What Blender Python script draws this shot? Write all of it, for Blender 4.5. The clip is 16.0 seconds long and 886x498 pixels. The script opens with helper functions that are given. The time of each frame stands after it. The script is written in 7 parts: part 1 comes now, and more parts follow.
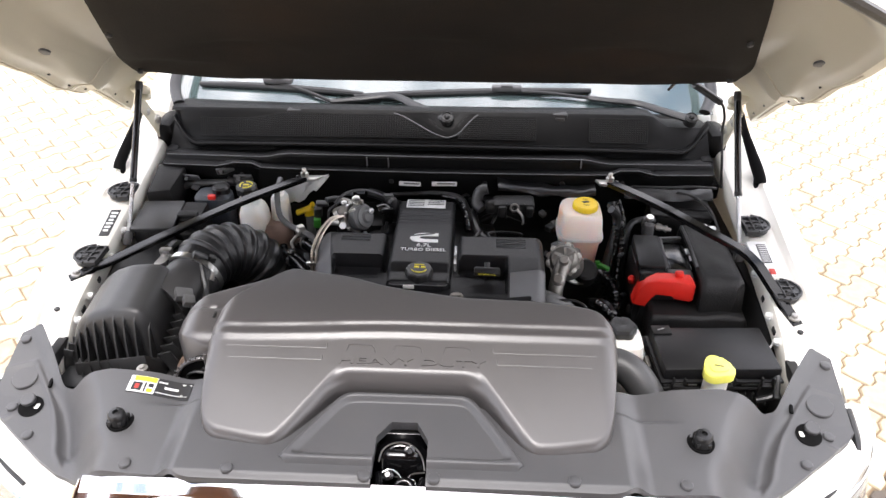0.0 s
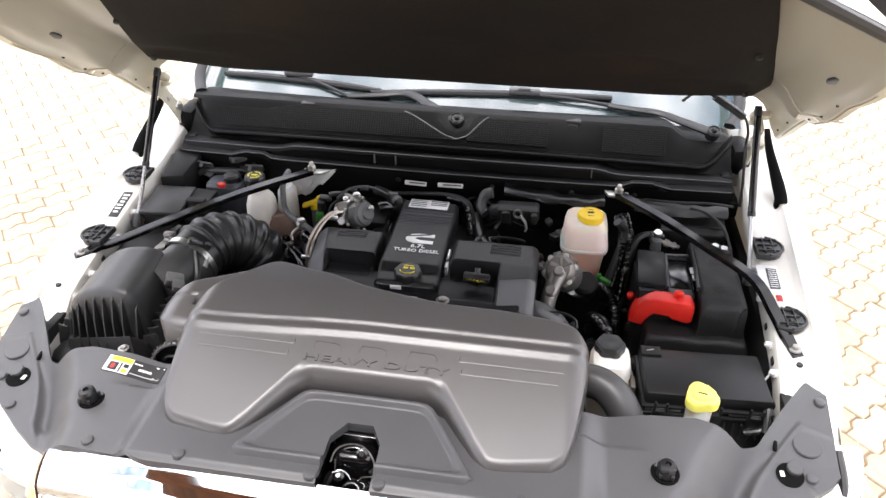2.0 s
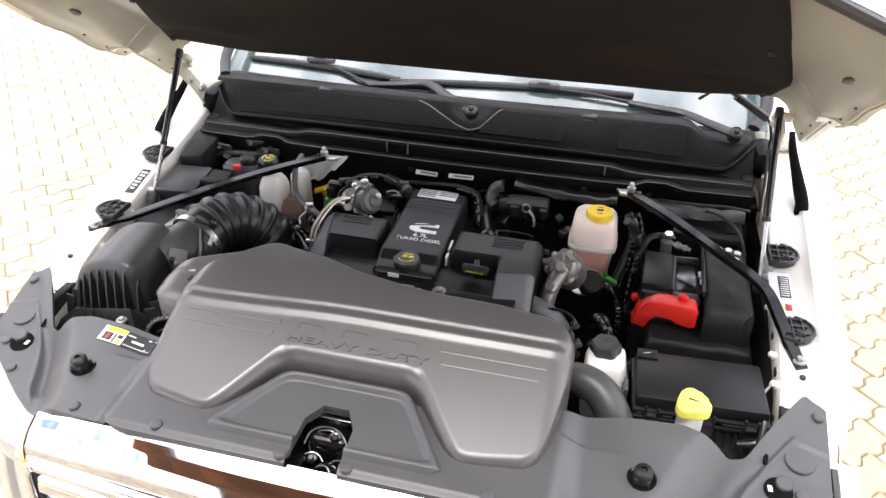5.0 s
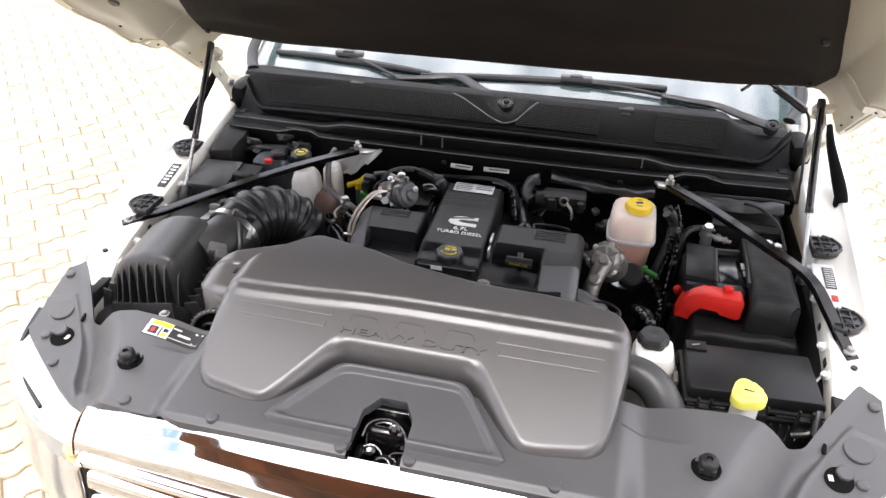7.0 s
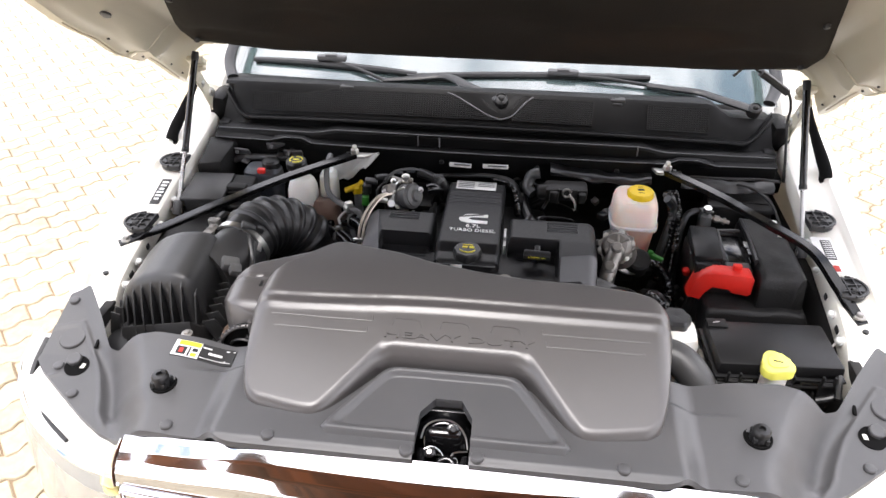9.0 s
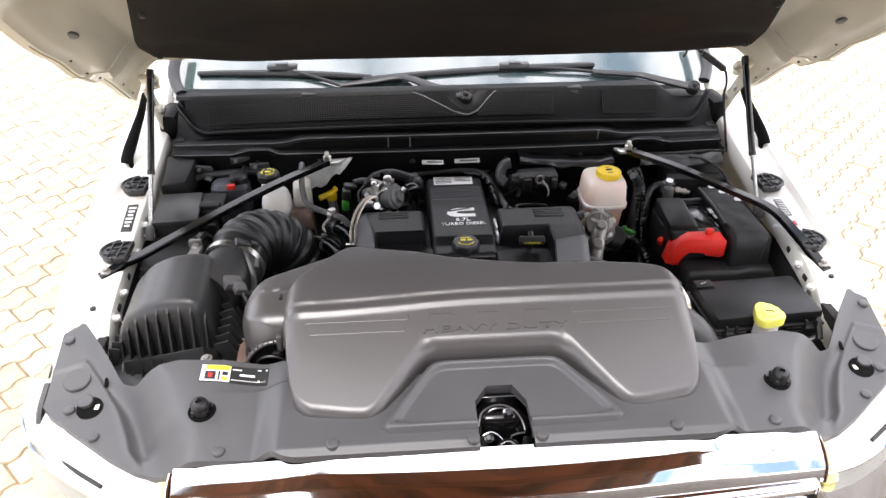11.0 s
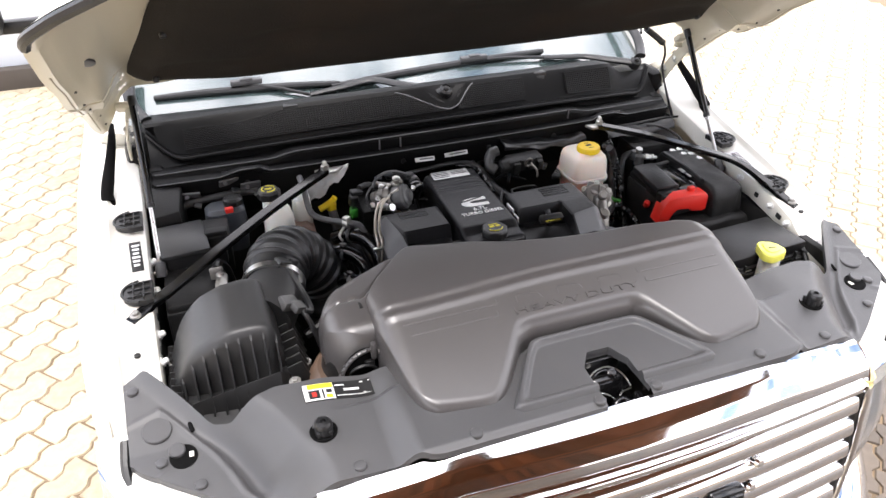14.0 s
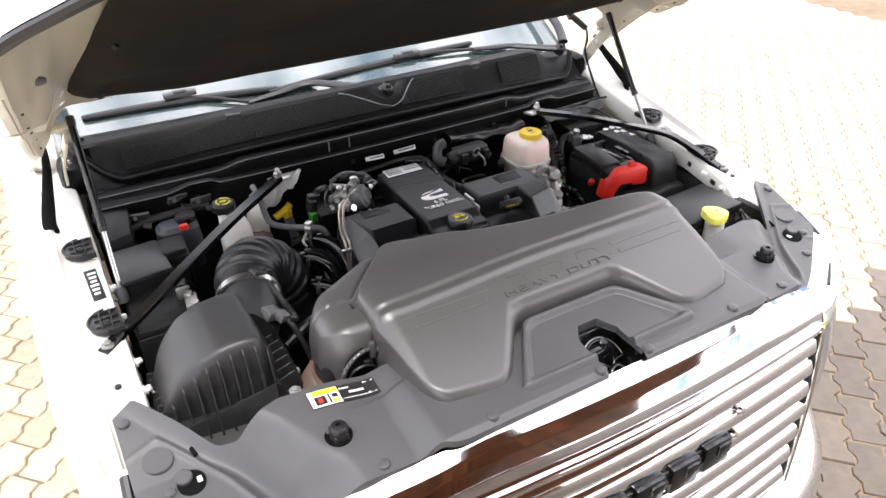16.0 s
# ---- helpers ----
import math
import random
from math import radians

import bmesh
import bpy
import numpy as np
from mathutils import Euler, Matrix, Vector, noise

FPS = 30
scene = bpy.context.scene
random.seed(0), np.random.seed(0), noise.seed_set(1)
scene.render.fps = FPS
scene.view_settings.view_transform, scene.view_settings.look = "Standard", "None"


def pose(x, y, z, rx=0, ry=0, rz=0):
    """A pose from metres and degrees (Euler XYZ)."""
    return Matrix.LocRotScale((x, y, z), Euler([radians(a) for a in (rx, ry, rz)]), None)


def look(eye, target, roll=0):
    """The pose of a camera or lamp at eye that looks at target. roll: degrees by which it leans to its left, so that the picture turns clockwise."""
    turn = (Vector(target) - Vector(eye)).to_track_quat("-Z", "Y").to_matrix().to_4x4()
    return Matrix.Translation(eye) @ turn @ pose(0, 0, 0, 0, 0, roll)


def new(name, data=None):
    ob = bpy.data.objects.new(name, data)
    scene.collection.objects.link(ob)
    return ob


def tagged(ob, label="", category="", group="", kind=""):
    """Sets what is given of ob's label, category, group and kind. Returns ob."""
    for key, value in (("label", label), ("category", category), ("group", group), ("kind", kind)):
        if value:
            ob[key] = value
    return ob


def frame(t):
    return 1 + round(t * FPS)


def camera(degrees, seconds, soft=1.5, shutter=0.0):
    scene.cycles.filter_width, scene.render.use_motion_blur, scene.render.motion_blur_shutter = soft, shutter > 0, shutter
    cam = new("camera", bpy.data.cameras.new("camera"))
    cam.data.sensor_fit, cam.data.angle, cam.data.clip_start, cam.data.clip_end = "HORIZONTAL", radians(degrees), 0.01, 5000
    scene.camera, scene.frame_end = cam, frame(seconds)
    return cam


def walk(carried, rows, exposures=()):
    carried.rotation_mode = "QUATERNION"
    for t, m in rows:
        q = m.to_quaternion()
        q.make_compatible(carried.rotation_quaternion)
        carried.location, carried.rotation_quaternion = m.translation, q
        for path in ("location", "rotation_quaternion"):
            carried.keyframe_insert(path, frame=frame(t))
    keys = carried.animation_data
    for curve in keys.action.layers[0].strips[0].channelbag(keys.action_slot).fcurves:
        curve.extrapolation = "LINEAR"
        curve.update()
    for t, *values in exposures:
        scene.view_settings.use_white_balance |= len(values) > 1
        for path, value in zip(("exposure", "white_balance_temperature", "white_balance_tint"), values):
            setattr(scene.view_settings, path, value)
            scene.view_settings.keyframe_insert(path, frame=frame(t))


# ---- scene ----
cam = camera(62.2, 16.0)
PATH = [
    (0, (0.1, -0.793, 2.045), (0.014, 0.873, 0.942), -0.1),
    (0.5, (0.145, -0.784, 2.043), (0.014, 0.879, 0.939), 0.0),
    (1, (0.182, -0.772, 2.04), (0.004, 0.886, 0.935), 0.0),
    (1.5, (0.214, -0.761, 2.04), (-0.01, 0.89, 0.933), 0.1),
    (2, (0.248, -0.754, 2.041), (-0.02, 0.89, 0.933), 0.2),
    (2.5, (0.278, -0.747, 2.043), (-0.038, 0.887, 0.933), 0.2),
    (3, (0.311, -0.738, 2.042), (-0.031, 0.889, 0.929), 0.4),
    (5.5, (0.347, -0.731, 2.012), (-0.063, 0.88, 0.901), 0.4),
    (6, (0.323, -0.741, 2.003), (-0.086, 0.872, 0.894), 0.5),
    (6.5, (0.291, -0.749, 1.999), (-0.105, 0.869, 0.892), 0.6),
    (7, (0.249, -0.757, 2.0), (-0.132, 0.864, 0.892), 0.7),
    (7.5, (0.209, -0.762, 1.997), (-0.15, 0.863, 0.889), 0.7),
    (8, (0.169, -0.77, 1.997), (-0.155, 0.862, 0.887), 0.8),
    (8.5, (0.129, -0.781, 1.995), (-0.134, 0.864, 0.888), 0.6),
    (11, (-0.155, -0.826, 1.998), (-0.018, 0.841, 0.901), 0.3),
    (11.5, (-0.206, -0.83, 1.997), (0.011, 0.83, 0.903), 0.1),
    (12, (-0.27, -0.828, 1.997), (0.013, 0.824, 0.906), 0.1),
    (12.5, (-0.344, -0.822, 1.999), (0.007, 0.817, 0.909), 0.1),
    (13, (-0.416, -0.816, 2.003), (0.009, 0.808, 0.914), 0.1),
    (13.5, (-0.488, -0.799, 2.0), (0.016, 0.803, 0.914), 0.1),
    (14, (-0.553, -0.78, 1.991), (0.025, 0.797, 0.907), -0.1),
    (14.5, (-0.608, -0.762, 1.99), (0.051, 0.784, 0.907), -0.3),
    (15, (-0.65, -0.74, 1.987), (0.086, 0.771, 0.903), -0.5),
    (15.5, (-0.68, -0.731, 1.986), (0.11, 0.754, 0.902), -0.7),
    (16, (-0.694, -0.732, 1.982), (0.14, 0.729, 0.899), -0.9),
]
walk(cam, [(t, look(eye, target, roll)) for t, eye, target, roll in PATH])

# ---- light ----
GROUND = 0.1
world = bpy.data.worlds.new("world")
scene.world = world
world.use_nodes = True
wn = world.node_tree
for n in list(wn.nodes):
    wn.nodes.remove(n)
w_out = wn.nodes.new("ShaderNodeOutputWorld")
w_bg = wn.nodes.new("ShaderNodeBackground")
sky = wn.nodes.new("ShaderNodeTexSky")
sky.sky_type = "NISHITA"
sky.sun_disc = False
SUN_EL = 72.0
sky.sun_elevation, sky.sun_rotation = radians(SUN_EL), radians(-158.0)
sky.air_density, sky.dust_density = 1.0, 1.5
w_coord = wn.nodes.new("ShaderNodeTexCoord")
w_map = wn.nodes.new("ShaderNodeMapping")
w_map.inputs["Scale"].default_value = (1.6, 1.6, 4.0)
w_noise = wn.nodes.new("ShaderNodeTexNoise")
w_noise.inputs["Scale"].default_value = 2.6
w_noise.inputs["Detail"].default_value = 7.0
w_noise.inputs["Roughness"].default_value = 0.6
w_ramp = wn.nodes.new("ShaderNodeValToRGB")
w_ramp.color_ramp.elements[0].position = 0.38
w_ramp.color_ramp.elements[1].position = 0.57
w_mix = wn.nodes.new("ShaderNodeMix")
w_mix.data_type = "RGBA"
w_mix.inputs["B"].default_value = (16.7, 16.1, 16.8, 1)
wn.links.new(w_coord.outputs["Generated"], w_map.inputs["Vector"])
wn.links.new(w_map.outputs["Vector"], w_noise.inputs["Vector"])
wn.links.new(w_noise.outputs["Fac"], w_ramp.inputs["Fac"])
wn.links.new(w_ramp.outputs["Color"], w_mix.inputs["Factor"])
wn.links.new(sky.outputs["Color"], w_mix.inputs["A"])
wn.links.new(w_mix.outputs["Result"], w_bg.inputs["Color"])
w_bg.inputs["Strength"].default_value = 0.13
wn.links.new(w_bg.outputs["Background"], w_out.inputs["Surface"])

sun = new("sun", bpy.data.lights.new("sun", "SUN"))
sun.data.energy, sun.data.angle, sun.data.color = 1.3, radians(16.0), (1.0, 0.95, 0.92)
SUN_DIR = Vector((-0.12, -0.30, 1.0))
sun.matrix_world = look(SUN_DIR * 10, (0, 0, 0))
scene.view_settings.exposure = 1.17


# ---- materials ----
def mat(name, color, rough=0.5, metal=0.0, var=0.12, scale=40.0, bump=0.0, bump_scale=400.0, coat=0.0,
        rough_var=0.08, dirt=0.0, dirt_color=(0.2, 0.17, 0.13), random_tint=0.0, spec=0.5):
    """A surface with colour and gloss varied at two scales, fine relief and some dust."""
    m = bpy.data.materials.new(name)
    m.use_nodes = True
    nt = m.node_tree
    bsdf = nt.nodes["Principled BSDF"]
    tc = nt.nodes.new("ShaderNodeTexCoord")
    n1 = nt.nodes.new("ShaderNodeTexNoise")
    n1.inputs["Scale"].default_value = scale
    n1.inputs["Detail"].default_value = 6
    n2 = nt.nodes.new("ShaderNodeTexNoise")
    n2.inputs["Scale"].default_value = scale * 0.12
    n2.inputs["Detail"].default_value = 4
    for n in (n1, n2):
        nt.links.new(tc.outputs["Object"], n.inputs["Vector"])
    add = nt.nodes.new("ShaderNodeMath")
    add.operation = "ADD"
    nt.links.new(n1.outputs["Fac"], add.inputs[0])
    nt.links.new(n2.outputs["Fac"], add.inputs[1])
    rng = nt.nodes.new("ShaderNodeMapRange")
    rng.inputs["From Min"].default_value, rng.inputs["From Max"].default_value = 0.6, 1.4
    rng.inputs["To Min"].default_value, rng.inputs["To Max"].default_value = 1 - var, 1 + var
    nt.links.new(add.outputs[0], rng.inputs["Value"])
    mul = nt.nodes.new("ShaderNodeMix")
    mul.data_type, mul.blend_type = "RGBA", "MULTIPLY"
    mul.inputs["Factor"].default_value = 1.0
    mul.inputs["A"].default_value = (*color, 1)
    nt.links.new(rng.outputs["Result"], mul.inputs["B"])
    last = mul.outputs["Result"]
    if random_tint:
        oi = nt.nodes.new("ShaderNodeObjectInfo")
        geo = nt.nodes.new("ShaderNodeNewGeometry")
        sm = nt.nodes.new("ShaderNodeMath")
        sm.operation = "ADD"
        nt.links.new(oi.outputs["Random"], sm.inputs[0])
        nt.links.new(geo.outputs["Random Per Island"], sm.inputs[1])
        fr = nt.nodes.new("ShaderNodeMath")
        fr.operation = "FRACT"
        nt.links.new(sm.outputs[0], fr.inputs[0])
        r2 = nt.nodes.new("ShaderNodeMapRange")
        r2.inputs["To Min"].default_value, r2.inputs["To Max"].default_value = 1 - random_tint, 1 + random_tint
        nt.links.new(fr.outputs[0], r2.inputs["Value"])
        m2 = nt.nodes.new("ShaderNodeMix")
        m2.data_type, m2.blend_type = "RGBA", "MULTIPLY"
        m2.inputs["Factor"].default_value = 1.0
        nt.links.new(last, m2.inputs["A"])
        nt.links.new(r2.outputs["Result"], m2.inputs["B"])
        last = m2.outputs["Result"]
    if dirt:
        n3 = nt.nodes.new("ShaderNodeTexNoise")
        n3.inputs["Scale"].default_value = scale * 0.35
        n3.inputs["Detail"].default_value = 9
        n3.inputs["Roughness"].default_value = 0.7
        nt.links.new(tc.outputs["Object"], n3.inputs["Vector"])
        rp = nt.nodes.new("ShaderNodeValToRGB")
        rp.color_ramp.elements[0].position, rp.color_ramp.elements[1].position = 0.5, 0.75
        rp.color_ramp.elements[1].color = (dirt, dirt, dirt, 1)
        nt.links.new(n3.outputs["Fac"], rp.inputs["Fac"])
        m3 = nt.nodes.new("ShaderNodeMix")
        m3.data_type = "RGBA"
        m3.inputs["B"].default_value = (*dirt_color, 1)
        nt.links.new(rp.outputs["Color"], m3.inputs["Factor"])
        nt.links.new(last, m3.inputs["A"])
        last = m3.outputs["Result"]
    nt.links.new(last, bsdf.inputs["Base Color"])
    rr = nt.nodes.new("ShaderNodeMapRange")
    rr.inputs["To Min"].default_value, rr.inputs["To Max"].default_value = max(0.02, rough - rough_var), min(1, rough + rough_var)
    nt.links.new(n2.outputs["Fac"], rr.inputs["Value"])
    nt.links.new(rr.outputs["Result"], bsdf.inputs["Roughness"])
    bsdf.inputs["Metallic"].default_value = metal
    bsdf.inputs["Coat Weight"].default_value = coat
    bsdf.inputs["Coat Roughness"].default_value = 0.05
    bsdf.inputs["Specular IOR Level"].default_value = spec
    if bump:
        nb = nt.nodes.new("ShaderNodeTexNoise")
        nb.inputs["Scale"].default_value = bump_scale
        nb.inputs["Detail"].default_value = 3
        nt.links.new(tc.outputs["Object"], nb.inputs["Vector"])
        bp = nt.nodes.new("ShaderNodeBump")
        bp.inputs["Strength"].default_value = bump
        bp.inputs["Distance"].default_value = 0.001
        nt.links.new(nb.outputs["Fac"], bp.inputs["Height"])
        nt.links.new(bp.outputs["Normal"], bsdf.inputs["Normal"])
    return m


M = {}
M["panel"] = mat("grey_plastic", (0.070, 0.0695, 0.0715), 0.42, bump=0.25, bump_scale=900, var=0.08, scale=12, dirt=0.06)
M["cover"] = mat("satin_plastic", (0.065, 0.0605, 0.0595), 0.34, spec=0.75, rough_var=0.10, bump=0.15, bump_scale=1200, var=0.07, scale=9, dirt=0.04)
M["black"] = mat("black_plastic", (0.0150, 0.0150, 0.0152), 0.36, spec=0.45, bump=0.3, bump_scale=700, var=0.15, scale=25, dirt=0.05, dirt_color=(0.06, 0.055, 0.05))
M["airbox"] = mat("grey_black_plastic", (0.028, 0.028, 0.0285), 0.38, spec=0.45, bump=0.3, bump_scale=700, var=0.12, scale=22, dirt=0.05, dirt_color=(0.06, 0.055, 0.05))
M["matte"] = mat("matte_black_plastic", (0.012, 0.0118, 0.0118), 0.5, spec=0.28, bump=0.9, bump_scale=260, var=0.15, scale=20, dirt=0.04, dirt_color=(0.07, 0.065, 0.06))
M["mesh"] = mat("mesh_plastic", (0.013, 0.013, 0.0135), 0.45, var=0.1, spec=0.3)
# near-black that paints the shade in openings; the fender trim wears it too
M["dull_black"] = mat("shade_and_trim_black", (0.006, 0.006, 0.006), 0.8, var=0.2, spec=0.05)
M["brace"] = mat("black_coated_steel", (0.004, 0.004, 0.0043), 0.15, spec=0.32, var=0.2, scale=30, rough_var=0.1, dirt=0.05, dirt_color=(0.05, 0.045, 0.04))
M["cowl"] = mat("weathered_black_plastic", (0.0042, 0.0042, 0.0044), 0.40, spec=0.14, bump=0.4, bump_scale=700, var=0.2, scale=18, dirt=0.03, dirt_color=(0.05, 0.047, 0.043))
M["engine_plastic"] = mat("engine_cover_plastic", (0.0105, 0.0104, 0.0112), 0.38, spec=0.28, bump=0.3, bump_scale=900, var=0.1, scale=20)
M["engine_grey"] = mat("engine_cover_grey", (0.085, 0.085, 0.089), 0.45, bump=0.3, bump_scale=900, var=0.08, scale=20)
M["gloss"] = mat("black_painted_steel", (0.004, 0.004, 0.0045), 0.18, spec=0.6, var=0.1, coat=0.1, rough_var=0.05)
M["rubber"] = mat("rubber", (0.0140, 0.0140, 0.0145), 0.34, bump=0.3, bump_scale=300, var=0.2, dirt=0.08, dirt_color=(0.05, 0.047, 0.043))
M["dark"] = mat("dark_metal", (0.0115, 0.0110, 0.0105), 0.5, 0.0, spec=0.34, var=0.4, scale=30, bump=0.5, bump_scale=120, dirt=0.05, dirt_color=(0.035, 0.03, 0.025))
M["paint"] = mat("white_paint", (0.80, 0.78, 0.71), 0.3, var=0.02, scale=6, coat=0.6, rough_var=0.04)
# the white paint again, its shade under the hood mixed in as cream
M["shaded_hood_paint"] = mat("shaded_inner_paint", (0.62, 0.58, 0.46), 0.38, var=0.04, scale=6, coat=0.3, rough_var=0.05, dirt=0.08, dirt_color=(0.45, 0.38, 0.26))
M["chrome"] = mat("chrome", (0.86, 0.86, 0.87), 0.05, 1.0, var=0.01, rough_var=0.02)
M["steel"] = mat("bright_steel", (0.55, 0.55, 0.54), 0.28, 1.0, var=0.12, scale=60, dirt=0.08)
M["alu"] = mat("cast_aluminium", (0.23, 0.217, 0.20), 0.44, 0.8, var=0.18, scale=60, bump=0.5, bump_scale=500, dirt=0.15, dirt_color=(0.12, 0.1, 0.08))
M["zinc"] = mat("zinc_plate", (0.46, 0.45, 0.42), 0.34, 0.85, var=0.1, scale=40)
M["felt"] = mat("hood_liner_felt", (0.019, 0.016, 0.013), 0.9, bump=0.8, bump_scale=260, var=0.25, scale=7, dirt=0.45, dirt_color=(0.05, 0.030, 0.018), spec=0.25)
M["red"] = mat("red_plastic", (0.66, 0.02, 0.012), 0.4, bump=0.2, bump_scale=600, var=0.08)
M["yellow"] = mat("yellow_plastic", (0.80, 0.55, 0.01), 0.38, bump=0.1, var=0.06)
M["lime"] = mat("pale_yellow_plastic", (0.90, 0.86, 0.16), 0.42, bump=0.1, var=0.06)
M["amber"] = mat("pale_yellow_lamp", (0.85, 0.72, 0.30), 0.25, var=0.05, coat=0.5)
M["green"] = mat("green_plastic", (0.035, 0.22, 0.025), 0.4, var=0.08)
M["white"] = mat("white_print", (0.80, 0.80, 0.78), 0.5, var=0.04)
# black for print, and for shade painted into holes, slots and gaps
M["ink"] = mat("print_and_shade_black", (0.012, 0.012, 0.012), 0.5, var=0.05)
M["yellow_ink"] = mat("yellow_print", (0.72, 0.62, 0.03), 0.5, var=0.05)
M["red_ink"] = mat("red_print", (0.45, 0.03, 0.02), 0.5, var=0.05)
M["silver"] = mat("silver_label", (0.55, 0.55, 0.54), 0.35, 0.3, var=0.06)
M["grime"] = mat("underbody_black", (0.016, 0.0155, 0.015), 0.7, var=0.3, scale=14, bump=0.5, bump_scale=80)
M["blue_plastic"] = mat("dull_blue_plastic", (0.060, 0.066, 0.076), 0.4, bump=0.2, var=0.15, scale=30)
M["gold"] = mat("yellow_passivated_steel", (0.48, 0.43, 0.37), 0.35, 0.85, var=0.25, scale=70, bump=0.4, bump_scale=300)
M["clay"] = mat("weathered_grey_casting", (0.11, 0.11, 0.11), 0.5, 0.3, bump=0.5, bump_scale=300, var=0.2, scale=50)
M["beige"] = mat("brown_rubber", (0.13, 0.085, 0.06), 0.45, bump=0.3, var=0.2, scale=40)
M["sealer"] = mat("seam_sealer", (0.46, 0.41, 0.31), 0.6, var=0.1, bump=0.5, bump_scale=200)
M["terminal"] = mat("lead_terminal", (0.36, 0.35, 0.33), 0.45, 0.7, var=0.2, scale=90, bump=0.5, bump_scale=300)
M["stained"] = mat("stained_milky_plastic", (0.30, 0.20, 0.155), 0.4, var=0.35, scale=26, bump=0.2, dirt=0.4, dirt_color=(0.12, 0.05, 0.035))
M["hose"] = mat("grey_hose", (0.05, 0.05, 0.051), 0.42, bump=0.3, bump_scale=300, var=0.12)
M["paver"] = mat("concrete_paver", (0.47, 0.405, 0.29), 0.85, bump=0.9, bump_scale=160, var=0.24, scale=22, random_tint=0.14, dirt=0.45, dirt_color=(0.26, 0.18, 0.1))
# wet pavers at right; also colours the roof's shade into the front apron
M["damp_shaded"] = mat("damp_shaded_paver", (0.115, 0.090, 0.066), 0.48, bump=0.9, bump_scale=160, var=0.28, scale=22, random_tint=0.22, dirt=0.45, dirt_color=(0.12, 0.085, 0.05))
M["sand"] = mat("joint_sand", (0.22, 0.16, 0.10), 0.95, bump=0.8, bump_scale=90, var=0.3, scale=9)
M["wall"] = mat("plastered_wall", (0.60, 0.63, 0.68), 0.8, bump=0.4, bump_scale=40, var=0.08, scale=3)
M["timber"] = mat("brown_timber", (0.12, 0.040, 0.015), 0.5, bump=0.3, bump_scale=60, var=0.5, scale=2.2, random_tint=0.85)
M["plinth"] = mat("dark_stone", (0.06, 0.05, 0.042), 0.8, bump=0.5, bump_scale=30, var=0.2, scale=4)


def clear(name, color, rough, transmission, ior=1.45, alpha_mix=0.0):
    m = mat(name, color, rough, var=0.03, scale=15)
    b = m.node_tree.nodes["Principled BSDF"]
    b.inputs["Transmission Weight"].default_value = transmission
    b.inputs["IOR"].default_value = ior
    return m


M["glass"] = clear("windscreen_glass", (0.10, 0.14, 0.14), 0.02, 0.3, 1.9)
M["glass"].node_tree.nodes["Principled BSDF"].inputs["Specular IOR Level"].default_value = 1.0
M["lens"] = clear("headlight_lens", (0.92, 0.94, 0.95), 0.03, 0.85, 1.5)


def milky(name, color, sss):
    m = mat(name, color, 0.36, var=0.05, scale=10)
    b = m.node_tree.nodes["Principled BSDF"]
    b.inputs["Subsurface Weight"].default_value = 0.8
    b.inputs["Subsurface Radius"].default_value = sss
    b.inputs["Subsurface Scale"].default_value = 0.03
    return m


M["bottle"] = milky("milky_plastic", (0.80, 0.68, 0.60), (1.0, 0.6, 0.45))
M["coolant"] = milky("coolant_behind_plastic", (0.72, 0.45, 0.36), (1.0, 0.4, 0.25))
M["bottle_white"] = milky("white_milky_plastic", (0.82, 0.80, 0.74), (1.0, 0.9, 0.8))


# ---- mesh helpers ----
def finish(bm, name, material, parent=None, label="", angle=35.0, smooth=True):
    bmesh.ops.recalc_face_normals(bm, faces=bm.faces)
    me = bpy.data.meshes.new(name)
    bm.to_mesh(me)
    bm.free()
    if smooth:
        me.shade_smooth()
        me.set_sharp_from_angle(angle=radians(angle))
    mats = material if isinstance(material, (list, tuple)) else [material]
    for mm in mats:
        me.materials.append(mm)
    ob = new(name, me)
    if parent is not None:
        ob.parent = parent
        ob.matrix_parent_inverse = parent.matrix_world.inverted()
    if label:
        ob["label"] = label
    return ob


def part(name, bm, material, parent, label="", angle=35.0, smooth=True):
    return finish(bm, name, material, parent, label, angle, smooth)


def thing(name, label, category, at=(0, 0, 0), group="", kind=""):
    ob = new(name)
    ob.empty_display_size = 0.02
    ob.location = at
    bpy.context.view_layer.update()
    return tagged(ob, label, category, group, kind)


def join(*bms):
    out = bmesh.new()
    for b in bms:
        me = bpy.data.meshes.new("tmp")
        b.to_mesh(me)
        b.free()
        out.from_mesh(me)
        bpy.data.meshes.remove(me)
    return out


def box(cx, cy, cz, sx, sy, sz, bevel=0.003, seg=2, rot=None, taper=1.0):
    bm = bmesh.new()
    bmesh.ops.create_cube(bm, size=1.0)
    for v in bm.verts:
        k = taper if v.co.z > 0 else 1.0
        v.co = Vector((v.co.x * sx * k, v.co.y * sy * k, v.co.z * sz))
    if bevel > 0:
        bmesh.ops.bevel(bm, geom=list(bm.edges), offset=min(bevel, 0.45 * min(sx, sy, sz)), segments=seg, profile=0.5, affect="EDGES")
    m = Matrix.Translation((cx, cy, cz))
    if rot is not None:
        m = m @ Euler([radians(a) for a in rot]).to_matrix().to_4x4()
    bm.transform(m)
    return bm


def basis(d):
    d = Vector(d).normalized()
    up = Vector((0, 0, 1)) if abs(d.z) < 0.9 else Vector((0, 1, 0))
    x = d.cross(up).normalized()
    return d, x, x.cross(d).normalized()


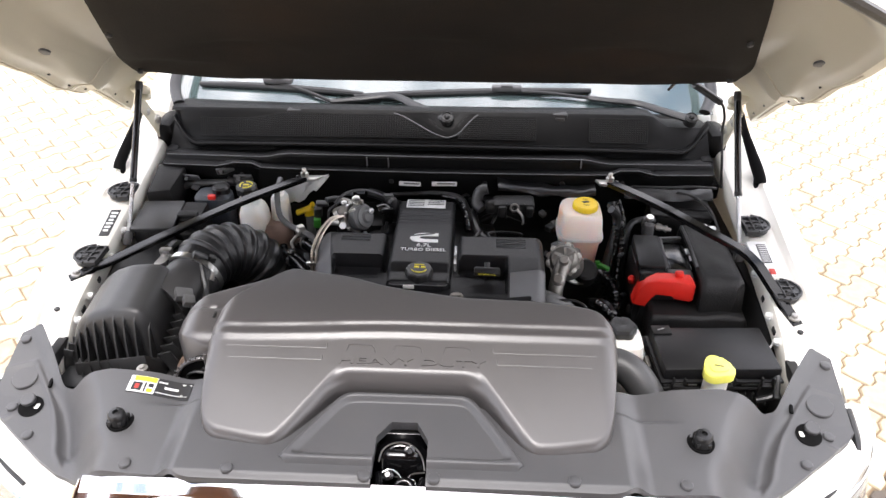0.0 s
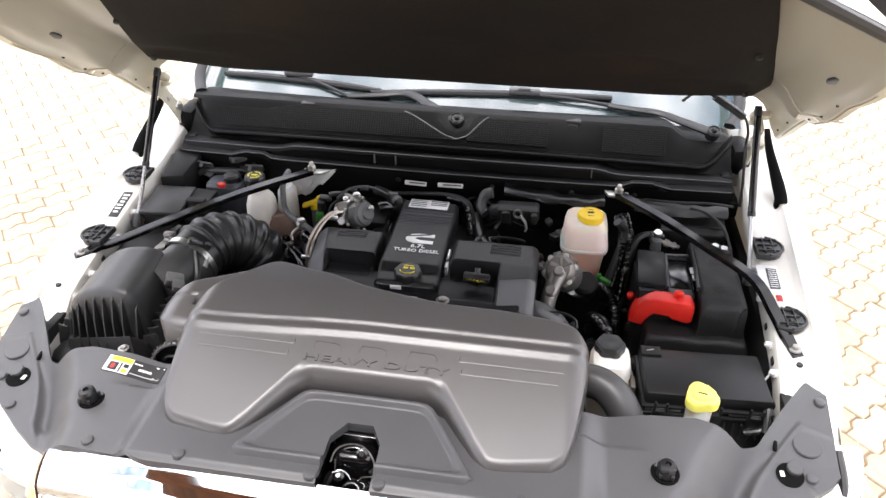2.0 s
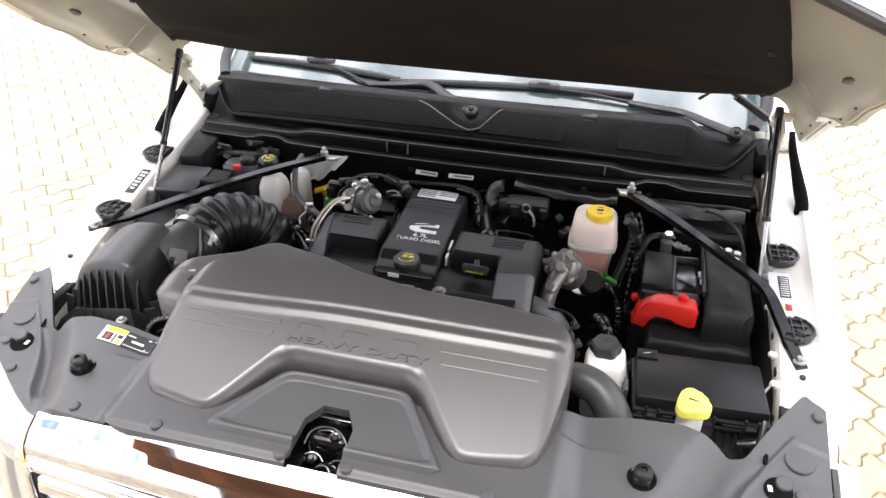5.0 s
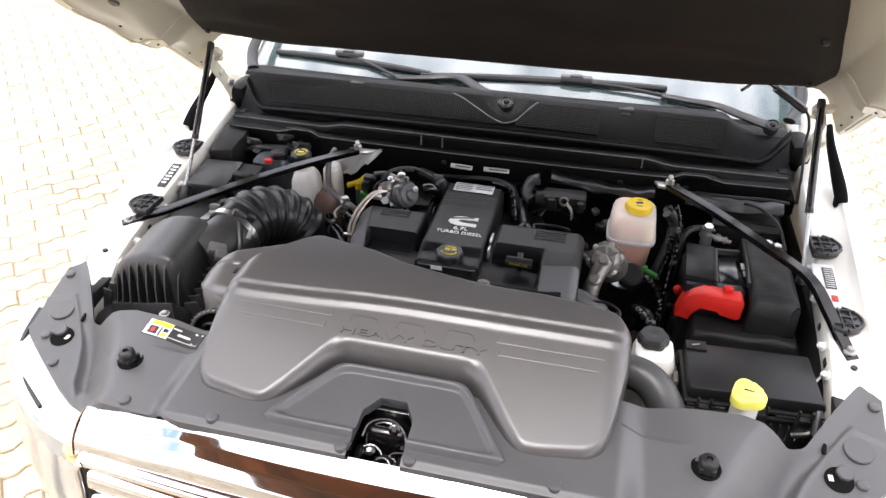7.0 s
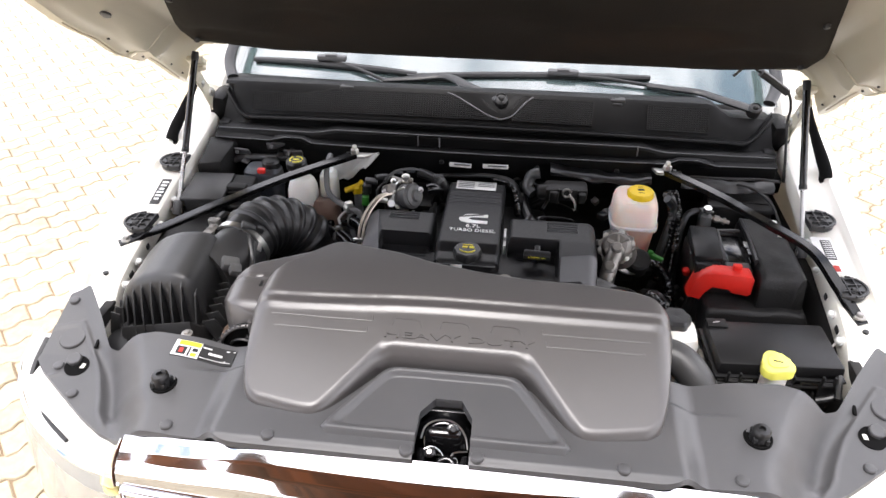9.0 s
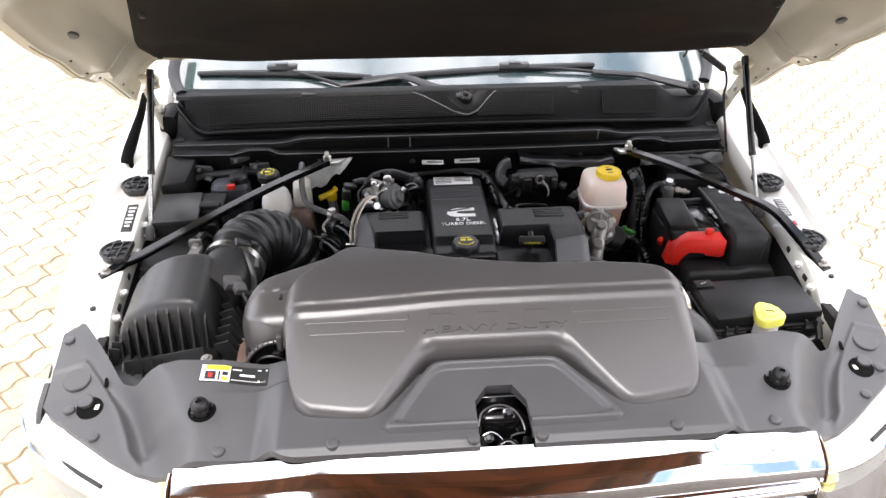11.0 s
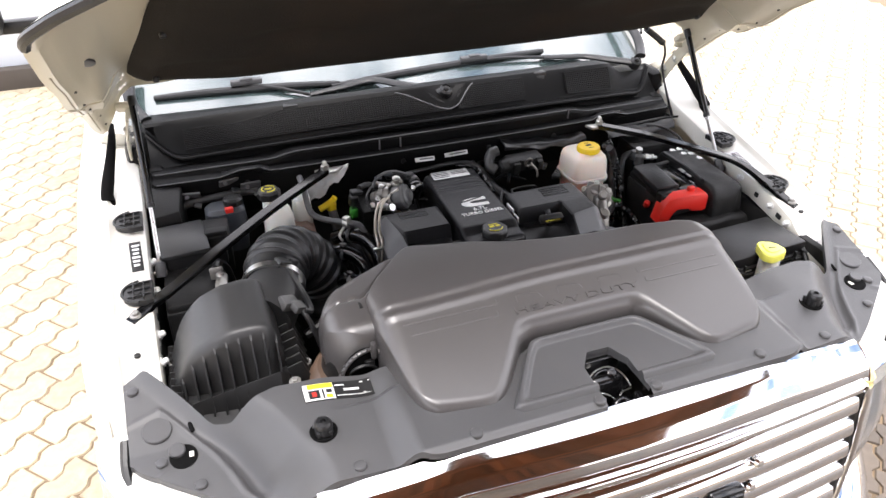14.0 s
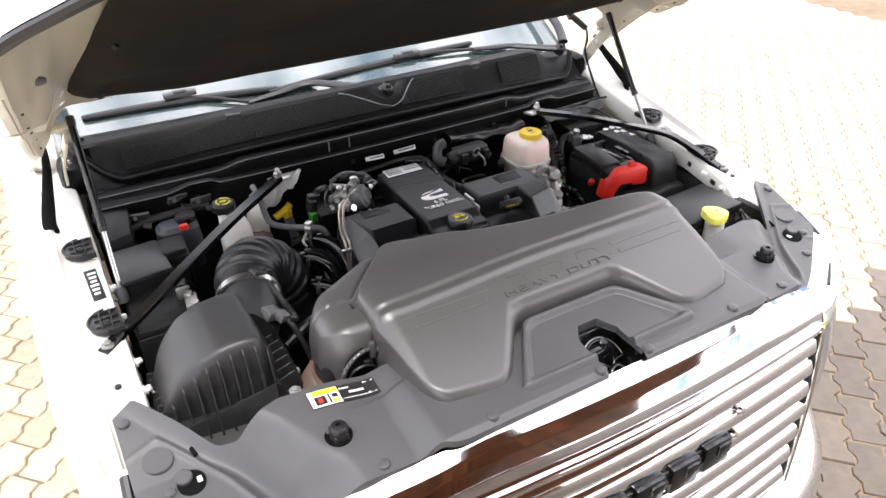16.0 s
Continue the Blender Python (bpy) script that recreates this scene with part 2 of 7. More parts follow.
def lathe(profile, axis_at, axis=(0, 0, 1), n=24, lobes=0, lobe=0.0):
    """Turns (radius, height) pairs round an axis."""
    bm = bmesh.new()
    d, x, y = basis(axis)
    at = Vector(axis_at)
    rings = []
    for r, h in profile:
        ring = []
        for i in range(n):
            a = 2 * math.pi * i / n
            rr = r * (1 + lobe * math.cos(lobes * a)) if lobes else r
            ring.append(bm.verts.new(at + d * h + (x * math.cos(a) + y * math.sin(a)) * rr))
        rings.append(ring)
    for a, b in zip(rings, rings[1:]):
        for i in range(n):
            j = (i + 1) % n
            bm.faces.new((a[i], a[j], b[j], b[i]))
    bm.faces.new(rings[0][::-1])
    bm.faces.new(rings[-1])
    return bm


def smooth_path(points, per=8):
    pts = [Vector(p) for p in points]
    if len(pts) < 3:
        return pts
    out = []
    for i in range(len(pts) - 1):
        p0, p1, p2, p3 = pts[max(i - 1, 0)], pts[i], pts[i + 1], pts[min(i + 2, len(pts) - 1)]
        for k in range(per):
            t = k / per
            out.append(0.5 * ((2 * p1) + (p2 - p0) * t + (2 * p0 - 5 * p1 + 4 * p2 - p3) * t * t + (3 * p1 - p0 - 3 * p2 + p3) * t ** 3))
    out.append(pts[-1])
    return out


def tube(points, r, n=12, per=8, radii=None, flat=1.0, up=None, cap=True):
    """A round or flattened bar along a smooth line; radii(u) scales it along its length."""
    pts = smooth_path(points, per)
    bm = bmesh.new()
    rings = []
    prev = None
    for i, p in enumerate(pts):
        d = (pts[min(i + 1, len(pts) - 1)] - pts[max(i - 1, 0)]).normalized()
        if up is not None:
            x = d.cross(Vector(up)).normalized()
        elif prev is None:
            x = basis(d)[1]
        else:
            x = (prev - d * prev.dot(d)).normalized()
        prev = x
        y = x.cross(d).normalized()
        u = i / (len(pts) - 1)
        rr = r * (radii(u) if radii else 1.0)
        rings.append([bm.verts.new(p + x * math.cos(2 * math.pi * k / n) * rr + y * math.sin(2 * math.pi * k / n) * rr * flat) for k in range(n)])
    for a, b in zip(rings, rings[1:]):
        for i in range(n):
            j = (i + 1) % n
            bm.faces.new((a[i], a[j], b[j], b[i]))
    if cap:
        bm.faces.new(rings[0][::-1])
        bm.faces.new(rings[-1])
    return bm


def ribbon(points, width, thick, up=(0, 0, 1), per=6, lip=0.0):
    """A flat bar of rectangular section along a smooth line, with turned-down edges if lip is set."""
    pts = smooth_path(points, per)
    bm = bmesh.new()
    rings = []
    h, t = width / 2, thick
    for i, p in enumerate(pts):
        d = (pts[min(i + 1, len(pts) - 1)] - pts[max(i - 1, 0)]).normalized()
        x = d.cross(Vector(up)).normalized()
        y = x.cross(d).normalized()
        if lip:
            sec = [(-h, -lip), (-h, -0.002), (-h + 0.002, 0), (h - 0.002, 0), (h, -0.002), (h, -lip), (h - t, -lip), (h - t, -t), (-h + t, -t), (-h + t, -lip)]
        else:
            e = min(t * 0.3, 0.0015)
            sec = [(-h, -t + e), (-h, -e), (-h + e, 0), (h - e, 0), (h, -e), (h, -t + e), (h - e, -t), (-h + e, -t)]
        rings.append([bm.verts.new(p + x * a + y * b) for a, b in sec])
    n = len(rings[0])
    for a, b in zip(rings, rings[1:]):
        for i in range(n):
            j = (i + 1) % n
            bm.faces.new((a[i], a[j], b[j], b[i]))
    bm.faces.new(rings[0][::-1])
    bm.faces.new(rings[-1])
    return bm


def slab(outline, z0, z1, bevel=0.002, seg=2):
    """An upright prism on a plan outline; z1 may be a function of x and y."""
    bm = bmesh.new()
    top = z1 if callable(z1) else (lambda x, y: z1)
    lo = [bm.verts.new((x, y, z0)) for x, y in outline]
    hi = [bm.verts.new((x, y, top(x, y))) for x, y in outline]
    n = len(outline)
    for i in range(n):
        j = (i + 1) % n
        bm.faces.new((lo[i], lo[j], hi[j], hi[i]))
    bm.faces.new(lo[::-1])
    cap = bm.faces.new(hi)
    if bevel:
        bmesh.ops.bevel(bm, geom=list(cap.edges), offset=bevel, segments=seg, profile=0.5, affect="EDGES")
    return bm


def soft_table(table, w):
    """A table with its corners rounded over a width w."""
    f = lerp_table(table)
    return lambda x: sum(f(x + w * k) for k in (-1, -0.66, -0.33, 0, 0.33, 0.66, 1)) / 7


def cut_out(bm, hole):
    """Cuts an upright convex hole through an open shell, by slicing along its sides."""
    n = len(hole)
    cx, cy = sum(p[0] for p in hole) / n, sum(p[1] for p in hole) / n
    reach = max(math.hypot(x - cx, y - cy) for x, y in hole) + 0.03

    def close(f):
        c = f.calc_center_median()
        return math.hypot(c.x - cx, c.y - cy) < reach

    for (x0, y0), (x1, y1) in zip(hole, hole[1:] + hole[:1]):
        fs = [f for f in bm.faces if close(f)]
        geom = fs + list({e for f in fs for e in f.edges}) + list({v for f in fs for v in f.verts})
        bmesh.ops.bisect_plane(bm, geom=geom, dist=1e-6, plane_co=(x0, y0, 0), plane_no=(y1 - y0, x0 - x1, 0))

    def inside(f):
        c = f.calc_center_median()
        return all((x1 - x0) * (c.y - y0) - (y1 - y0) * (c.x - x0) > 0 for (x0, y0), (x1, y1) in zip(hole, hole[1:] + hole[:1]))

    bmesh.ops.delete(bm, geom=[f for f in bm.faces if inside(f)], context="FACES")
    rim = [e for e in bm.edges if e.is_boundary and all(math.hypot(v.co.x - cx, v.co.y - cy) < reach - 0.028 for v in e.verts)]
    rim = [e for e in rim if all(-0.10 < v.co.y for v in e.verts)]
    ext = bmesh.ops.extrude_edge_only(bm, edges=rim)
    for v in ext["geom"]:
        if isinstance(v, bmesh.types.BMVert):
            v.co.z -= 0.010
    return bm


def lerp_table(table):
    xs, ys = [a for a, _ in table], [b for _, b in table]
    return lambda x: float(np.interp(x, xs, ys))


def sheet(xs, yf, yb, zf, nv=24, depth=0.02, bias=1.0):
    """A shell lofted over stations in x, between a front line yf(x) and a back line yb(x), with a turned-down skirt."""
    bm = bmesh.new()
    rows = []
    for x in xs:
        a, b = yf(x), yb(x)
        row = []
        for k in range(nv + 1):
            u = k / nv
            u = 0.5 - 0.5 * math.cos(math.pi * u) if bias > 0 else u
            y = a + (b - a) * u
            row.append((x, y, zf(x, y)))
        rows.append(row)
    top = [[bm.verts.new(p) for p in row] for row in rows]
    for r, s in zip(top, top[1:]):
        for k in range(nv):
            bm.faces.new((r[k], s[k], s[k + 1], r[k + 1]))
    rim = [r[0] for r in top] + top[-1][1:] + [r[-1] for r in top[::-1]][1:] + top[0][::-1][1:-1]
    low = [bm.verts.new((v.co.x, v.co.y, v.co.z - depth)) for v in rim]
    n = len(rim)
    for i in range(n):
        j = (i + 1) % n
        bm.faces.new((rim[i], low[i], low[j], rim[j]))
    return bm


def letters(text, size, at, rot, depth=0.0008, width=None, align="CENTER"):
    """Raised lettering in the built-in font, as a bmesh."""
    cu = bpy.data.curves.new("text", "FONT")
    cu.body, cu.size, cu.extrude, cu.align_x, cu.align_y = text, size, depth, align, "CENTER"
    cu.resolution_u = 3
    ob = new("text", cu)
    bpy.context.view_layer.update()
    me = bpy.data.meshes.new_from_object(ob.evaluated_get(bpy.context.evaluated_depsgraph_get()))
    bm = bmesh.new()
    bm.from_mesh(me)
    bpy.data.meshes.remove(me)
    bpy.data.objects.remove(ob)
    bpy.data.curves.remove(cu)
    if width:
        xs = [v.co.x for v in bm.verts]
        k = width / (max(xs) - min(xs))
        for v in bm.verts:
            v.co.x *= k
    bm.transform(Matrix.Translation(at) @ Euler([radians(a) for a in rot]).to_matrix().to_4x4())
    return bm


def bolt(at, r=0.007, h=0.006, axis=(0, 0, 1), washer=True):
    prof = [(r * 0.9, -0.002), (r * 0.9, h * 0.8), (r * 0.7, h)]
    b = lathe(prof, at, axis, n=6)
    if washer:
        b = join(b, lathe([(r * 1.5, -0.002), (r * 1.5, 0.0012), (r * 1.3, 0.0018)], at, axis, n=20))
    return b


def disc_rivet(at, r=0.0095, axis=(0, 0, 1), h=0.004):
    return lathe([(r, -0.004), (r, h * 0.35), (r * 0.85, h * 0.8), (r * 0.45, h), (0.0005, h)], at, axis, n=18)


def smoothstep(a, b, x):
    t = min(1.0, max(0.0, (x - a) / (b - a)))
    return t * t * (3 - 2 * t)


# ---- ground and surroundings ----
bm = bmesh.new()
bmesh.ops.create_grid(bm, x_segments=8, y_segments=8, size=400)
bm.transform(Matrix.Translation((0, 0, GROUND - 0.006)))
ground = finish(bm, "ground", M["sand"])
tagged(ground, "sandy bed under the pale concrete pavers", "ground", kind="structure")

wall_bm = box(-1.0, 5.25, 0.9, 1.9, 0.25, 1.6, 0.02)
tagged(finish(wall_bm, "wall_back", M["wall"]), "pale plastered boundary wall behind the paved yard", "wall", kind="structure")
tagged(finish(box(-1.0, 5.06, 0.165, 1.9, 0.1, 0.16, 0.01), "trim", M["plinth"]), "dark stone plinth along the boundary wall", "plinth", kind="structure")

# a timber-clad building ahead of the truck, which its chrome mirrors
building = thing("timber_building", "brown timber-clad building across the paved yard", "building", (0, -9.0, GROUND))
part("wall", box(-0.15, -9.2, 1.6, 6.2, 0.3, 3.0, 0.02), M["plinth"], building)
for i in range(11):
    part("plank", box(-0.15, -9.03, 0.28 + i * 0.27, 6.2, 0.03, 0.255, 0.006), M["timber"], building)
part("roof", box(-0.15, -5.42, 3.48, 6.4, 7.74, 0.10, 0.02), M["plinth"], building, "dark deep roof over the yard")
for i in range(44):
    part("soffit_board", box(-0.15, -1.65 - i * 0.172, 3.41, 6.3, 0.164, 0.02, 0.004), M["timber"], building)

# ---- the truck ----
truck = thing("pickup_truck", "white pickup truck with its hood propped open", "truck", (0, 0.9, GROUND))

FL_SLOPE = 0.2


def flange_z(y):
    """Height of the fender's inner ledge."""
    return 1.163 + (y - 0.35) * FL_SLOPE - 0.035 * smoothstep(0.31, 0.25, y)


def fender(side):
    """One front fender: inner wall, ledge, shoulder and flank, lofted from front to back."""
    bm = bmesh.new()
    rings = []
    sec = [(0.687, -0.050), (0.680, -0.046), (0.680, -0.012), (0.683, -0.004), (0.690, 0.0), (0.735, 0.0), (0.742, 0.003), (0.748, 0.012),
           (0.765, 0.014), (0.785, 0.006), (0.806, -0.018), (0.822, -0.055), (0.831, -0.110), (0.836, -0.20), (0.840, -0.30), (0.846, -0.42), (0.838, -0.70)]
    for i in range(26):
        y = 0.13 + i * 0.055
        pull = smoothstep(0.45, 0.10, y)
        ring = []
        for x, dz in sec:
            k = max(0.0, x - 0.74)
            xx = x - k * 0.45 * pull
            z = flange_z(min(y, 0.85)) + dz - 0.05 * k / 0.2 * pull
            ring.append(bm.verts.new((side * xx, y, z)))
        rings.append(ring)
    for a, b in zip(rings, rings[1:]):
        for i in range(len(sec) - 1):
            f = (a[i], a[i + 1], b[i + 1], b[i])
            bm.faces.new(f if side > 0 else f[::-1])
    return bm


for side in (-1, 1):
    fen = part("fender", fender(side), M["paint"], truck, "glossy white front fender")
    # the dark inner apron below the ledge
    part("apron", box(side * 0.692, 0.53, 0.84, 0.02, 0.76, 0.56, 0.004), M["grime"], truck, "black inner apron of the wheel arch")
    # ledge holes: short black discs stand for the shade inside them
    for y in (0.245, 0.305):
        part("plug", lathe([(0.0055, -0.003), (0.0055, 0.0006), (0.004, 0.001)], (side * 0.716, y, flange_z(y)), n=14), M["ink"], truck, "black disc for the shade in a ledge hole")
    for y in (0.30, 0.36, 0.47, 0.55):
        part("clip", join(lathe([(0.006, 0), (0.006, 0.008), (0.004, 0.011)], (side * 0.679, y, flange_z(y) - 0.020), (-side, 0, 0.3), n=10),
                          lathe([(0.009, -0.001), (0.009, 0.002)], (side * 0.679, y, flange_z(y) - 0.020), (-side, 0, 0.3), n=12)), M["white"], truck, "white plastic clip")

for side in (-1, 1):
    # cable ties, and black blocks painting the shade of holes in the flange's upright wall
    for y, w in ((0.33, 0.016), (0.262, 0.010), (0.41, 0.012)):
        part("hole", box(side * 0.6795, y, flange_z(y) - 0.026, 0.004, w, 0.012, 0.0018, 2, rot=(11, 0, 0)), M["ink"], truck, "black block for the shade in a flange hole")
    part("cable_tie", tube([(side * 0.672, 0.302, flange_z(0.3) - 0.022), (side * 0.660, 0.296, 1.10), (side * 0.655, 0.29, 1.06)], 0.0022, n=6), M["white"], truck, "thin pale cable tie")
    for wy in (0.62, 4.2):
        wheel = part("wheel", lathe([(0.25, -0.13), (0.36, -0.13), (0.395, -0.10), (0.40, 0.0), (0.395, 0.10), (0.36, 0.13), (0.25, 0.13)], (side * 0.70, wy, GROUND + 0.40), (1, 0, 0), n=40), M["rubber"], truck, "black tyre")
        part("rim", lathe([(0.25, -0.11), (0.25, 0.11), (0.20, 0.12), (0.06, 0.10), (0.0005, 0.10)], (side * 0.70, wy, GROUND + 0.40), (side, 0, 0), n=32), M["chrome"], wheel)
part("cargo_bed", box(0, 4.1, 1.0, 1.66, 2.2, 0.6, 0.04), M["paint"], truck, "white cargo bed")
# doors' front edge, A-pillars and roof close the cab behind
pane = bmesh.new()
rows = []
for j in range(13):
    v = j / 12
    row = []
    for i in range(33):
        x = -0.70 + 1.4 * i / 32
        k = (x / 0.7) ** 2
        y = 0.915 + 0.055 * k + v * 0.74
        z = 1.325 - 0.02 * k + v * 0.50
        row.append(pane.verts.new((x * (1 - 0.09 * v), y, z)))
    rows.append(row)
for a, b in zip(rows, rows[1:]):
    for i in range(32):
        pane.faces.new((a[i], a[i + 1], b[i + 1], b[i]))
glass = part("windscreen", pane, M["glass"], truck, "tinted windscreen mirroring a cloudy sky")
glass.visible_shadow = False
for side in (-1, 1):
    part("pillar", tube([(side * 0.725, 0.95, 1.28), (side * 0.70, 1.3, 1.53), (side * 0.655, 1.72, 1.83)], 0.035, n=10), M["paint"], truck, "white windscreen pillar")
    part("door", box(side * 0.81, 1.95, 0.95, 0.08, 0.95, 0.75, 0.03), M["paint"], truck, "white cab door")
    part("mirror", join(box(side * 1.1, 1.62, 1.5, 0.2, 0.1, 0.28, 0.04), box(side * 0.98, 1.66, 1.38, 0.18, 0.04, 0.04, 0.012)), M["black"], truck, "black door mirror")
part("roof", box(0, 2.35, 1.86, 1.30, 1.3, 0.07, 0.03), M["paint"], truck)
part("dashboard", box(0, 1.28, 1.22, 1.36, 0.62, 0.14, 0.05), M["matte"], truck, "black dashboard behind the windscreen")
part("cabin", box(0, 2.5, 1.0, 1.7, 1.0, 1.2, 0.03), M["grime"], truck, "dark cabin interior")
part("firewall", box(0, 0.86, 0.95, 1.34, 0.03, 0.58, 0.004), M["grime"], truck, "black firewall")
part("tray", box(0, 0.45, 0.66, 1.34, 0.85, 0.03, 0.004), M["grime"], truck, "black undertray of the engine bay")
part("radiator_support", box(0, 0.06, 0.86, 1.0, 0.05, 0.46, 0.004), M["grime"], truck, "black radiator support")

# ---- cowl ----
def cowl_shift(x):
    return (x / 0.6) ** 2


COWL = [  # y, z at the middle; and how far each follows the windscreen's curve
    (0.735, 1.150, 0.4, 0.0), (0.726, 1.246, 0.5, -0.3), (0.716, 1.250, 0.55, -0.4), (0.716, 1.257, 0.55, -0.4), (0.722, 1.260, 0.6, -0.4), (0.730, 1.262, 0.6, -0.4),
    (0.727, 1.284, 0.7, -0.7), (0.730, 1.290, 0.7, -0.7), (0.737, 1.292, 0.7, -0.7), (0.756, 1.293, 0.8, -0.8), (0.762, 1.299, 0.95, -1.1), (0.755, 1.302, 1.0, -1.2),
    (0.750, 1.306, 1.0, -1.25), (0.753, 1.312, 1.0, -1.25), (0.760, 1.312, 1.0, -1.25), (0.764, 1.318, 1.0, -1.25), (0.796, 1.366, 1.0, -1.0), (0.802, 1.372, 1.0, -1.0),
    (0.815, 1.373, 1.0, -1.0), (0.870, 1.356, 0.9, -0.7), (0.915, 1.338, 0.8, -0.5), (0.922, 1.330, 0.8, -0.5)]


def cowl_pt(x, k):
    y, z, fy, fz = COWL[k]
    c = cowl_shift(x)
    ax = abs(x)
    step = 0.010 * smoothstep(0.345, 0.405, ax) * (6 <= k <= 9)
    # raised pads on the lower flange, a dip for the outer wiper shaft, and the rim's rise at its ends
    bump = 0.011 * smoothstep(0.405, 0.425, ax) * smoothstep(0.505, 0.485, ax) * (2 <= k <= 4)
    dip = 0.030 * smoothstep(0.50, 0.56, x) * (k >= 16)
    curl = smoothstep(0.565, 0.665, ax) ** 2 * (10 <= k <= 15)
    return Vector((x, y + 0.065 * c * fy + 0.055 * curl, z + 0.028 * c * fz - step + bump - dip + 0.050 * curl))


def face_pt(x, u, out=0.0):
    """A point on the cowl's grille face; u runs from its lower to its upper edge."""
    a, b = cowl_pt(x, 15), cowl_pt(x, 16)
    p = a.lerp(b, u)
    return p + Vector((0, -0.83, 0.55)) * out


bm = bmesh.new()
rows = []
for i in range(65):
    x = -0.655 + 1.31 * i / 64
    rows.append([bm.verts.new(cowl_pt(x, k)) for k in range(len(COWL))])
for a, b in zip(rows, rows[1:]):
    for k in range(len(COWL) - 1):
        bm.faces.new((a[k], b[k], b[k + 1], a[k + 1]))
cowl = part("cowl_panel", bm, M["cowl"], truck, "black plastic cowl panel below the windscreen", angle=28)

# end caps that turn the cowl's rim round to the fenders
for side in (-1, 1):
    part("pillar_seal", tube([(side * 0.648, 0.905, 1.338), (side * 0.668, 0.945, 1.352), (side * 0.676, 0.985, 1.374), (side * 0.668, 1.05, 1.41)], 0.014, n=12, flat=0.6), M["rubber"], truck, "black rubber seal at the windscreen's corner")
    part("cowl_corner", join(box(side * 0.648, 0.812, 1.225, 0.03, 0.07, 0.03, 0.006), box(side * 0.655, 0.805, 1.195, 0.04, 0.08, 0.04, 0.006), box(side * 0.645, 0.826, 1.250, 0.03, 0.06, 0.025, 0.006),
                             box(side * 0.68, 0.90, 1.27, 0.05, 0.10, 0.07, 0.02)), M["cowl"], truck)
part("cowl_seal", tube([cowl_pt(x, 12) + Vector((0, -0.003, 0.002)) for x in np.linspace(-0.655, 0.655, 40)], 0.0042, n=8, per=2), M["cowl"], truck, "black rubber lip along the cowl")
# thin lighter grey tubes paint the highlights along the cowl's edges
for k, rr in ((7, 0.0013), (3, 0.0012)):
    part("cowl_lip_highlight", tube([cowl_pt(x, k) + Vector((0, -0.0005, 0.0)) for x in np.linspace(-0.65, 0.65, 60)], rr, n=8, per=1), M["engine_grey"], truck, "pale grey line for the highlight on the cowl's edge")
for x in (-0.105, -0.155, 0.34):
    part("cowl_rib", box(x, cowl_pt(x, 6).y, 1.274, 0.003, 0.006, 0.024, 0.001), M["engine_grey"], truck)
for x in (-0.46, -0.30, -0.10, 0.12, 0.30, 0.44):
    part("push_pin", disc_rivet((x, cowl_pt(x, 1).y + 0.002, 1.225), 0.006, (0, -1, 0)), M["black"], truck)


def mesh_bars(x0, x1, lo, hi, nx, nz):
    """A grid of fine upright and level bars on the cowl's face."""
    bms = []
    bm = bmesh.new()

    def bar(p, q, wx, wz):
        n = Vector((0, -0.83, 0.55))
        d = (q - p).normalized()
        s = d.cross(n).normalized()
        w = wx
        vs = []
        for end in (p, q):
            for a, b in ((-w, -0.003), (w, -0.003), (w, 0.0025), (-w, 0.0025)):
                vs.append(bm.verts.new(end + s * a + n * b))
        for i in range(4):
            j = (i + 1) % 4
            bm.faces.new((vs[i], vs[j], vs[4 + j], vs[4 + i]))

    for i in range(nx + 1):
        x = x0 + (x1 - x0) * i / nx
        cut = max(lo(x), 0.0)
        bar(face_pt(x, cut, 0.003), face_pt(x, hi(x), 0.003), 0.0008, 0)
    for j in range(nz + 1):
        steps = 14
        for i in range(steps):
            xa, xb = x0 + (x1 - x0) * i / steps, x0 + (x1 - x0) * (i + 1) / steps
            u = j / nz
            bar(face_pt(xa, lo(xa) + (hi(xa) - lo(xa)) * u, 0.0032), face_pt(xb, lo(xb) + (hi(xb) - lo(xb)) * u, 0.0032), 0.0008, 0)
    return bm


def low_edge(x):
    return 0.06


def high_edge(x):
    return 0.95 - 0.22 * smoothstep(-0.37, -0.43, x) - 0.82 * smoothstep(-0.03, 0.03, x) * smoothstep(0.075, 0.035, x) * 0.9


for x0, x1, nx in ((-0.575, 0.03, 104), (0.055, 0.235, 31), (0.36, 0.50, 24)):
    # black sheet on the solid face, painting the shade behind the mesh
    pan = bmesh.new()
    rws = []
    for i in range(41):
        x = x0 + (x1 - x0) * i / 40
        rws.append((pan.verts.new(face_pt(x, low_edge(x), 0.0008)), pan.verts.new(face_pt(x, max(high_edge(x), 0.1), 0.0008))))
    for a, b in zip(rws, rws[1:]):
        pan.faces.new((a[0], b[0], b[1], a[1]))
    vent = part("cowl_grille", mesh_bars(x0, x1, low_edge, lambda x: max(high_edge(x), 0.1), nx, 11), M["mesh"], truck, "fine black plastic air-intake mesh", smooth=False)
    part("vent_shade", pan, M["dull_black"], vent)
for x in (-0.335, 0.29):
    part("washer_jet", join(box(x, 0.806 + 0.06 * cowl_shift(x), 1.368 - 0.035 * cowl_shift(x), 0.034, 0.02, 0.012, 0.003), box(x, 0.797 + 0.06 * cowl_shift(x), 1.358 - 0.035 * cowl_shift(x), 0.022, 0.01, 0.016, 0.002)), M["black"], truck)
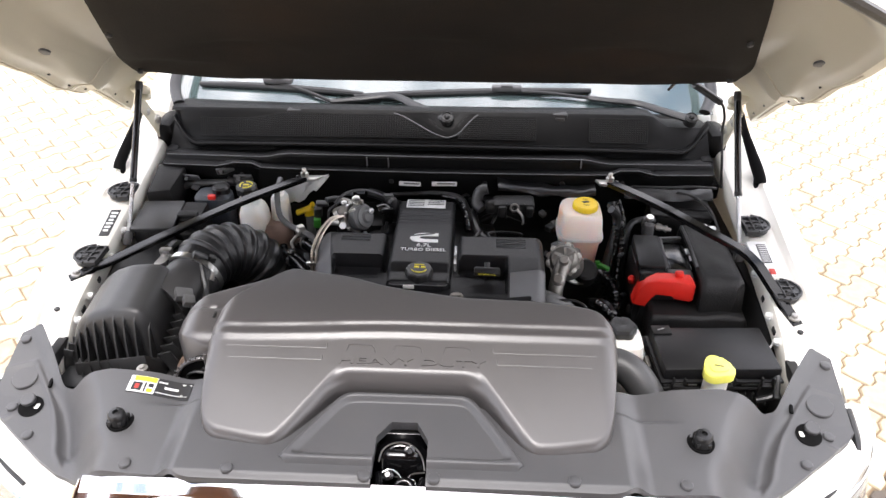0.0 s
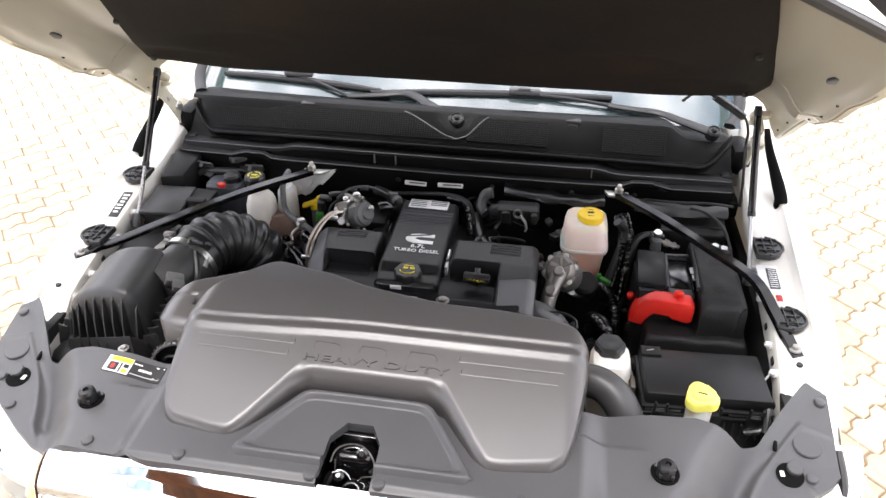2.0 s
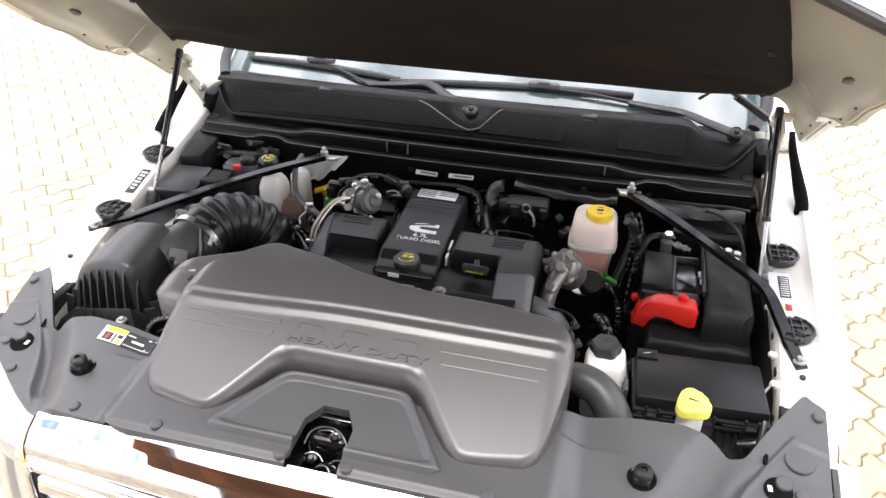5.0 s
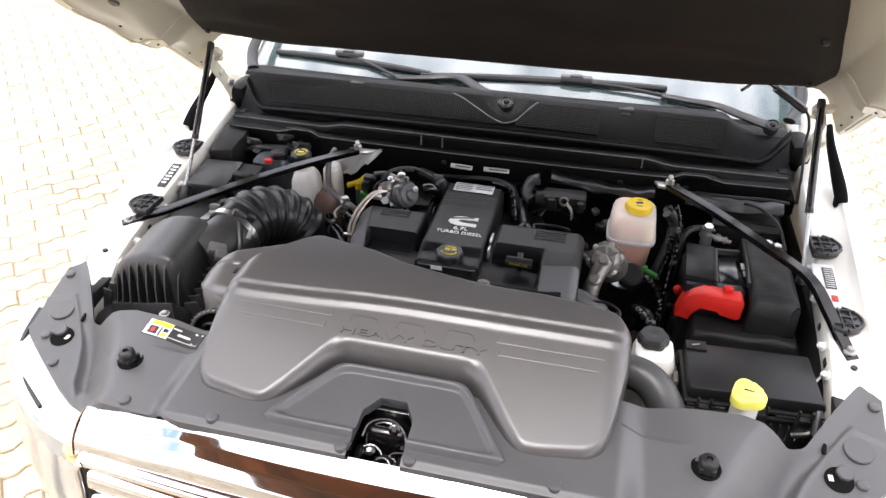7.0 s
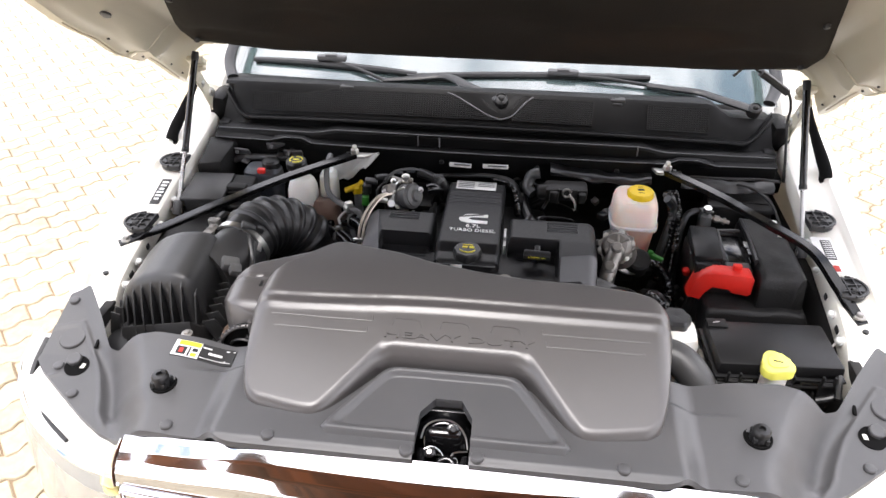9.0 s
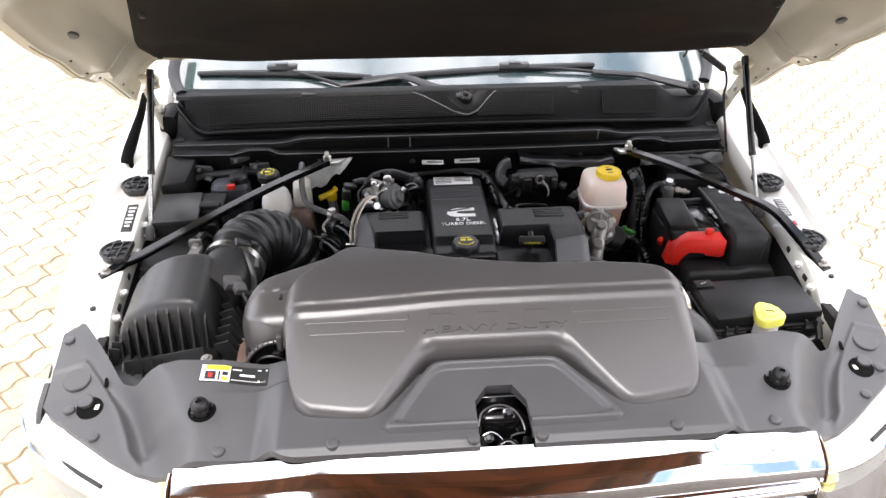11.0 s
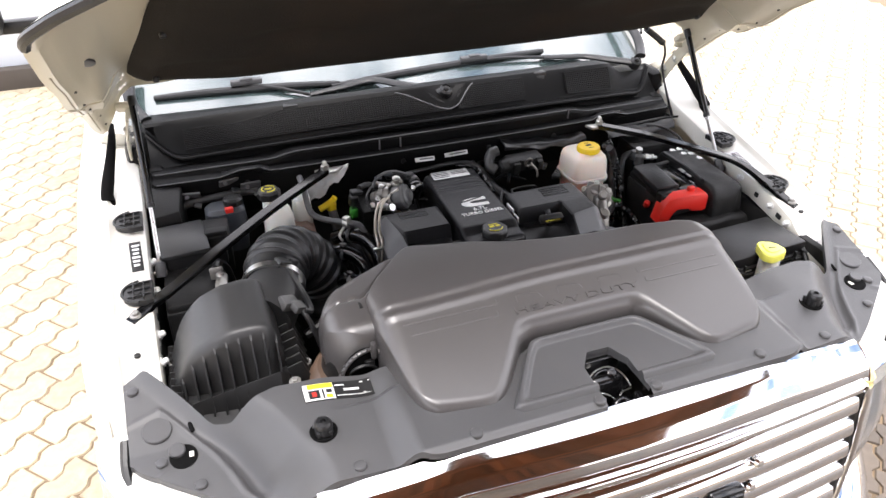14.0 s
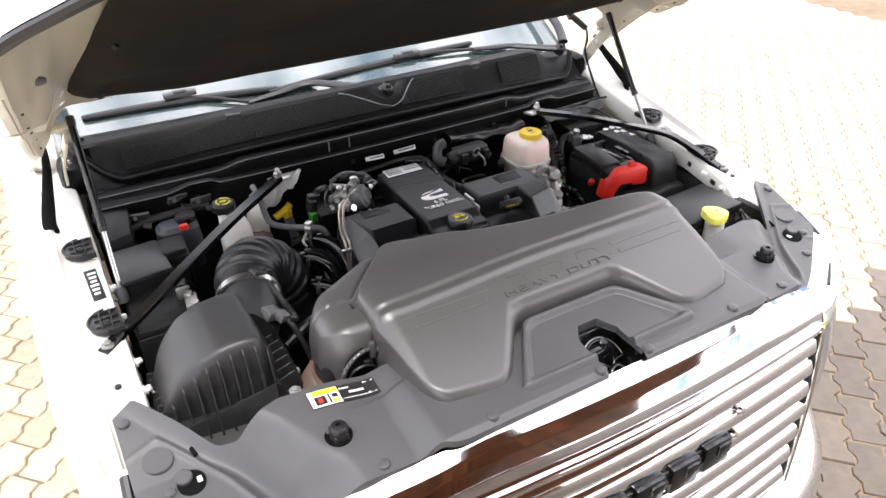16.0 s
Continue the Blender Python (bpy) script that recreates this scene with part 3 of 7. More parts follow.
# V-shaped recess of the middle wiper shaft
vp = bmesh.new()
V_EDGE = soft_table([(-0.095, 1.02), (-0.07, 0.86), (0.0, 0.20), (0.03, 0.04), (0.055, 0.20), (0.085, 0.80), (0.10, 1.02)], 0.006)
rows = []
for i in range(40):
    x = -0.095 + 0.195 * i / 39
    lo_u = V_EDGE(x)
    rows.append([vp.verts.new(face_pt(x, lo_u, 0.001))] + [vp.verts.new(face_pt(x, lo_u + (1.04 - lo_u) * k / 5, 0.0065 - 0.012 * (k / 5) ** 2 * smoothstep(0.06, 0.0, abs(x - 0.03)))) for k in range(6)])
for a, b in zip(rows, rows[1:]):
    for k in range(6):
        vp.faces.new((a[k], b[k], b[k + 1], a[k + 1]))
part("shaft_plate", vp, M["cowl"], truck, "V-shaped recess of the wiper shaft", 30)
part("shaft_bracket", tube([face_pt(-0.095 + 0.195 * i / 29, V_EDGE(-0.095 + 0.195 * i / 29), 0.006) for i in range(30)], 0.0020, n=8, per=1), M["engine_grey"], truck)


def wiper(pivot, bend, mid, tip, joint, blade_a, blade_b):
    w = thing("windscreen_wiper", "black wiper arm and blade lying on the windscreen", "wiper", pivot, "windscreen wipers")
    pv = Vector(pivot)
    arm = part("arm", tube([pv, pv.lerp(Vector(bend), 0.55), Vector(bend), Vector(mid), Vector(tip)], 0.015, n=10, per=10, radii=lambda u: 1.0 - 0.4 * u, flat=0.6, up=(0, 0, 1)), M["black"], w, "curved black steel arm", 50)
    part("rod", tube([Vector(tip), Vector(tip).lerp(Vector(joint), 0.5) + Vector((0, 0, 0.004)), Vector(joint)], 0.0045, n=8), M["black"], w)
    part("pivot_cap", lathe([(0.0155, -0.012), (0.0155, 0.008), (0.012, 0.012), (0.0115, 0.009), (0.0005, 0.009)], pivot, (0.05, -0.5, 0.85), n=20), M["black"], w)
    part("pivot_nut", lathe([(0.0068, 0.0), (0.0068, 0.013), (0.004, 0.016)], pivot, (0.05, -0.5, 0.85), n=6), M["dark"], w)
    a, b = Vector(blade_a), Vector(blade_b)
    part("blade", tube([a, a.lerp(b, 0.3) + Vector((0, 0, 0.004)), a.lerp(b, 0.7) + Vector((0, 0, 0.004)), b], 0.011, n=8, flat=0.8, radii=lambda u: 0.7 + 0.3 * math.sin(math.pi * min(1, max(0, u)))), M["black"], w, "black rubber wiper blade")
    part("edge", ribbon([a + Vector((0, 0.004, -0.006)), b + Vector((0, 0.004, -0.006))], 0.006, 0.006), M["rubber"], w)
    jd = (b - a).normalized()
    part("clip", join(box(joint[0], joint[1], joint[2] + 0.008, 0.075, 0.018, 0.014, 0.004), box(joint[0], joint[1] - 0.004, joint[2] + 0.016, 0.03, 0.012, 0.006, 0.002)), M["panel"], w, "grey blade clip")


wiper((0.028, 0.788, 1.358), (-0.112, 0.932, 1.355), (-0.191, 0.931, 1.347), (-0.269, 0.931, 1.339), (-0.411, 0.981, 1.364), (-0.625, 1.007, 1.35), (-0.19, 0.948, 1.352))
wiper((0.607, 0.868, 1.335), (0.495, 0.95, 1.34), (0.433, 0.952, 1.345), (0.371, 0.955, 1.35), (0.169, 0.956, 1.363), (-0.212, 0.943, 1.348), (0.38, 0.978, 1.36))

# ---- hood ----
HA = radians(39.5)
HC, HS = math.cos(HA), math.sin(HA)


def hood_pt(x, s, h=0.0):
    """s runs up the open hood from the hinge line, h lifts to its outer side."""
    return Vector((x, 0.95 - HC * s + HS * h, 1.245 + HS * s + HC * h))


side_x = soft_table([(0.165, 0.736), (0.18, 0.744), (0.2, 0.748), (0.3, 0.751), (0.60, 0.754), (0.74, 0.752), (0.79, 0.742), (0.84, 0.695), (0.89, 0.632), (1.0, 0.49), (1.10, 0.31), (1.15, 0.0)], 0.008)
inner_x = lerp_table([(0.165, 0.733), (0.20, 0.712), (0.245, 0.688), (0.265, 0.64), (0.28, 0.56), (0.32, 0.50), (0.38, 0.45), (0.42, 0.40)])


def droop(x, s):
    """The hood's flanks and leading edge curve down below its plane."""
    flank = smoothstep(0.50, 0.74, abs(x))
    lead = smoothstep(0.16, 0.0, min((side_x(s) - abs(x)) * 0.75, 1.145 - s)) * smoothstep(0.68, 0.78, s)
    return -0.055 * smoothstep(0.28, 0.66, s) * max(flank, lead)


def hood_grid(h_of, nx=80, ns=46):
    """The hood in three pieces: the main field, and a lug at each rear corner."""
    bm = bmesh.new()

    def patch(s0, s1, lo, hi, n, m):
        rows = []
        for j in range(m + 1):
            s = s0 + (s1 - s0) * j / m
            a, b = lo(s), hi(s)
            rows.append([bm.verts.new(hood_pt(a + (b - a) * (0.5 - 0.5 * math.cos(math.pi * i / n)), s, h_of(a + (b - a) * (0.5 - 0.5 * math.cos(math.pi * i / n)), s))) for i in range(n + 1)])
        for c, d in zip(rows, rows[1:]):
            for i in range(n):
                bm.faces.new((c[i], c[i + 1], d[i + 1], d[i]))

    patch(0.42, 1.145, lambda s: -max(side_x(s), 0.02), lambda s: max(side_x(s), 0.02), nx, ns)
    patch(0.165, 0.42, inner_x, side_x, 30, 24)
    patch(0.165, 0.42, lambda s: -side_x(s), lambda s: -inner_x(s), 30, 24)
    bmesh.ops.remove_doubles(bm, verts=bm.verts, dist=0.0005)
    return bm


def hood_edge(x, s):
    ax = abs(x)
    front = (1.145 - s) if s > 0.95 else 1.0
    return min((side_x(s) - ax) * (0.75 if s > 0.78 else 1.0), front, max(0.0, s - 0.165) + max(0.0, 0.73 - ax) * 0.5)


def inner_h(x, s):
    ax = abs(x)
    edge = hood_edge(x, s)
    lift = 0.008 * smoothstep(0.024, 0.030, edge) + 0.050 * smoothstep(0.03, 0.105, edge)
    ridge = 0.014 * math.exp(-((ax - 0.694 + 0.10 * (s - 0.4)) / 0.014) ** 2) * smoothstep(0.30, 0.40, s) * smoothstep(0.75, 0.6, s)
    dish = 0.014 * math.exp(-((ax - 0.672) ** 2 + (s - 0.262) ** 2) / 0.0009)
    swage = 0.016 * smoothstep(0.345, 0.375, s) * smoothstep(0.64, 0.70, ax) * smoothstep(0.55, 0.45, s)
    return lift - ridge + dish - swage + droop(x, s)


hood = part("hood", hood_grid(inner_h), M["shaded_hood_paint"], truck, "white stamped inner frame of the raised hood, tinted cream as shade", 40)
part("hood_skin", hood_grid(lambda x, s: droop(x, s) + 0.006 + 0.085 * smoothstep(0.0, 0.12, hood_edge(x, s)) ** 0.6), M["paint"], hood, "white outer skin of the hood", 60)
for side in (-1, 1):
    seal_pts = [hood_pt(side * max(0.0, side_x(s) - 0.004), s, droop(side_x(s), s) - 0.004) for s in np.linspace(0.765, 1.14, 22)]
    part("hood_seal", tube(seal_pts, 0.0085, n=8, per=2), M["rubber"], hood, "black rubber strip along the hood's front edge")
    ss = np.linspace(0.20, 0.64, 30)
    part("hem_seam", tube([hood_pt(side * (side_x(s) - 0.014), s, inner_h(side_x(s) - 0.014, s) - 0.0005) for s in ss], 0.0016, n=6, per=1), M["sealer"], hood, "line of seam sealer along the hem")
    # black dots colour in the shade of the hem's small holes
    for s in (0.215, 0.27, 0.33, 0.39, 0.45, 0.52):
        part("hem_hole_shade", lathe([(0.0032, -0.002), (0.0032, 0.0012), (0.002, 0.0014)], hood_pt(side * (side_x(s) - 0.028), s, inner_h(side_x(s) - 0.028, s)), (0, -HS, -HC), n=10), M["ink"], hood)
    part("crease", tube([hood_pt(side * (0.66 + 0.075 * u), 0.42 + 0.02 * u, inner_h(0.66 + 0.075 * u, 0.42 + 0.02 * u) - 0.001) for u in np.linspace(0, 1.4, 10)], 0.002, n=6, per=1), M["shaded_hood_paint"], hood)
    part("hood_plug", lathe([(0.013, -0.002), (0.013, 0.002), (0.010, 0.003), (0.0005, 0.003)], hood_pt(side * 0.690, 0.60, inner_h(0.690, 0.60)), (0, -HS, -HC), n=18), M["panel"], hood, "grey oval plug")

liner_x = lerp_table([(0.315, 0.615), (0.33, 0.635), (0.35, 0.65), (0.40, 0.645), (0.55, 0.61), (0.68, 0.575), (0.8, 0.54), (0.95, 0.46), (1.0, 0.40)])


def liner_bm():
    bm = bmesh.new()
    rows = []
    for j in range(29):
        s = 0.338 + 0.627 * j / 28
        hw = liner_x(s)
        row = []
        for i in range(41):
            u = -1 + 2 * i / 40
            x = hw * u
            se = s + 0.034 * smoothstep(0.40, 0.62, abs(x)) ** 1.5 * (1 - j / 28) ** 4 + (0.006 * math.sin(x * 23) + 0.004 * math.sin(x * 61 + 1)) * (j == 0) 
            edge = min((1 - abs(u)) * hw, s - 0.338, 0.965 - s)
            h = 0.040 - 0.026 * smoothstep(0.0, 0.03, edge)
            h += 0.006 * noise.noise(Vector((x * 5, s * 6, 0.3))) * smoothstep(0.0, 0.05, edge)
            for bx, bs in ((-0.36, 0.52), (0.0, 0.55), (0.36, 0.52), (-0.5, 0.42), (0.5, 0.42)):
                q = ((x - bx) / 0.10) ** 2 + ((s - bs) / 0.045) ** 2
                h += 0.012 * math.exp(-q * q)
            row.append(bm.verts.new(hood_pt(x, se, h)))
        rows.append(row)
    for a, b in zip(rows, rows[1:]):
        for i in range(40):
            bm.faces.new((a[i], b[i], b[i + 1], a[i + 1]))
    return bm


part("hood_liner", liner_bm(), M["felt"], hood, "dark brown-black felt sound liner", 60)
for x, s in ((-0.60, 0.41), (0.60, 0.41), (-0.57, 0.6), (0.57, 0.6)):
    part("liner_pin", disc_rivet(hood_pt(x, s, 0.012), 0.006, (0, -HS, -HC)), M["black"], hood)

for side in (-1, 1):
    # stamped cup that holds the gas strut, and hinge arm
    c = hood_pt(side * 0.672, 0.255, 0.012)
    part("strut_mount", join(box(c.x, c.y + 0.01, c.z + 0.008, 0.040, 0.030, 0.016, 0.006, rot=(-39.5, 0, 0)), lathe([(0.007, 0), (0.007, 0.016), (0.004, 0.02)], (c.x, c.y + 0.012, c.z - 0.012), (-side, 0, 0.2), n=12)),
         M["shaded_hood_paint"], truck, "white bracket of the gas strut, tinted cream as shade")
    part("hinge", ribbon([hood_pt(side * 0.675, 0.27, 0.0), Vector((side * 0.69, 0.82, 1.34)), Vector((side * 0.695, 0.87, 1.27)), Vector((side * 0.69, 0.90, 1.20))], 0.03, 0.006, up=(side, 0, 0.2)), M["shaded_hood_paint"], truck, "white hood hinge")
    for at in ((side * 0.683, 0.845, 1.32), (side * 0.685, 0.80, 1.36)):
        part("hinge_bolt", bolt(at, 0.0075, 0.008, (-side, -0.2, 0.3)), M["zinc"], truck)
    top, mid, bot = Vector((side * 0.656, 0.735, 1.447)), Vector((side * 0.660, 0.612, 1.275)), Vector((side * 0.664, 0.535, 1.170))
    strut = thing("gas_strut", "black gas strut with a bright rod holding the hood up", "gas strut", bot, "hood struts")
    part("cylinder", tube([top, mid], 0.0072, n=14), M["gloss"], strut)
    part("collar", tube([mid.lerp(bot, -0.04), mid.lerp(bot, 0.03)], 0.0082, n=14), M["black"], strut)
    part("rod", tube([mid, bot], 0.0045, n=10), M["steel"], strut, "bright steel rod")
    part("socket", lathe([(0.010, -0.014), (0.011, 0.0), (0.010, 0.014), (0.006, 0.018)], bot, (mid - bot), n=12), M["panel"], strut)
    part("ball_stud", lathe([(0.004, -0.025), (0.004, 0.0), (0.0075, 0.004), (0.0075, 0.01)], bot + Vector((side * 0.0, 0, -0.004)), (-side, 0, 0.0), n=12), M["zinc"], strut)
    part("socket", lathe([(0.0075, -0.010), (0.0085, 0.0), (0.0075, 0.010)], top, (top - mid), n=12), M["black"], strut)
    # black end trim of the fender beside the hinge
    tr = join(tube([(side * 0.716, 0.852, 1.360), (side * 0.722, 0.82, 1.328), (side * 0.735, 0.775, 1.290), (side * 0.746, 0.738, 1.258), (side * 0.748, 0.722, 1.243)], 0.013, n=12, radii=lambda u: 0.45 + 0.55 * min(1.0, 1.6 * u), flat=1.0),
              tube([(side * 0.742, 0.735, 1.248), (side * 0.738, 0.712, 1.226), (side * 0.736, 0.702, 1.214)], 0.007, n=10))
    part("fender_trim", tr, M["dull_black"], truck, "black rubber filler beside the hood hinge")
part("washer_hose", tube([hood_pt(0.50, 0.33, 0.02), (0.545, 0.782, 1.470), (0.572, 0.80, 1.452), (0.649, 0.82, 1.402), (0.672, 0.832, 1.36), (0.677, 0.84, 1.319), (0.680, 0.80, 1.25), (0.675, 0.76, 1.21)], 0.0032, n=8), M["rubber"], truck, "thin black washer hose")
part("hose_sleeve", tube([(0.580, 0.802, 1.447), (0.615, 0.811, 1.424), (0.652, 0.822, 1.398)], 0.0085, n=10), M["rubber"], truck)

# ---- front closure panel ----
P_FRONT = soft_table([(0.0, -0.110), (0.305, -0.110), (0.325, -0.106), (0.345, -0.094), (0.376, -0.089), (0.456, -0.085), (0.488, -0.078), (0.511, -0.066), (0.542, -0.048), (0.56, -0.043), (0.603, -0.017), (0.677, 0.037), (0.725, 0.073), (0.737, 0.090)], 0.006)
P_BACK = soft_table([(0.0, 0.085), (0.33, 0.088), (0.345, 0.092), (0.42, 0.102), (0.51, 0.108), (0.545, 0.098), (0.582, 0.094), (0.612, 0.113), (0.653, 0.172), (0.682, 0.210), (0.703, 0.236), (0.730, 0.228), (0.737, 0.220)], 0.006)
RIDGE = soft_table([(-0.06, 0.548), (-0.025, 0.560), (-0.010, 0.576), (0.019, 0.586), (0.071, 0.612), (0.126, 0.654), (0.164, 0.684), (0.25, 0.750)], 0.012)


def panel_z(x, y):
    """The panel: a raised middle, outer fields, and a flat wing at each end behind a ridge and a sump."""
    ax = abs(x)
    c = smoothstep(0.374, 0.328, ax)
    main = (1.1735 + 0.13 * y) * (1 - c) + (1.193 + 0.03 * (y + 0.09)) * c
    main -= 0.006 * smoothstep(-0.098, -0.112, y)
    main -= 0.007 * smoothstep(0.034, 0.044, y) * smoothstep(0.45, 0.37, ax)
    main -= 0.008 * smoothstep(0.47, 0.55, ax) * smoothstep(0.10, 0.03, y)
    wing = 1.105 + 0.17 * (y - 0.013) + 0.17 * max(0.0, y - 0.10)
    line = RIDGE(y)
    t = smoothstep(line - 0.100, line - 0.004, ax)
    z = main * (1 - t) + wing * t
    # sump beside the ridge, the ridge's bead, and a crease from its head to the edge
    z -= 0.012 * math.exp(-((ax - line + 0.022) / 0.016) ** 2) * smoothstep(-0.030, -0.008, y) * smoothstep(0.15, 0.03, y)
    z += 0.0034 * math.exp(-((ax - line - 0.001) / 0.0060) ** 2) * smoothstep(-0.045, -0.02, y) * smoothstep(0.172, 0.155, y)
    z += 0.0022 * math.exp(-((y - 0.166 + 0.30 * (ax - 0.686)) / 0.0045) ** 2) * smoothstep(0.678, 0.690, ax)
    z += 0.0025 * math.exp(-((y - 0.052 + 0.55 * (ax - 0.700)) / 0.006) ** 2) * smoothstep(0.672, 0.700, ax)
    return z


def stations(lo, hi, n, extra=()):
    return sorted(set([round(lo + (hi - lo) * i / n, 5) for i in range(n + 1)] + list(extra)))


NX = [s * v for s in (-1, 1) for v in (0.330, 0.335, 0.340, 0.345, 0.350, 0.355, 0.360, 0.365, 0.372)]


LATCH_HOLE = [(-0.041, -0.135), (0.039, -0.135), (0.038, -0.036), (0.020, -0.004), (-0.020, -0.004), (-0.040, -0.032)]

closure = thing("closure_panel", "grey plastic radiator closure panel across the truck's front", "panel", (0, 0, 1.12))
part("panel", cut_out(sheet(stations(-0.737, 0.737, 300, NX + [s * (0.500 + 0.0022 * i) for s in (-1, 1) for i in range(107)]), lambda x: P_FRONT(abs(x)), lambda x: P_BACK(abs(x)), panel_z, 80, 0.012), LATCH_HOLE), M["panel"], closure, "", 32)
for side in (-1, 1):
    for x, y in ((0.419, -0.072), (0.251, -0.096), (0.050, -0.100), (0.640, 0.025), (0.692, 0.078), (0.724, 0.208)):
        part("push_pin", disc_rivet((side * x, y, panel_z(x, y) + 0.001), 0.0095, (0, 0.0, 1)), M["panel"], closure)
    part("round_boss", lathe([(0.023, -0.004), (0.023, 0.0015), (0.0215, 0.003), (0.0005, 0.003)], (side * 0.694, 0.134, panel_z(0.694, 0.134)), (0, -0.19, 1), n=32), M["panel"], closure)
    zz = panel_z(0.665, 0.087)
    # the panel is uncut: black disc paints the access hole's shade
    part("slot", lathe([(0.021, -0.003), (0.021, 0.0008), (0.019, 0.001)], (side * 0.660, 0.080, zz), (0, -0.19, 1), n=24), M["dull_black"], closure, "black disc for the shade in an access hole")
    part("slot_plug", lathe([(0.0125, -0.003), (0.0125, 0.008), (0.011, 0.0095), (0.0005, 0.0095)], (side * 0.668, 0.091, zz), (0, -0.19, 1), n=24), M["panel"], closure)
    # white chip painted in as the glint at the hole
    part("slot_glint", box(side * 0.648, 0.080, zz + 0.0015, 0.007, 0.012, 0.001, 0.0004), M["paint"], closure)
    # black bar laid on top as the shade inside a slot
    part("keyhole", box(side * 0.644, 0.127, panel_z(0.644, 0.127) + 0.0008, 0.007, 0.022, 0.004, 0.0015, rot=(8, side * 24, -side * 8)), M["dull_black"], closure, "black bar for the shade in a slot")
    # rubber stop that the hood lands on
    bz = panel_z(0.452, 0.0)
    stop = thing("hood_stop", "black rubber hood stop screwed into the closure panel", "rubber stop", (side * 0.455, 0.0, bz), "hood stops")
    # black dish on the panel, its colour giving the recess its shade
    part("well", lathe([(0.0205, -0.006), (0.021, 0.0008), (0.0195, 0.0014), (0.018, 0.0006), (0.0005, 0.0004)], (side * 0.455, 0.003, bz + 0.001), n=28), M["dull_black"], stop, "black dish for the shade in a round recess")
    part("collar", lathe([(0.0135, -0.002), (0.0135, 0.010), (0.0128, 0.014), (0.0135, 0.017), (0.0130, 0.022), (0.0105, 0.025), (0.0048, 0.026), (0.0042, 0.021), (0.0005, 0.021)], (side * 0.455, 0.0, bz), (0, -0.08, 1), n=24), M["rubber"], stop)
    part("key", join(*[box(side * 0.455 + 0.0138 * math.cos(a), 0.0138 * math.sin(a), bz + 0.008, 0.006, 0.006, 0.010, 0.001) for a in (0.6, 2.2, 4.0, 5.3)]), M["rubber"], stop)
    part("tab", tube([(side * 0.742, 0.070, 1.090), (side * 0.745, 0.10, 1.102), (side * 0.742, 0.137, 1.120)], 0.0095, n=10, flat=1.3), M["rubber"], closure, "black rubber corner tab")

# trapezoid insert with the latch opening
I_CORNERS = [(-0.190, -0.084), (0.190, -0.084), (0.103, 0.050), (-0.103, 0.050)]


def insert_edge(x, y):
    """Distance inside the insert's rounded trapezoid."""
    acc = 0.0
    for (x0, y0), (x1, y1) in zip(I_CORNERS, I_CORNERS[1:] + I_CORNERS[:1]):
        d = ((x1 - x0) * (y - y0) - (y1 - y0) * (x - x0)) / math.hypot(x1 - x0, y1 - y0)
        acc += math.exp(-d / 0.006)
    return -0.006 * math.log(acc)


def insert_z(x, y):
    d = insert_edge(x, y)
    base = 1.1885 + 0.10 * (y + 0.084)
    return base + 0.0140 * smoothstep(-0.003, 0.007, d) - 0.0085 * smoothstep(0.010, 0.019, d) - 0.012 * smoothstep(0.0, -0.012, d)


part("latch_insert", cut_out(sheet(stations(-0.182, 0.182, 150), lambda x: -0.0845 + 0.012 * smoothstep(0.165, 0.182, abs(x)), lambda x: min(0.052, 0.052 - (abs(x) - 0.094) * 1.42), insert_z, 90, 0.010, bias=0), LATCH_HOLE), M["panel"], closure, "trapezoid insert round the hood latch", 60)
latch = thing("hood_latch", "glossy black hood latch in the closure panel's opening", "latch", (-0.006, -0.05, 1.10))
part("base_plate", box(-0.001, -0.065, 1.112, 0.12, 0.15, 0.006, 0.002, rot=(-4, 0, 0)), M["gloss"], latch)
part("back_wall", box(-0.001, -0.006, 1.150, 0.080, 0.006, 0.075, 0.002, rot=(8, 0, 0)), M["gloss"], latch)
part("housing", box(-0.002, -0.034, 1.150, 0.066, 0.040, 0.050, 0.014, 5, rot=(-14, 0, 0)), M["gloss"], latch, "rounded glossy black housing")
ARC = [(-0.036, -0.052, 1.166), (-0.031, -0.038, 1.177), (-0.016, -0.030, 1.183), (0.004, -0.029, 1.184), (0.020, -0.036, 1.179), (0.030, -0.047, 1.170), (0.034, -0.060, 1.160)]
part("cover_plate", ribbon([Vector(p) + Vector((0, 0.008, -0.006)) for p in ARC], 0.024, 0.004, up=(0, 0.3, 1)), M["gloss"], latch, "bent glossy plate")
part("plate_edge", tube(ARC, 0.0014, n=8), M["steel"], latch, "thin bright steel line on the plate")
part("plate_edge", tube([(-0.034, -0.066, 1.156), (-0.020, -0.060, 1.160), (-0.008, -0.062, 1.156), (0.004, -0.072, 1.150), (0.016, -0.064, 1.156), (0.034, -0.062, 1.158)], 0.0012, n=8), M["steel"], latch, "thin bright steel line on the plate")
part("hook", tube([(-0.012, -0.098, 1.135), (-0.006, -0.082, 1.152), (0.008, -0.078, 1.156), (0.018, -0.088, 1.150), (0.016, -0.104, 1.136)], 0.0060, n=12), M["gloss"], latch, "shiny black latch hook")
part("pawl", lathe([(0.012, -0.005), (0.013, 0.0), (0.012, 0.005), (0.005, 0.007)], (0.003, -0.092, 1.142), (0.1, -0.6, 0.8), n=20), M["gloss"], latch)
part("cheek", box(-0.032, -0.090, 1.140, 0.012, 0.05, 0.05, 0.004, 3, rot=(-12, 0, 8)), M["gloss"], latch)
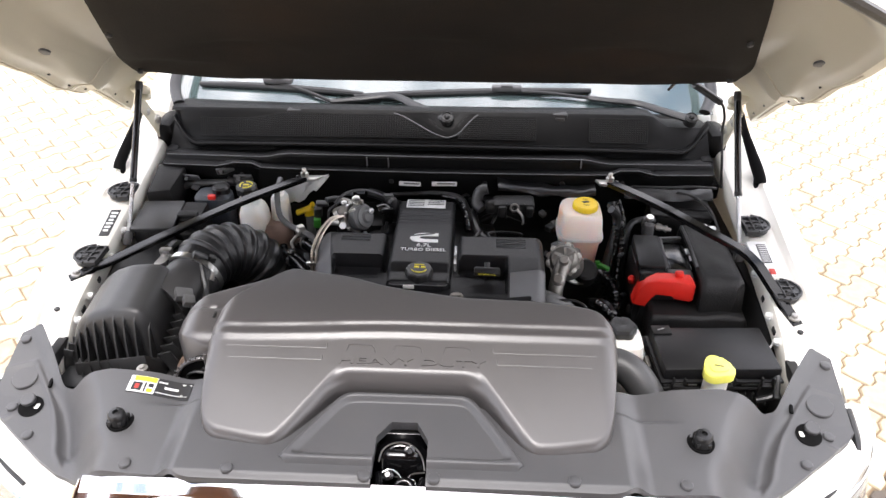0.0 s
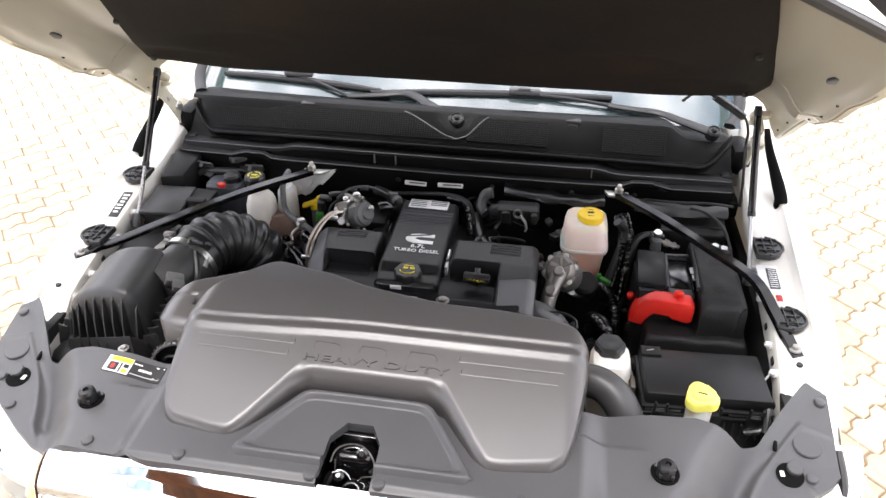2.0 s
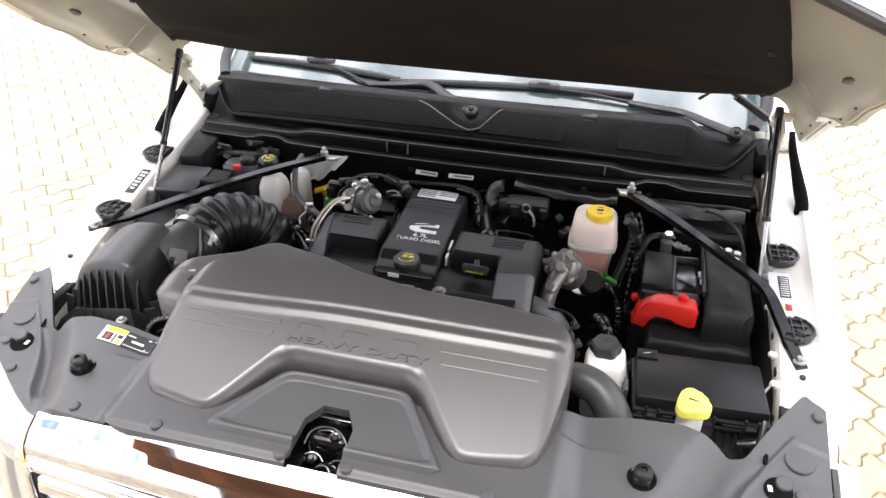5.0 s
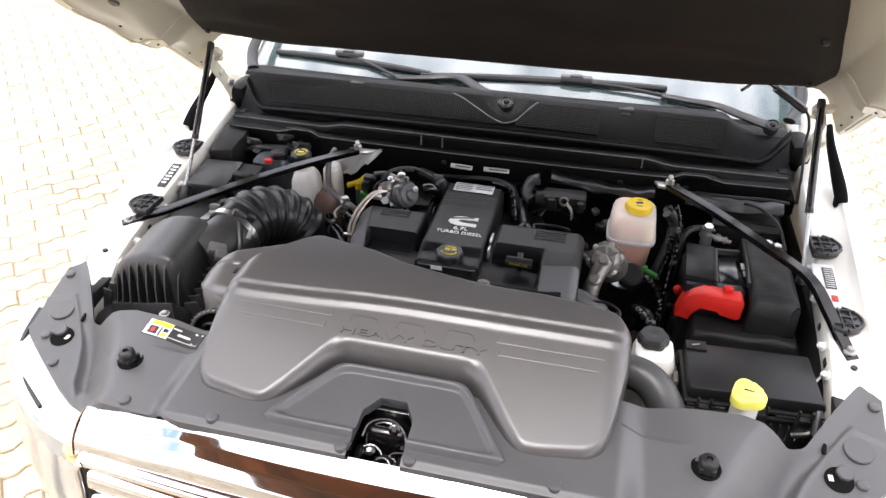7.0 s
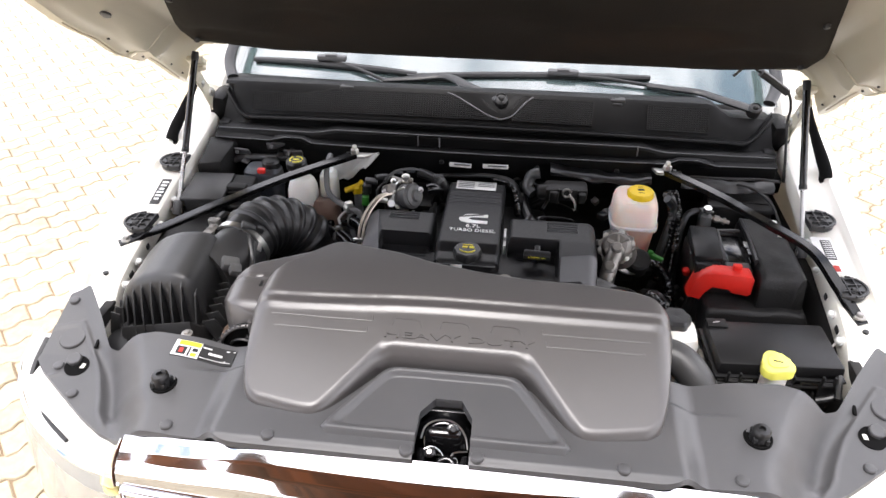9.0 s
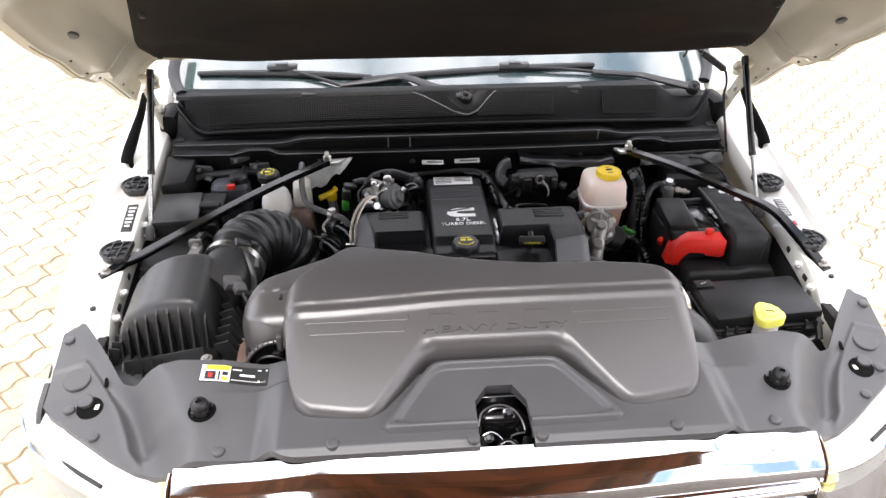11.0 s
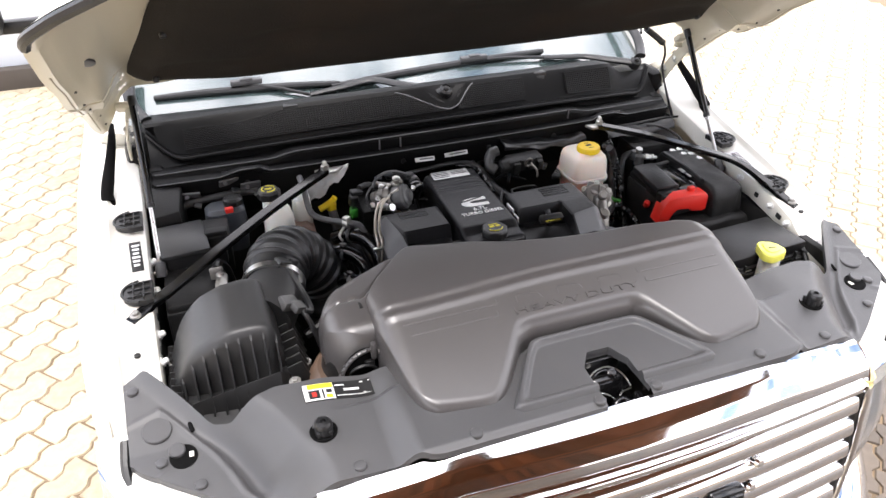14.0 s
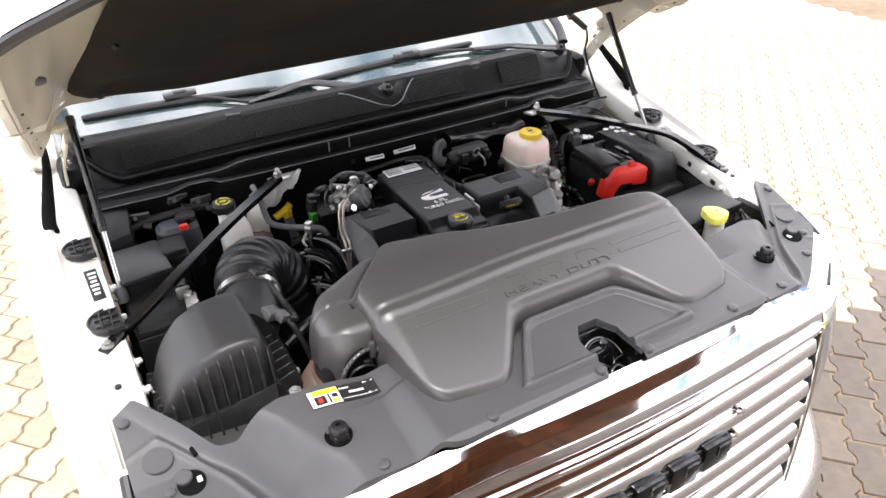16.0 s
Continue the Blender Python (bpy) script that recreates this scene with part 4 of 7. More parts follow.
part("cheek", box(0.031, -0.098, 1.146, 0.014, 0.036, 0.050, 0.005, 3, rot=(-12, 0, -8)), M["gloss"], latch)
part("spring", tube([(0.016 + 0.005 * math.cos(a), -0.075 + 0.005 * math.sin(a), 1.128 + a * 0.0011) for a in np.linspace(0, 22, 60)], 0.0011, n=6, per=1), M["steel"], latch)
for at, ax in (((0.010, -0.040, 1.178), (0.1, -0.6, 0.8)), ((-0.022, -0.062, 1.150), (0, -0.5, 0.9)), ((0.026, -0.110, 1.160), (0, -0.5, 0.9))):
    part("bolt", bolt(at, 0.006, 0.005, ax), M["gloss"], latch)

# printed notice on the panel
notice = thing("notice_label", "yellow, white and black printed notice on the closure panel", "label", (-0.41, 0.066, 1.187))


def on_panel(x, y, lift):
    return Vector((x, y, panel_z(x, y) + lift))


def panel_patch(x0, x1, y0, y1, lift, skew=0.10):
    bm = bmesh.new()
    n = 6
    rws = []
    for i in range(n + 1):
        x = x0 + (x1 - x0) * i / n
        x -= 0.12 * max(0.0, x + 0.44)
        d = -skew * (x + 0.41)
        rws.append([bm.verts.new(on_panel(x, y + d, up)) for y, up in ((y0, lift), (y1, lift), (y1, lift - 0.0012), (y0, lift - 0.0012))])
    for a, b in zip(rws, rws[1:]):
        for k in range(4):
            j = (k + 1) % 4
            bm.faces.new((a[k], b[k], b[j], a[j]))
    bm.faces.new(rws[0])
    bm.faces.new(rws[-1][::-1])
    return bm


notice_sheet = part("sheet", panel_patch(-0.470, -0.352, 0.055, 0.089, 0.0012), M["ink"], notice)
part("white_field", panel_patch(-0.469, -0.420, 0.056, 0.088, 0.0018), M["white"], notice_sheet)
part("yellow_band", panel_patch(-0.462, -0.421, 0.078, 0.087, 0.0024), M["yellow_ink"], notice_sheet)
part("pictogram", join(panel_patch(-0.462, -0.445, 0.059, 0.075, 0.0024), panel_patch(-0.441, -0.438, 0.057, 0.076, 0.0024), panel_patch(-0.434, -0.424, 0.068, 0.075, 0.0024)), M["ink"], notice_sheet)
part("pictogram", panel_patch(-0.457, -0.450, 0.062, 0.071, 0.003), M["red_ink"], notice_sheet)
part("pictogram", panel_patch(-0.435, -0.424, 0.058, 0.065, 0.0024), M["yellow_ink"], notice_sheet)
part("text_bar", join(panel_patch(-0.403, -0.376, 0.070, 0.074, 0.002), panel_patch(-0.417, -0.400, 0.0805, 0.0825, 0.002), panel_patch(-0.372, -0.354, 0.0835, 0.0855, 0.002), panel_patch(-0.417, -0.356, 0.0605, 0.0613, 0.002), panel_patch(-0.370, -0.356, 0.0625, 0.064, 0.002)), M["white"], notice_sheet)

# ---- grille and headlamps ----
LOW_Y = soft_table([(0.0, -0.167), (0.12, -0.164), (0.24, -0.156), (0.36, -0.144), (0.472, -0.131), (0.50, -0.126)], 0.03)
LOW_Z = soft_table([(0.0, 1.108), (0.20, 1.105), (0.36, 1.097), (0.472, 1.090), (0.50, 1.088)], 0.03)


def rail_bm(profile, hw, n=60, dy=0.0, dz=0.0):
    """A closed bar of (y, z) section drawn along the grille's header line."""
    bm = bmesh.new()
    rws = []
    for i in range(n + 1):
        x = -hw + 2 * hw * i / n
        y0, z0 = LOW_Y(abs(x)) + dy, LOW_Z(abs(x)) + dz
        rws.append([bm.verts.new((x, y0 + y, z0 + z)) for y, z in profile])
    m = len(profile)
    for a, b in zip(rws, rws[1:]):
        for k in range(m):
            j = (k + 1) % m
            bm.faces.new((a[k], b[k], b[j], a[j]))
    bm.faces.new(rws[0][::-1])
    bm.faces.new(rws[-1])
    return bm


# the header swells forwards; v runs from its upper to its lower edge
SWELL_Y = soft_table([(0.0, 0.0), (0.16, 0.17), (0.38, 0.44), (0.62, 0.70), (0.85, 0.95), (0.95, 1.02), (1.0, 1.0)], 0.02)
SWELL_Z = soft_table([(0.0, 0.0), (0.16, 0.06), (0.38, 0.19), (0.62, 0.36), (0.85, 0.60), (0.95, 0.82), (1.0, 1.0)], 0.02)
HEAD_Y = soft_table([(0.0, -0.105), (0.28, -0.104), (0.36, -0.092), (0.456, -0.083), (0.486, -0.078)], 0.035)
HEAD_Z = soft_table([(0.0, 1.180), (0.28, 1.178), (0.36, 1.160), (0.456, 1.149), (0.486, 1.140)], 0.035)


def header_pt(x, v):
    ax = abs(x)
    y0, z0 = HEAD_Y(ax), HEAD_Z(ax)
    y1, z1 = LOW_Y(ax), LOW_Z(ax)
    return Vector((x, y0 + (y1 - y0) * SWELL_Y(v), z0 + (z1 - z0) * SWELL_Z(v)))


def header_bm():
    """The header's swelling skin."""
    bm = bmesh.new()
    rws = [[bm.verts.new(header_pt(x, k / 60)) for k in range(61)] for x in stations(-0.486, 0.486, 120)]
    for a, b in zip(rws, rws[1:]):
        for k in range(60):
            bm.faces.new((a[k], b[k], b[k + 1], a[k + 1]))
    return bm


grille = thing("grille", "chrome grille with level bars and a broad polished header", "grille", (0, -0.12, 0.75))
part("header", header_bm(), M["chrome"], grille, "broad polished chrome header", 60)
part("header_trim", rail_bm([(0.004, 0.001), (-0.004, 0.0015), (-0.010, -0.001), (-0.0135, -0.006), (-0.0135, -0.012), (-0.009, -0.017), (0.004, -0.018)], 0.478, 70), M["chrome"], grille, "", 60)
# solid black rail colours in the shade under the header trim
part("header_groove", rail_bm([(0.012, -0.017), (-0.004, -0.0165), (-0.002, -0.030), (0.012, -0.030)], 0.474, 40), M["ink"], grille)
for i in range(8):
    z = -0.024 - i * 0.0555
    hw = 0.466 + 0.006 * min(i, 3) - 0.010 * max(0, i - 3)
    dy = -0.004 * i
    part("bar", rail_bm([(0.030, z + 0.004), (0.004, z + 0.002), (-0.005, z - 0.001), (-0.012, z - 0.008), (-0.0165, z - 0.018), (-0.0180, z - 0.030), (-0.0150, z - 0.040), (-0.007, z - 0.0455), (0.020, z - 0.0465)], hw, 40, dy), M["chrome"], grille, "polished chrome bar", 50)
    part("bar_step", rail_bm([(0.012, z - 0.0465), (-0.004, z - 0.0463), (-0.005, z - 0.0505), (0.012, z - 0.051)], hw - 0.012, 40, dy), M["gloss"], grille)
part("backing", rail_bm([(0.026, -0.02), (0.022, -0.45), (0.05, -0.45), (0.05, -0.02)], 0.470, 24), M["ink"], grille)
for side in (-1, 1):
    part("frame", tube([(side * 0.470, -0.142, 1.084), (side * 0.481, -0.141, 1.070), (side * 0.484, -0.144, 1.03), (side * 0.492, -0.152, 0.90), (side * 0.470, -0.170, 0.68)], 0.0065, n=12), M["chrome"], grille)
    # black tube fills the gap beside the bars in place of shade
    part("frame_gap_shade", tube([(side * 0.470, -0.132, 1.074), (side * 0.474, -0.133, 1.03), (side * 0.482, -0.142, 0.90), (side * 0.462, -0.160, 0.68)], 0.010, n=10), M["ink"], grille)
for x, z in ((-0.165, 0.965), (-0.082, 0.965), (0.0, 0.965), (0.082, 0.965), (0.165, 0.965)):
    part("badge_block", join(box(x, -0.188 + 0.25 * x * x, z, 0.066, 0.030, 0.062, 0.006), box(x + 0.012, -0.202 + 0.25 * x * x, z + 0.012, 0.030, 0.012, 0.026, 0.004), box(x - 0.035, -0.184 + 0.25 * x * x, z + 0.012, 0.02, 0.02, 0.02, 0.003)), M["gloss"], grille, "plain glossy black emblem block")
for side in (-1, 1):
    for z in (1.026, 0.966):
        part("stud", lathe([(0.010, -0.01), (0.010, 0.006), (0.006, 0.010), (0.0005, 0.011)], (side * 0.228, -0.172, z), (0, -1, 0.3), n=16), M["chrome"], grille)
part("bumper", tube([(-0.80, 0.12, 0.60), (-0.60, -0.10, 0.60), (-0.35, -0.18, 0.60), (0, -0.22, 0.60), (0.35, -0.18, 0.60), (0.60, -0.10, 0.60), (0.80, 0.12, 0.60)], 0.075, n=16, per=8, flat=1.2), M["chrome"], grille, "chrome bumper")


LAMP_Y = lerp_table([(0.49, -0.118), (0.56, -0.100), (0.62, -0.070), (0.70, -0.012), (0.755, 0.050), (0.785, 0.115), (0.795, 0.19)])


def lamp_bm(side, inset=0.0):
    """A wrapped headlamp lens from the grille's corner round to the fender."""
    bm = bmesh.new()
    rws = []
    for i in range(19):
        x = 0.497 + 0.298 * (i / 18) ** 0.75
        y = LAMP_Y(x)
        row = []
        for j in range(9):
            v = j / 8
            b = 0.024 * math.sin(v * 2.4)
            row.append(bm.verts.new((side * (x + b * 0.5 - inset * 0.6), y - b + inset, 1.084 + 0.10 * max(0.0, y) - v * (0.27 - 0.05 * i / 18))))
        rws.append(row)
    for a, b in zip(rws, rws[1:]):
        for j in range(8):
            bm.faces.new((a[j], b[j], b[j + 1], a[j + 1]))
    return bm


for side in (-1, 1):
    lamp = thing("headlamp", "clear wrap-round headlamp with a pale yellow turn lamp", "headlamp", (side * 0.7, 0.05, 0.9), "headlamps")
    part("reflector", lamp_bm(side, 0.035), M["chrome"], lamp)
    part("lens", lamp_bm(side), M["lens"], lamp, "clear plastic lens")
    part("turn_lamp", tube([(side * 0.512, -0.066, 1.092), (side * 0.510, -0.092, 1.090), (side * 0.507, -0.112, 1.080), (side * 0.506, -0.122, 1.060)], 0.015, n=14, flat=0.6, up=(0, 0.5, 1)), M["amber"], lamp, "pale yellow turn lamp")
    part("surround", tube([(side * x, LAMP_Y(x) - 0.001, 1.086 + 0.10 * max(0.0, LAMP_Y(x))) for x in (0.50, 0.56, 0.62, 0.70, 0.755, 0.785)], 0.0035, n=8), M["chrome"], lamp)
    part("inner_edge", tube([(side * (x - 0.012), LAMP_Y(x) + 0.012, 1.088 + 0.10 * max(0.0, LAMP_Y(x))) for x in (0.62, 0.70, 0.755, 0.785)], 0.0035, n=8), M["ink"], lamp, "thin black line along the lamp")
    inner = [(x, P_FRONT(x) + 0.004) for x in (0.492, 0.511, 0.545, 0.603, 0.677, 0.722)]
    outer = [(0.782, 0.115), (0.752, 0.050), (0.697, -0.012), (0.617, -0.070), (0.557, -0.100), (0.492, -0.118)]
    part("upper_trim", slab([(side * x, y) for x, y in inner + [(0.73, 0.16), (0.79, 0.16)] + outer][::side], 1.04, lambda x, y: 1.082 + 0.16 * max(0.0, y + 0.05), 0.003), M["paint"], lamp, "white filler above the lamp")
    part("corner_trim", tube([(side * 0.489, -0.082, 1.136), (side * 0.494, -0.100, 1.120), (side * 0.494, -0.118, 1.102), (side * 0.488, -0.130, 1.086)], 0.0045, n=8), M["chrome"], lamp)
    part("socket", box(side * 0.58, 0.02, 0.97, 0.03, 0.05, 0.2, 0.005), M["black"], lamp)

# ---- intake cover ----
C_FRONT = soft_table([(0.0, 0.052), (0.098, 0.052), (0.118, 0.040), (0.178, -0.042), (0.200, -0.053), (0.225, -0.052), (0.292, -0.042), (0.314, -0.022), (0.325, 0.03), (0.337, 0.13)], 0.008)
C_BACK = soft_table([(-0.340, 0.183), (-0.325, 0.202), (-0.29, 0.240), (-0.245, 0.292), (-0.225, 0.302), (-0.19, 0.299), (-0.12, 0.284), (-0.055, 0.258), (0.03, 0.240), (0.10, 0.230), (0.20, 0.227), (0.285, 0.214), (0.320, 0.198), (0.337, 0.165)], 0.012)
# the slope of the cover from front to back: two soft folds one behind the other
C_SLOPE = soft_table([(0.0, 0.37), (0.104, 0.37), (0.108, 0.78), (0.112, 0.78), (0.117, 0.05), (0.127, 0.05), (0.130, 0.66), (0.134, 0.66), (0.139, -0.03), (0.40, -0.05)], 0.003)
C_RISE = [0.0]
for k in range(400):
    C_RISE.append(C_RISE[-1] + 0.001 * C_SLOPE(0.0005 + 0.001 * k))


def arc_drop(d, r, depth):
    """Height lost at a distance d inside a rounded edge."""
    if d >= r:
        return 0.0
    t = max(0.0, 1 - d / r)
    return depth * (1 - math.sqrt(max(0.0, 1 - t * t)))


def cover_z(x, y):
    """A sloping front, two soft folds above it and a nearly level top, with rounded edges."""
    shift = 0.003 + 0.011 * smoothstep(-0.3, 0.0, x)
    q = min(max(y - shift, 0.0), 0.398) * 1000
    k = int(q)
    rise = C_RISE[k] + (C_RISE[k + 1] - C_RISE[k]) * (q - k) if y > shift else 0.37 * (y - shift)
    z = 1.2208 + rise + 0.37 * shift + 0.004 * smoothstep(0.1, -0.25, x) * smoothstep(0.14, 0.26, y)
    yf = C_FRONT(abs(x))
    valley = smoothstep(0.205, 0.165, abs(x))
    slant = 1 - 0.38 * smoothstep(0.100, 0.115, abs(x)) * smoothstep(0.195, 0.180, abs(x))
    z -= arc_drop((y - yf) * slant, 0.014 + 0.003 * valley, 0.012 + 0.010 * valley)
    crisp = smoothstep(-0.17, -0.24, x)
    z -= arc_drop(C_BACK(x) - y, 0.018 - 0.012 * crisp, 0.020 - 0.013 * crisp)
    z -= arc_drop(0.337 - abs(x), 0.034, 0.030)
    return z


xs = stations(-0.337, 0.337, 150, [s * v for s in (-1, 1) for v in (0.3365, 0.335, 0.333, 0.3305, 0.327, 0.3225, 0.318, 0.136, 0.138, 0.140, 0.284, 0.288, 0.292, 0.296)])
cover = thing("intake_cover", "satin dark-grey moulded intake cover behind the grille", "engine cover", (0, 0.12, 1.15))
part("shell", sheet(xs, lambda x: C_FRONT(abs(x)), C_BACK, cover_z, 190, 0.09, bias=0), M["cover"], cover, "", 55)


def on_cover(bm, lift):
    for v in bm.verts:
        v.co.z = cover_z(v.co.x, v.co.y) + lift + v.co.z
    return bm


def flat_letters(text, size, x, y, width, depth):
    b = letters(text, size, (x, y, 0), (0, 0, 0), depth, width)
    return b


part("lettering", on_cover(flat_letters("HEAVY DUTY", 0.0155, 0.004, 0.0775, 0.234, 0.0012), 0.0009), M["cover"], cover, "raised moulded lettering")
for cx in (-0.078, -0.002, 0.078):
    stroke = [(cx - 0.024, 0.094), (cx - 0.022, 0.103), (cx - 0.020, 0.1060), (cx - 0.004, 0.1060), (cx + 0.012, 0.1055), (cx + 0.020, 0.102), (cx + 0.023, 0.094)]
    part("emblem_stroke", tube([(x, y, cover_z(x, y) - 0.0002) for x, y in stroke], 0.0010, n=6, per=4), M["cover"], cover, "plain moulded emblem outline")
# long moulded bars beside the lettering
for side in (-1, 1):
    for yb, x0, x1 in ((0.0985, 0.134, 0.298), (0.0785, 0.140, 0.290)):
        run = [(side * (x0 + 0.001), yb + 0.008), (side * x0, yb + 0.003), (side * (x0 + 0.002), yb)] + [(side * v, yb) for v in np.linspace(x0 + 0.01, x1, 14)]
        part("moulded_line", tube([(x, y, cover_z(x, y) - 0.0002) for x, y in run], 0.0013, n=6, per=3), M["cover"], cover)
# the intake duct on the cover's end
D_BACK = soft_table([(-0.416, 0.213), (-0.39, 0.246), (-0.27, 0.312), (-0.235, 0.320), (-0.215, 0.312)], 0.010)
D_FRONT = soft_table([(-0.416, 0.178), (-0.395, 0.145), (-0.36, 0.128), (-0.334, 0.125), (-0.31, 0.19), (-0.215, 0.27)], 0.008)


def duct_z(x, y):
    z = 1.2500 - 0.20 * max(0.0, 0.19 - y) - arc_drop(x + 0.416, 0.050, 0.050) - arc_drop(D_BACK(x) - y, 0.018, 0.022)
    # a groove along the seam with the cover
    gap = y - C_BACK(min(-0.2, max(x, -0.34)))
    return z - arc_drop(y - 0.122, 0.030, 0.03) - 0.012 * smoothstep(-0.27, -0.215, x) - 0.0035 * smoothstep(0.004, 0.001, abs(gap - 0.018))


duct = part("duct", sheet(stations(-0.416, -0.215, 60), D_FRONT, D_BACK, duct_z, 30, 0.10, bias=0), M["cover"], cover, "rounded duct shoulder", 60)
part("duct_throat", tube([(-0.375, 0.185, 1.15), (-0.385, 0.19, 1.12), (-0.40, 0.20, 1.07), (-0.41, 0.22, 1.0)], 0.040, n=18), M["black"], cover)
for k in range(7):
    part("bellows_ring", lathe([(0.050, -0.0045), (0.0535, 0.0), (0.050, 0.0045)], (-0.384 - 0.003 * k, 0.185 + 0.005 * k, 1.115 - 0.010 * k), (-0.35, 0.3, -0.9), n=24), M["beige"], cover)
part("clamp", join(tube([(-0.365 - 0.03 * math.cos(a), 0.120 - 0.006 * math.sin(a), 1.145 + 0.035 * math.sin(a)) for a in np.linspace(0.1, 3.0, 12)], 0.003, n=6, per=2), box(-0.352, 0.118, 1.180, 0.016, 0.008, 0.012, 0.002)), M["black"], cover)
# closed black disc paints the shade inside the duct's opening
part("mouth", lathe([(0.046, -0.004), (0.046, 0.002), (0.043, 0.0025), (0.0005, -0.001)], (-0.356, 0.1195, 1.160), (0.15, -0.95, 0.12), n=36), M["dull_black"], cover, "black disc for the shade in the duct mouth")
part("mouth_rim", tube([(-0.356 + 0.047 * math.cos(a), 0.118 + 0.008 * math.cos(a), 1.160 + 0.047 * math.sin(a)) for a in np.linspace(0.0, 3.6, 26)], 0.0035, n=8, per=2), M["cover"], cover)
for a in np.linspace(0.3, 3.2, 17):
    part("tooth", box(-0.356 + 0.051 * math.cos(a), 0.1165 + 0.008 * math.cos(a), 1.160 + 0.051 * math.sin(a), 0.004, 0.003, 0.0025, 0.0006, rot=(0, -math.degrees(a), 0)), M["panel"], cover)
part("bridge", join(box(-0.345, 0.114, 1.208, 0.010, 0.010, 0.032, 0.003), box(-0.330, 0.113, 1.205, 0.020, 0.010, 0.012, 0.003)), M["cover"], cover)
part("clip", ribbon([(-0.352, 0.205, 1.245), (-0.347, 0.192, 1.250), (-0.346, 0.178, 1.250)], 0.006, 0.003), M["black"], cover)

# ---- air filter box ----
airbox = thing("air_filter_box", "black ribbed plastic air filter box", "air filter box", (-0.56, 0.27, 0.95))
AB_TOP = soft_table([(-0.665, 1.100), (-0.655, 1.135), (-0.64, 1.168), (-0.62, 1.192), (-0.595, 1.210), (-0.56, 1.224), (-0.52, 1.228), (-0.495, 1.224), (-0.484, 1.205), (-0.478, 1.16)], 0.009)
AB_F = lerp_table([(-0.665, 0.245), (-0.64, 0.226), (-0.60, 0.214), (-0.50, 0.208), (-0.478, 0.222)])
AB_B = lerp_table([(-0.665, 0.335), (-0.60, 0.352), (-0.49, 0.352), (-0.478, 0.34)])


def airbox_z(x, y):
    z = AB_TOP(x) + 0.10 * (y - 0.22)
    return z - arc_drop(y - AB_F(x), 0.016, 0.016) - arc_drop(AB_B(x) - y, 0.012, 0.012)


part("lid", sheet(stations(-0.665, -0.478, 46), AB_F, AB_B, airbox_z, 22, 0.10, bias=0), M["airbox"], airbox, "smooth domed lid", 40)
part("lower_body", slab([(-0.675, 0.19), (-0.665, 0.165), (-0.50, 0.150), (-0.44, 0.165), (-0.435, 0.34), (-0.46, 0.36), (-0.66, 0.36)], 0.93, 1.085, 0.008), M["airbox"], airbox)
part("front_apron", slab([(-0.655, 0.225), (-0.64, 0.195), (-0.49, 0.180), (-0.474, 0.20), (-0.474, 0.25), (-0.655, 0.25)], 1.05, lambda x, y: AB_TOP(x) - 0.05 + 0.3 * (y - 0.2), 0.006), M["airbox"], airbox)
for i in range(9):
    x = -0.648 + i * 0.020
    zt = AB_TOP(x) - 0.004
    f = bmesh.new()
    pr = [(AB_F(x) + 0.006, zt - 0.004), (AB_F(x) - 0.004, zt - 0.014), (AB_F(x) - 0.016, zt - 0.05), (AB_F(x) - 0.034, 1.085), (AB_F(x) - 0.036, 1.05), (AB_F(x) + 0.01, 1.05)]
    va = [f.verts.new((x - 0.0016, y, z)) for y, z in pr]
    vb = [f.verts.new((x + 0.0016, y, z)) for y, z in pr]
    f.faces.new(va)
    f.faces.new(vb[::-1])
    for a in range(len(pr)):
        b = (a + 1) % len(pr)
        f.faces.new((va[a], vb[a], vb[b], va[b]))
    part("rib", f, M["airbox"], airbox, angle=20)
for i in range(8):
    y = 0.20 + i * 0.018
    part("side_rib", box(-0.668, y + 0.02, 1.09, 0.018, 0.003, 0.07, 0.001, rot=(0, 14, 0)), M["airbox"], airbox)
    part("side_rib", box(-0.455, y + 0.005, 1.11 + 0.004 * i, 0.028, 0.003, 0.07, 0.001, rot=(8, -18, 0)), M["airbox"], airbox)
for x, y, z in ((-0.474, 0.134, 1.165), (-0.652, 0.300, 1.12), (-0.44, 0.25, 1.10)):
    part("post", tube([(x, y + 0.012, z - 0.13), (x, y, z)], 0.010, n=12), M["airbox"], airbox)
    part("screw", bolt((x, y, z), 0.0065, 0.006), M["terminal"], airbox, "dull steel screw")
part("outlet", tube([(-0.50, 0.315, 1.165), (-0.478, 0.35, 1.172), (-0.463, 0.385, 1.180), (-0.458, 0.405, 1.184)], 0.052, n=24, radii=lambda u: 1.1 - 0.08 * u), M["airbox"], airbox)

boot = thing("intake_hose", "black corrugated rubber intake hose with steel clamp", "hose", (-0.45, 0.40, 1.18))
BP = [(-0.466, 0.385, 1.180), (-0.458, 0.415, 1.186), (-0.445, 0.450, 1.188), (-0.425, 0.485, 1.178), (-0.398, 0.510, 1.155), (-0.372, 0.522, 1.120), (-0.355, 0.530, 1.075), (-0.345, 0.535, 1.0)]
part("bellows", tube(BP, 0.055, n=32, per=24, radii=lambda u: 1.00 + (0.095 if u > 0.14 else 0.0) * (max(0.0, math.sin(2 * math.pi * u * 12.0)) ** 0.7) + 0.05 * math.sin(math.pi * u)), M["rubber"], boot, "", 60)
bp = smooth_path(BP, 24)
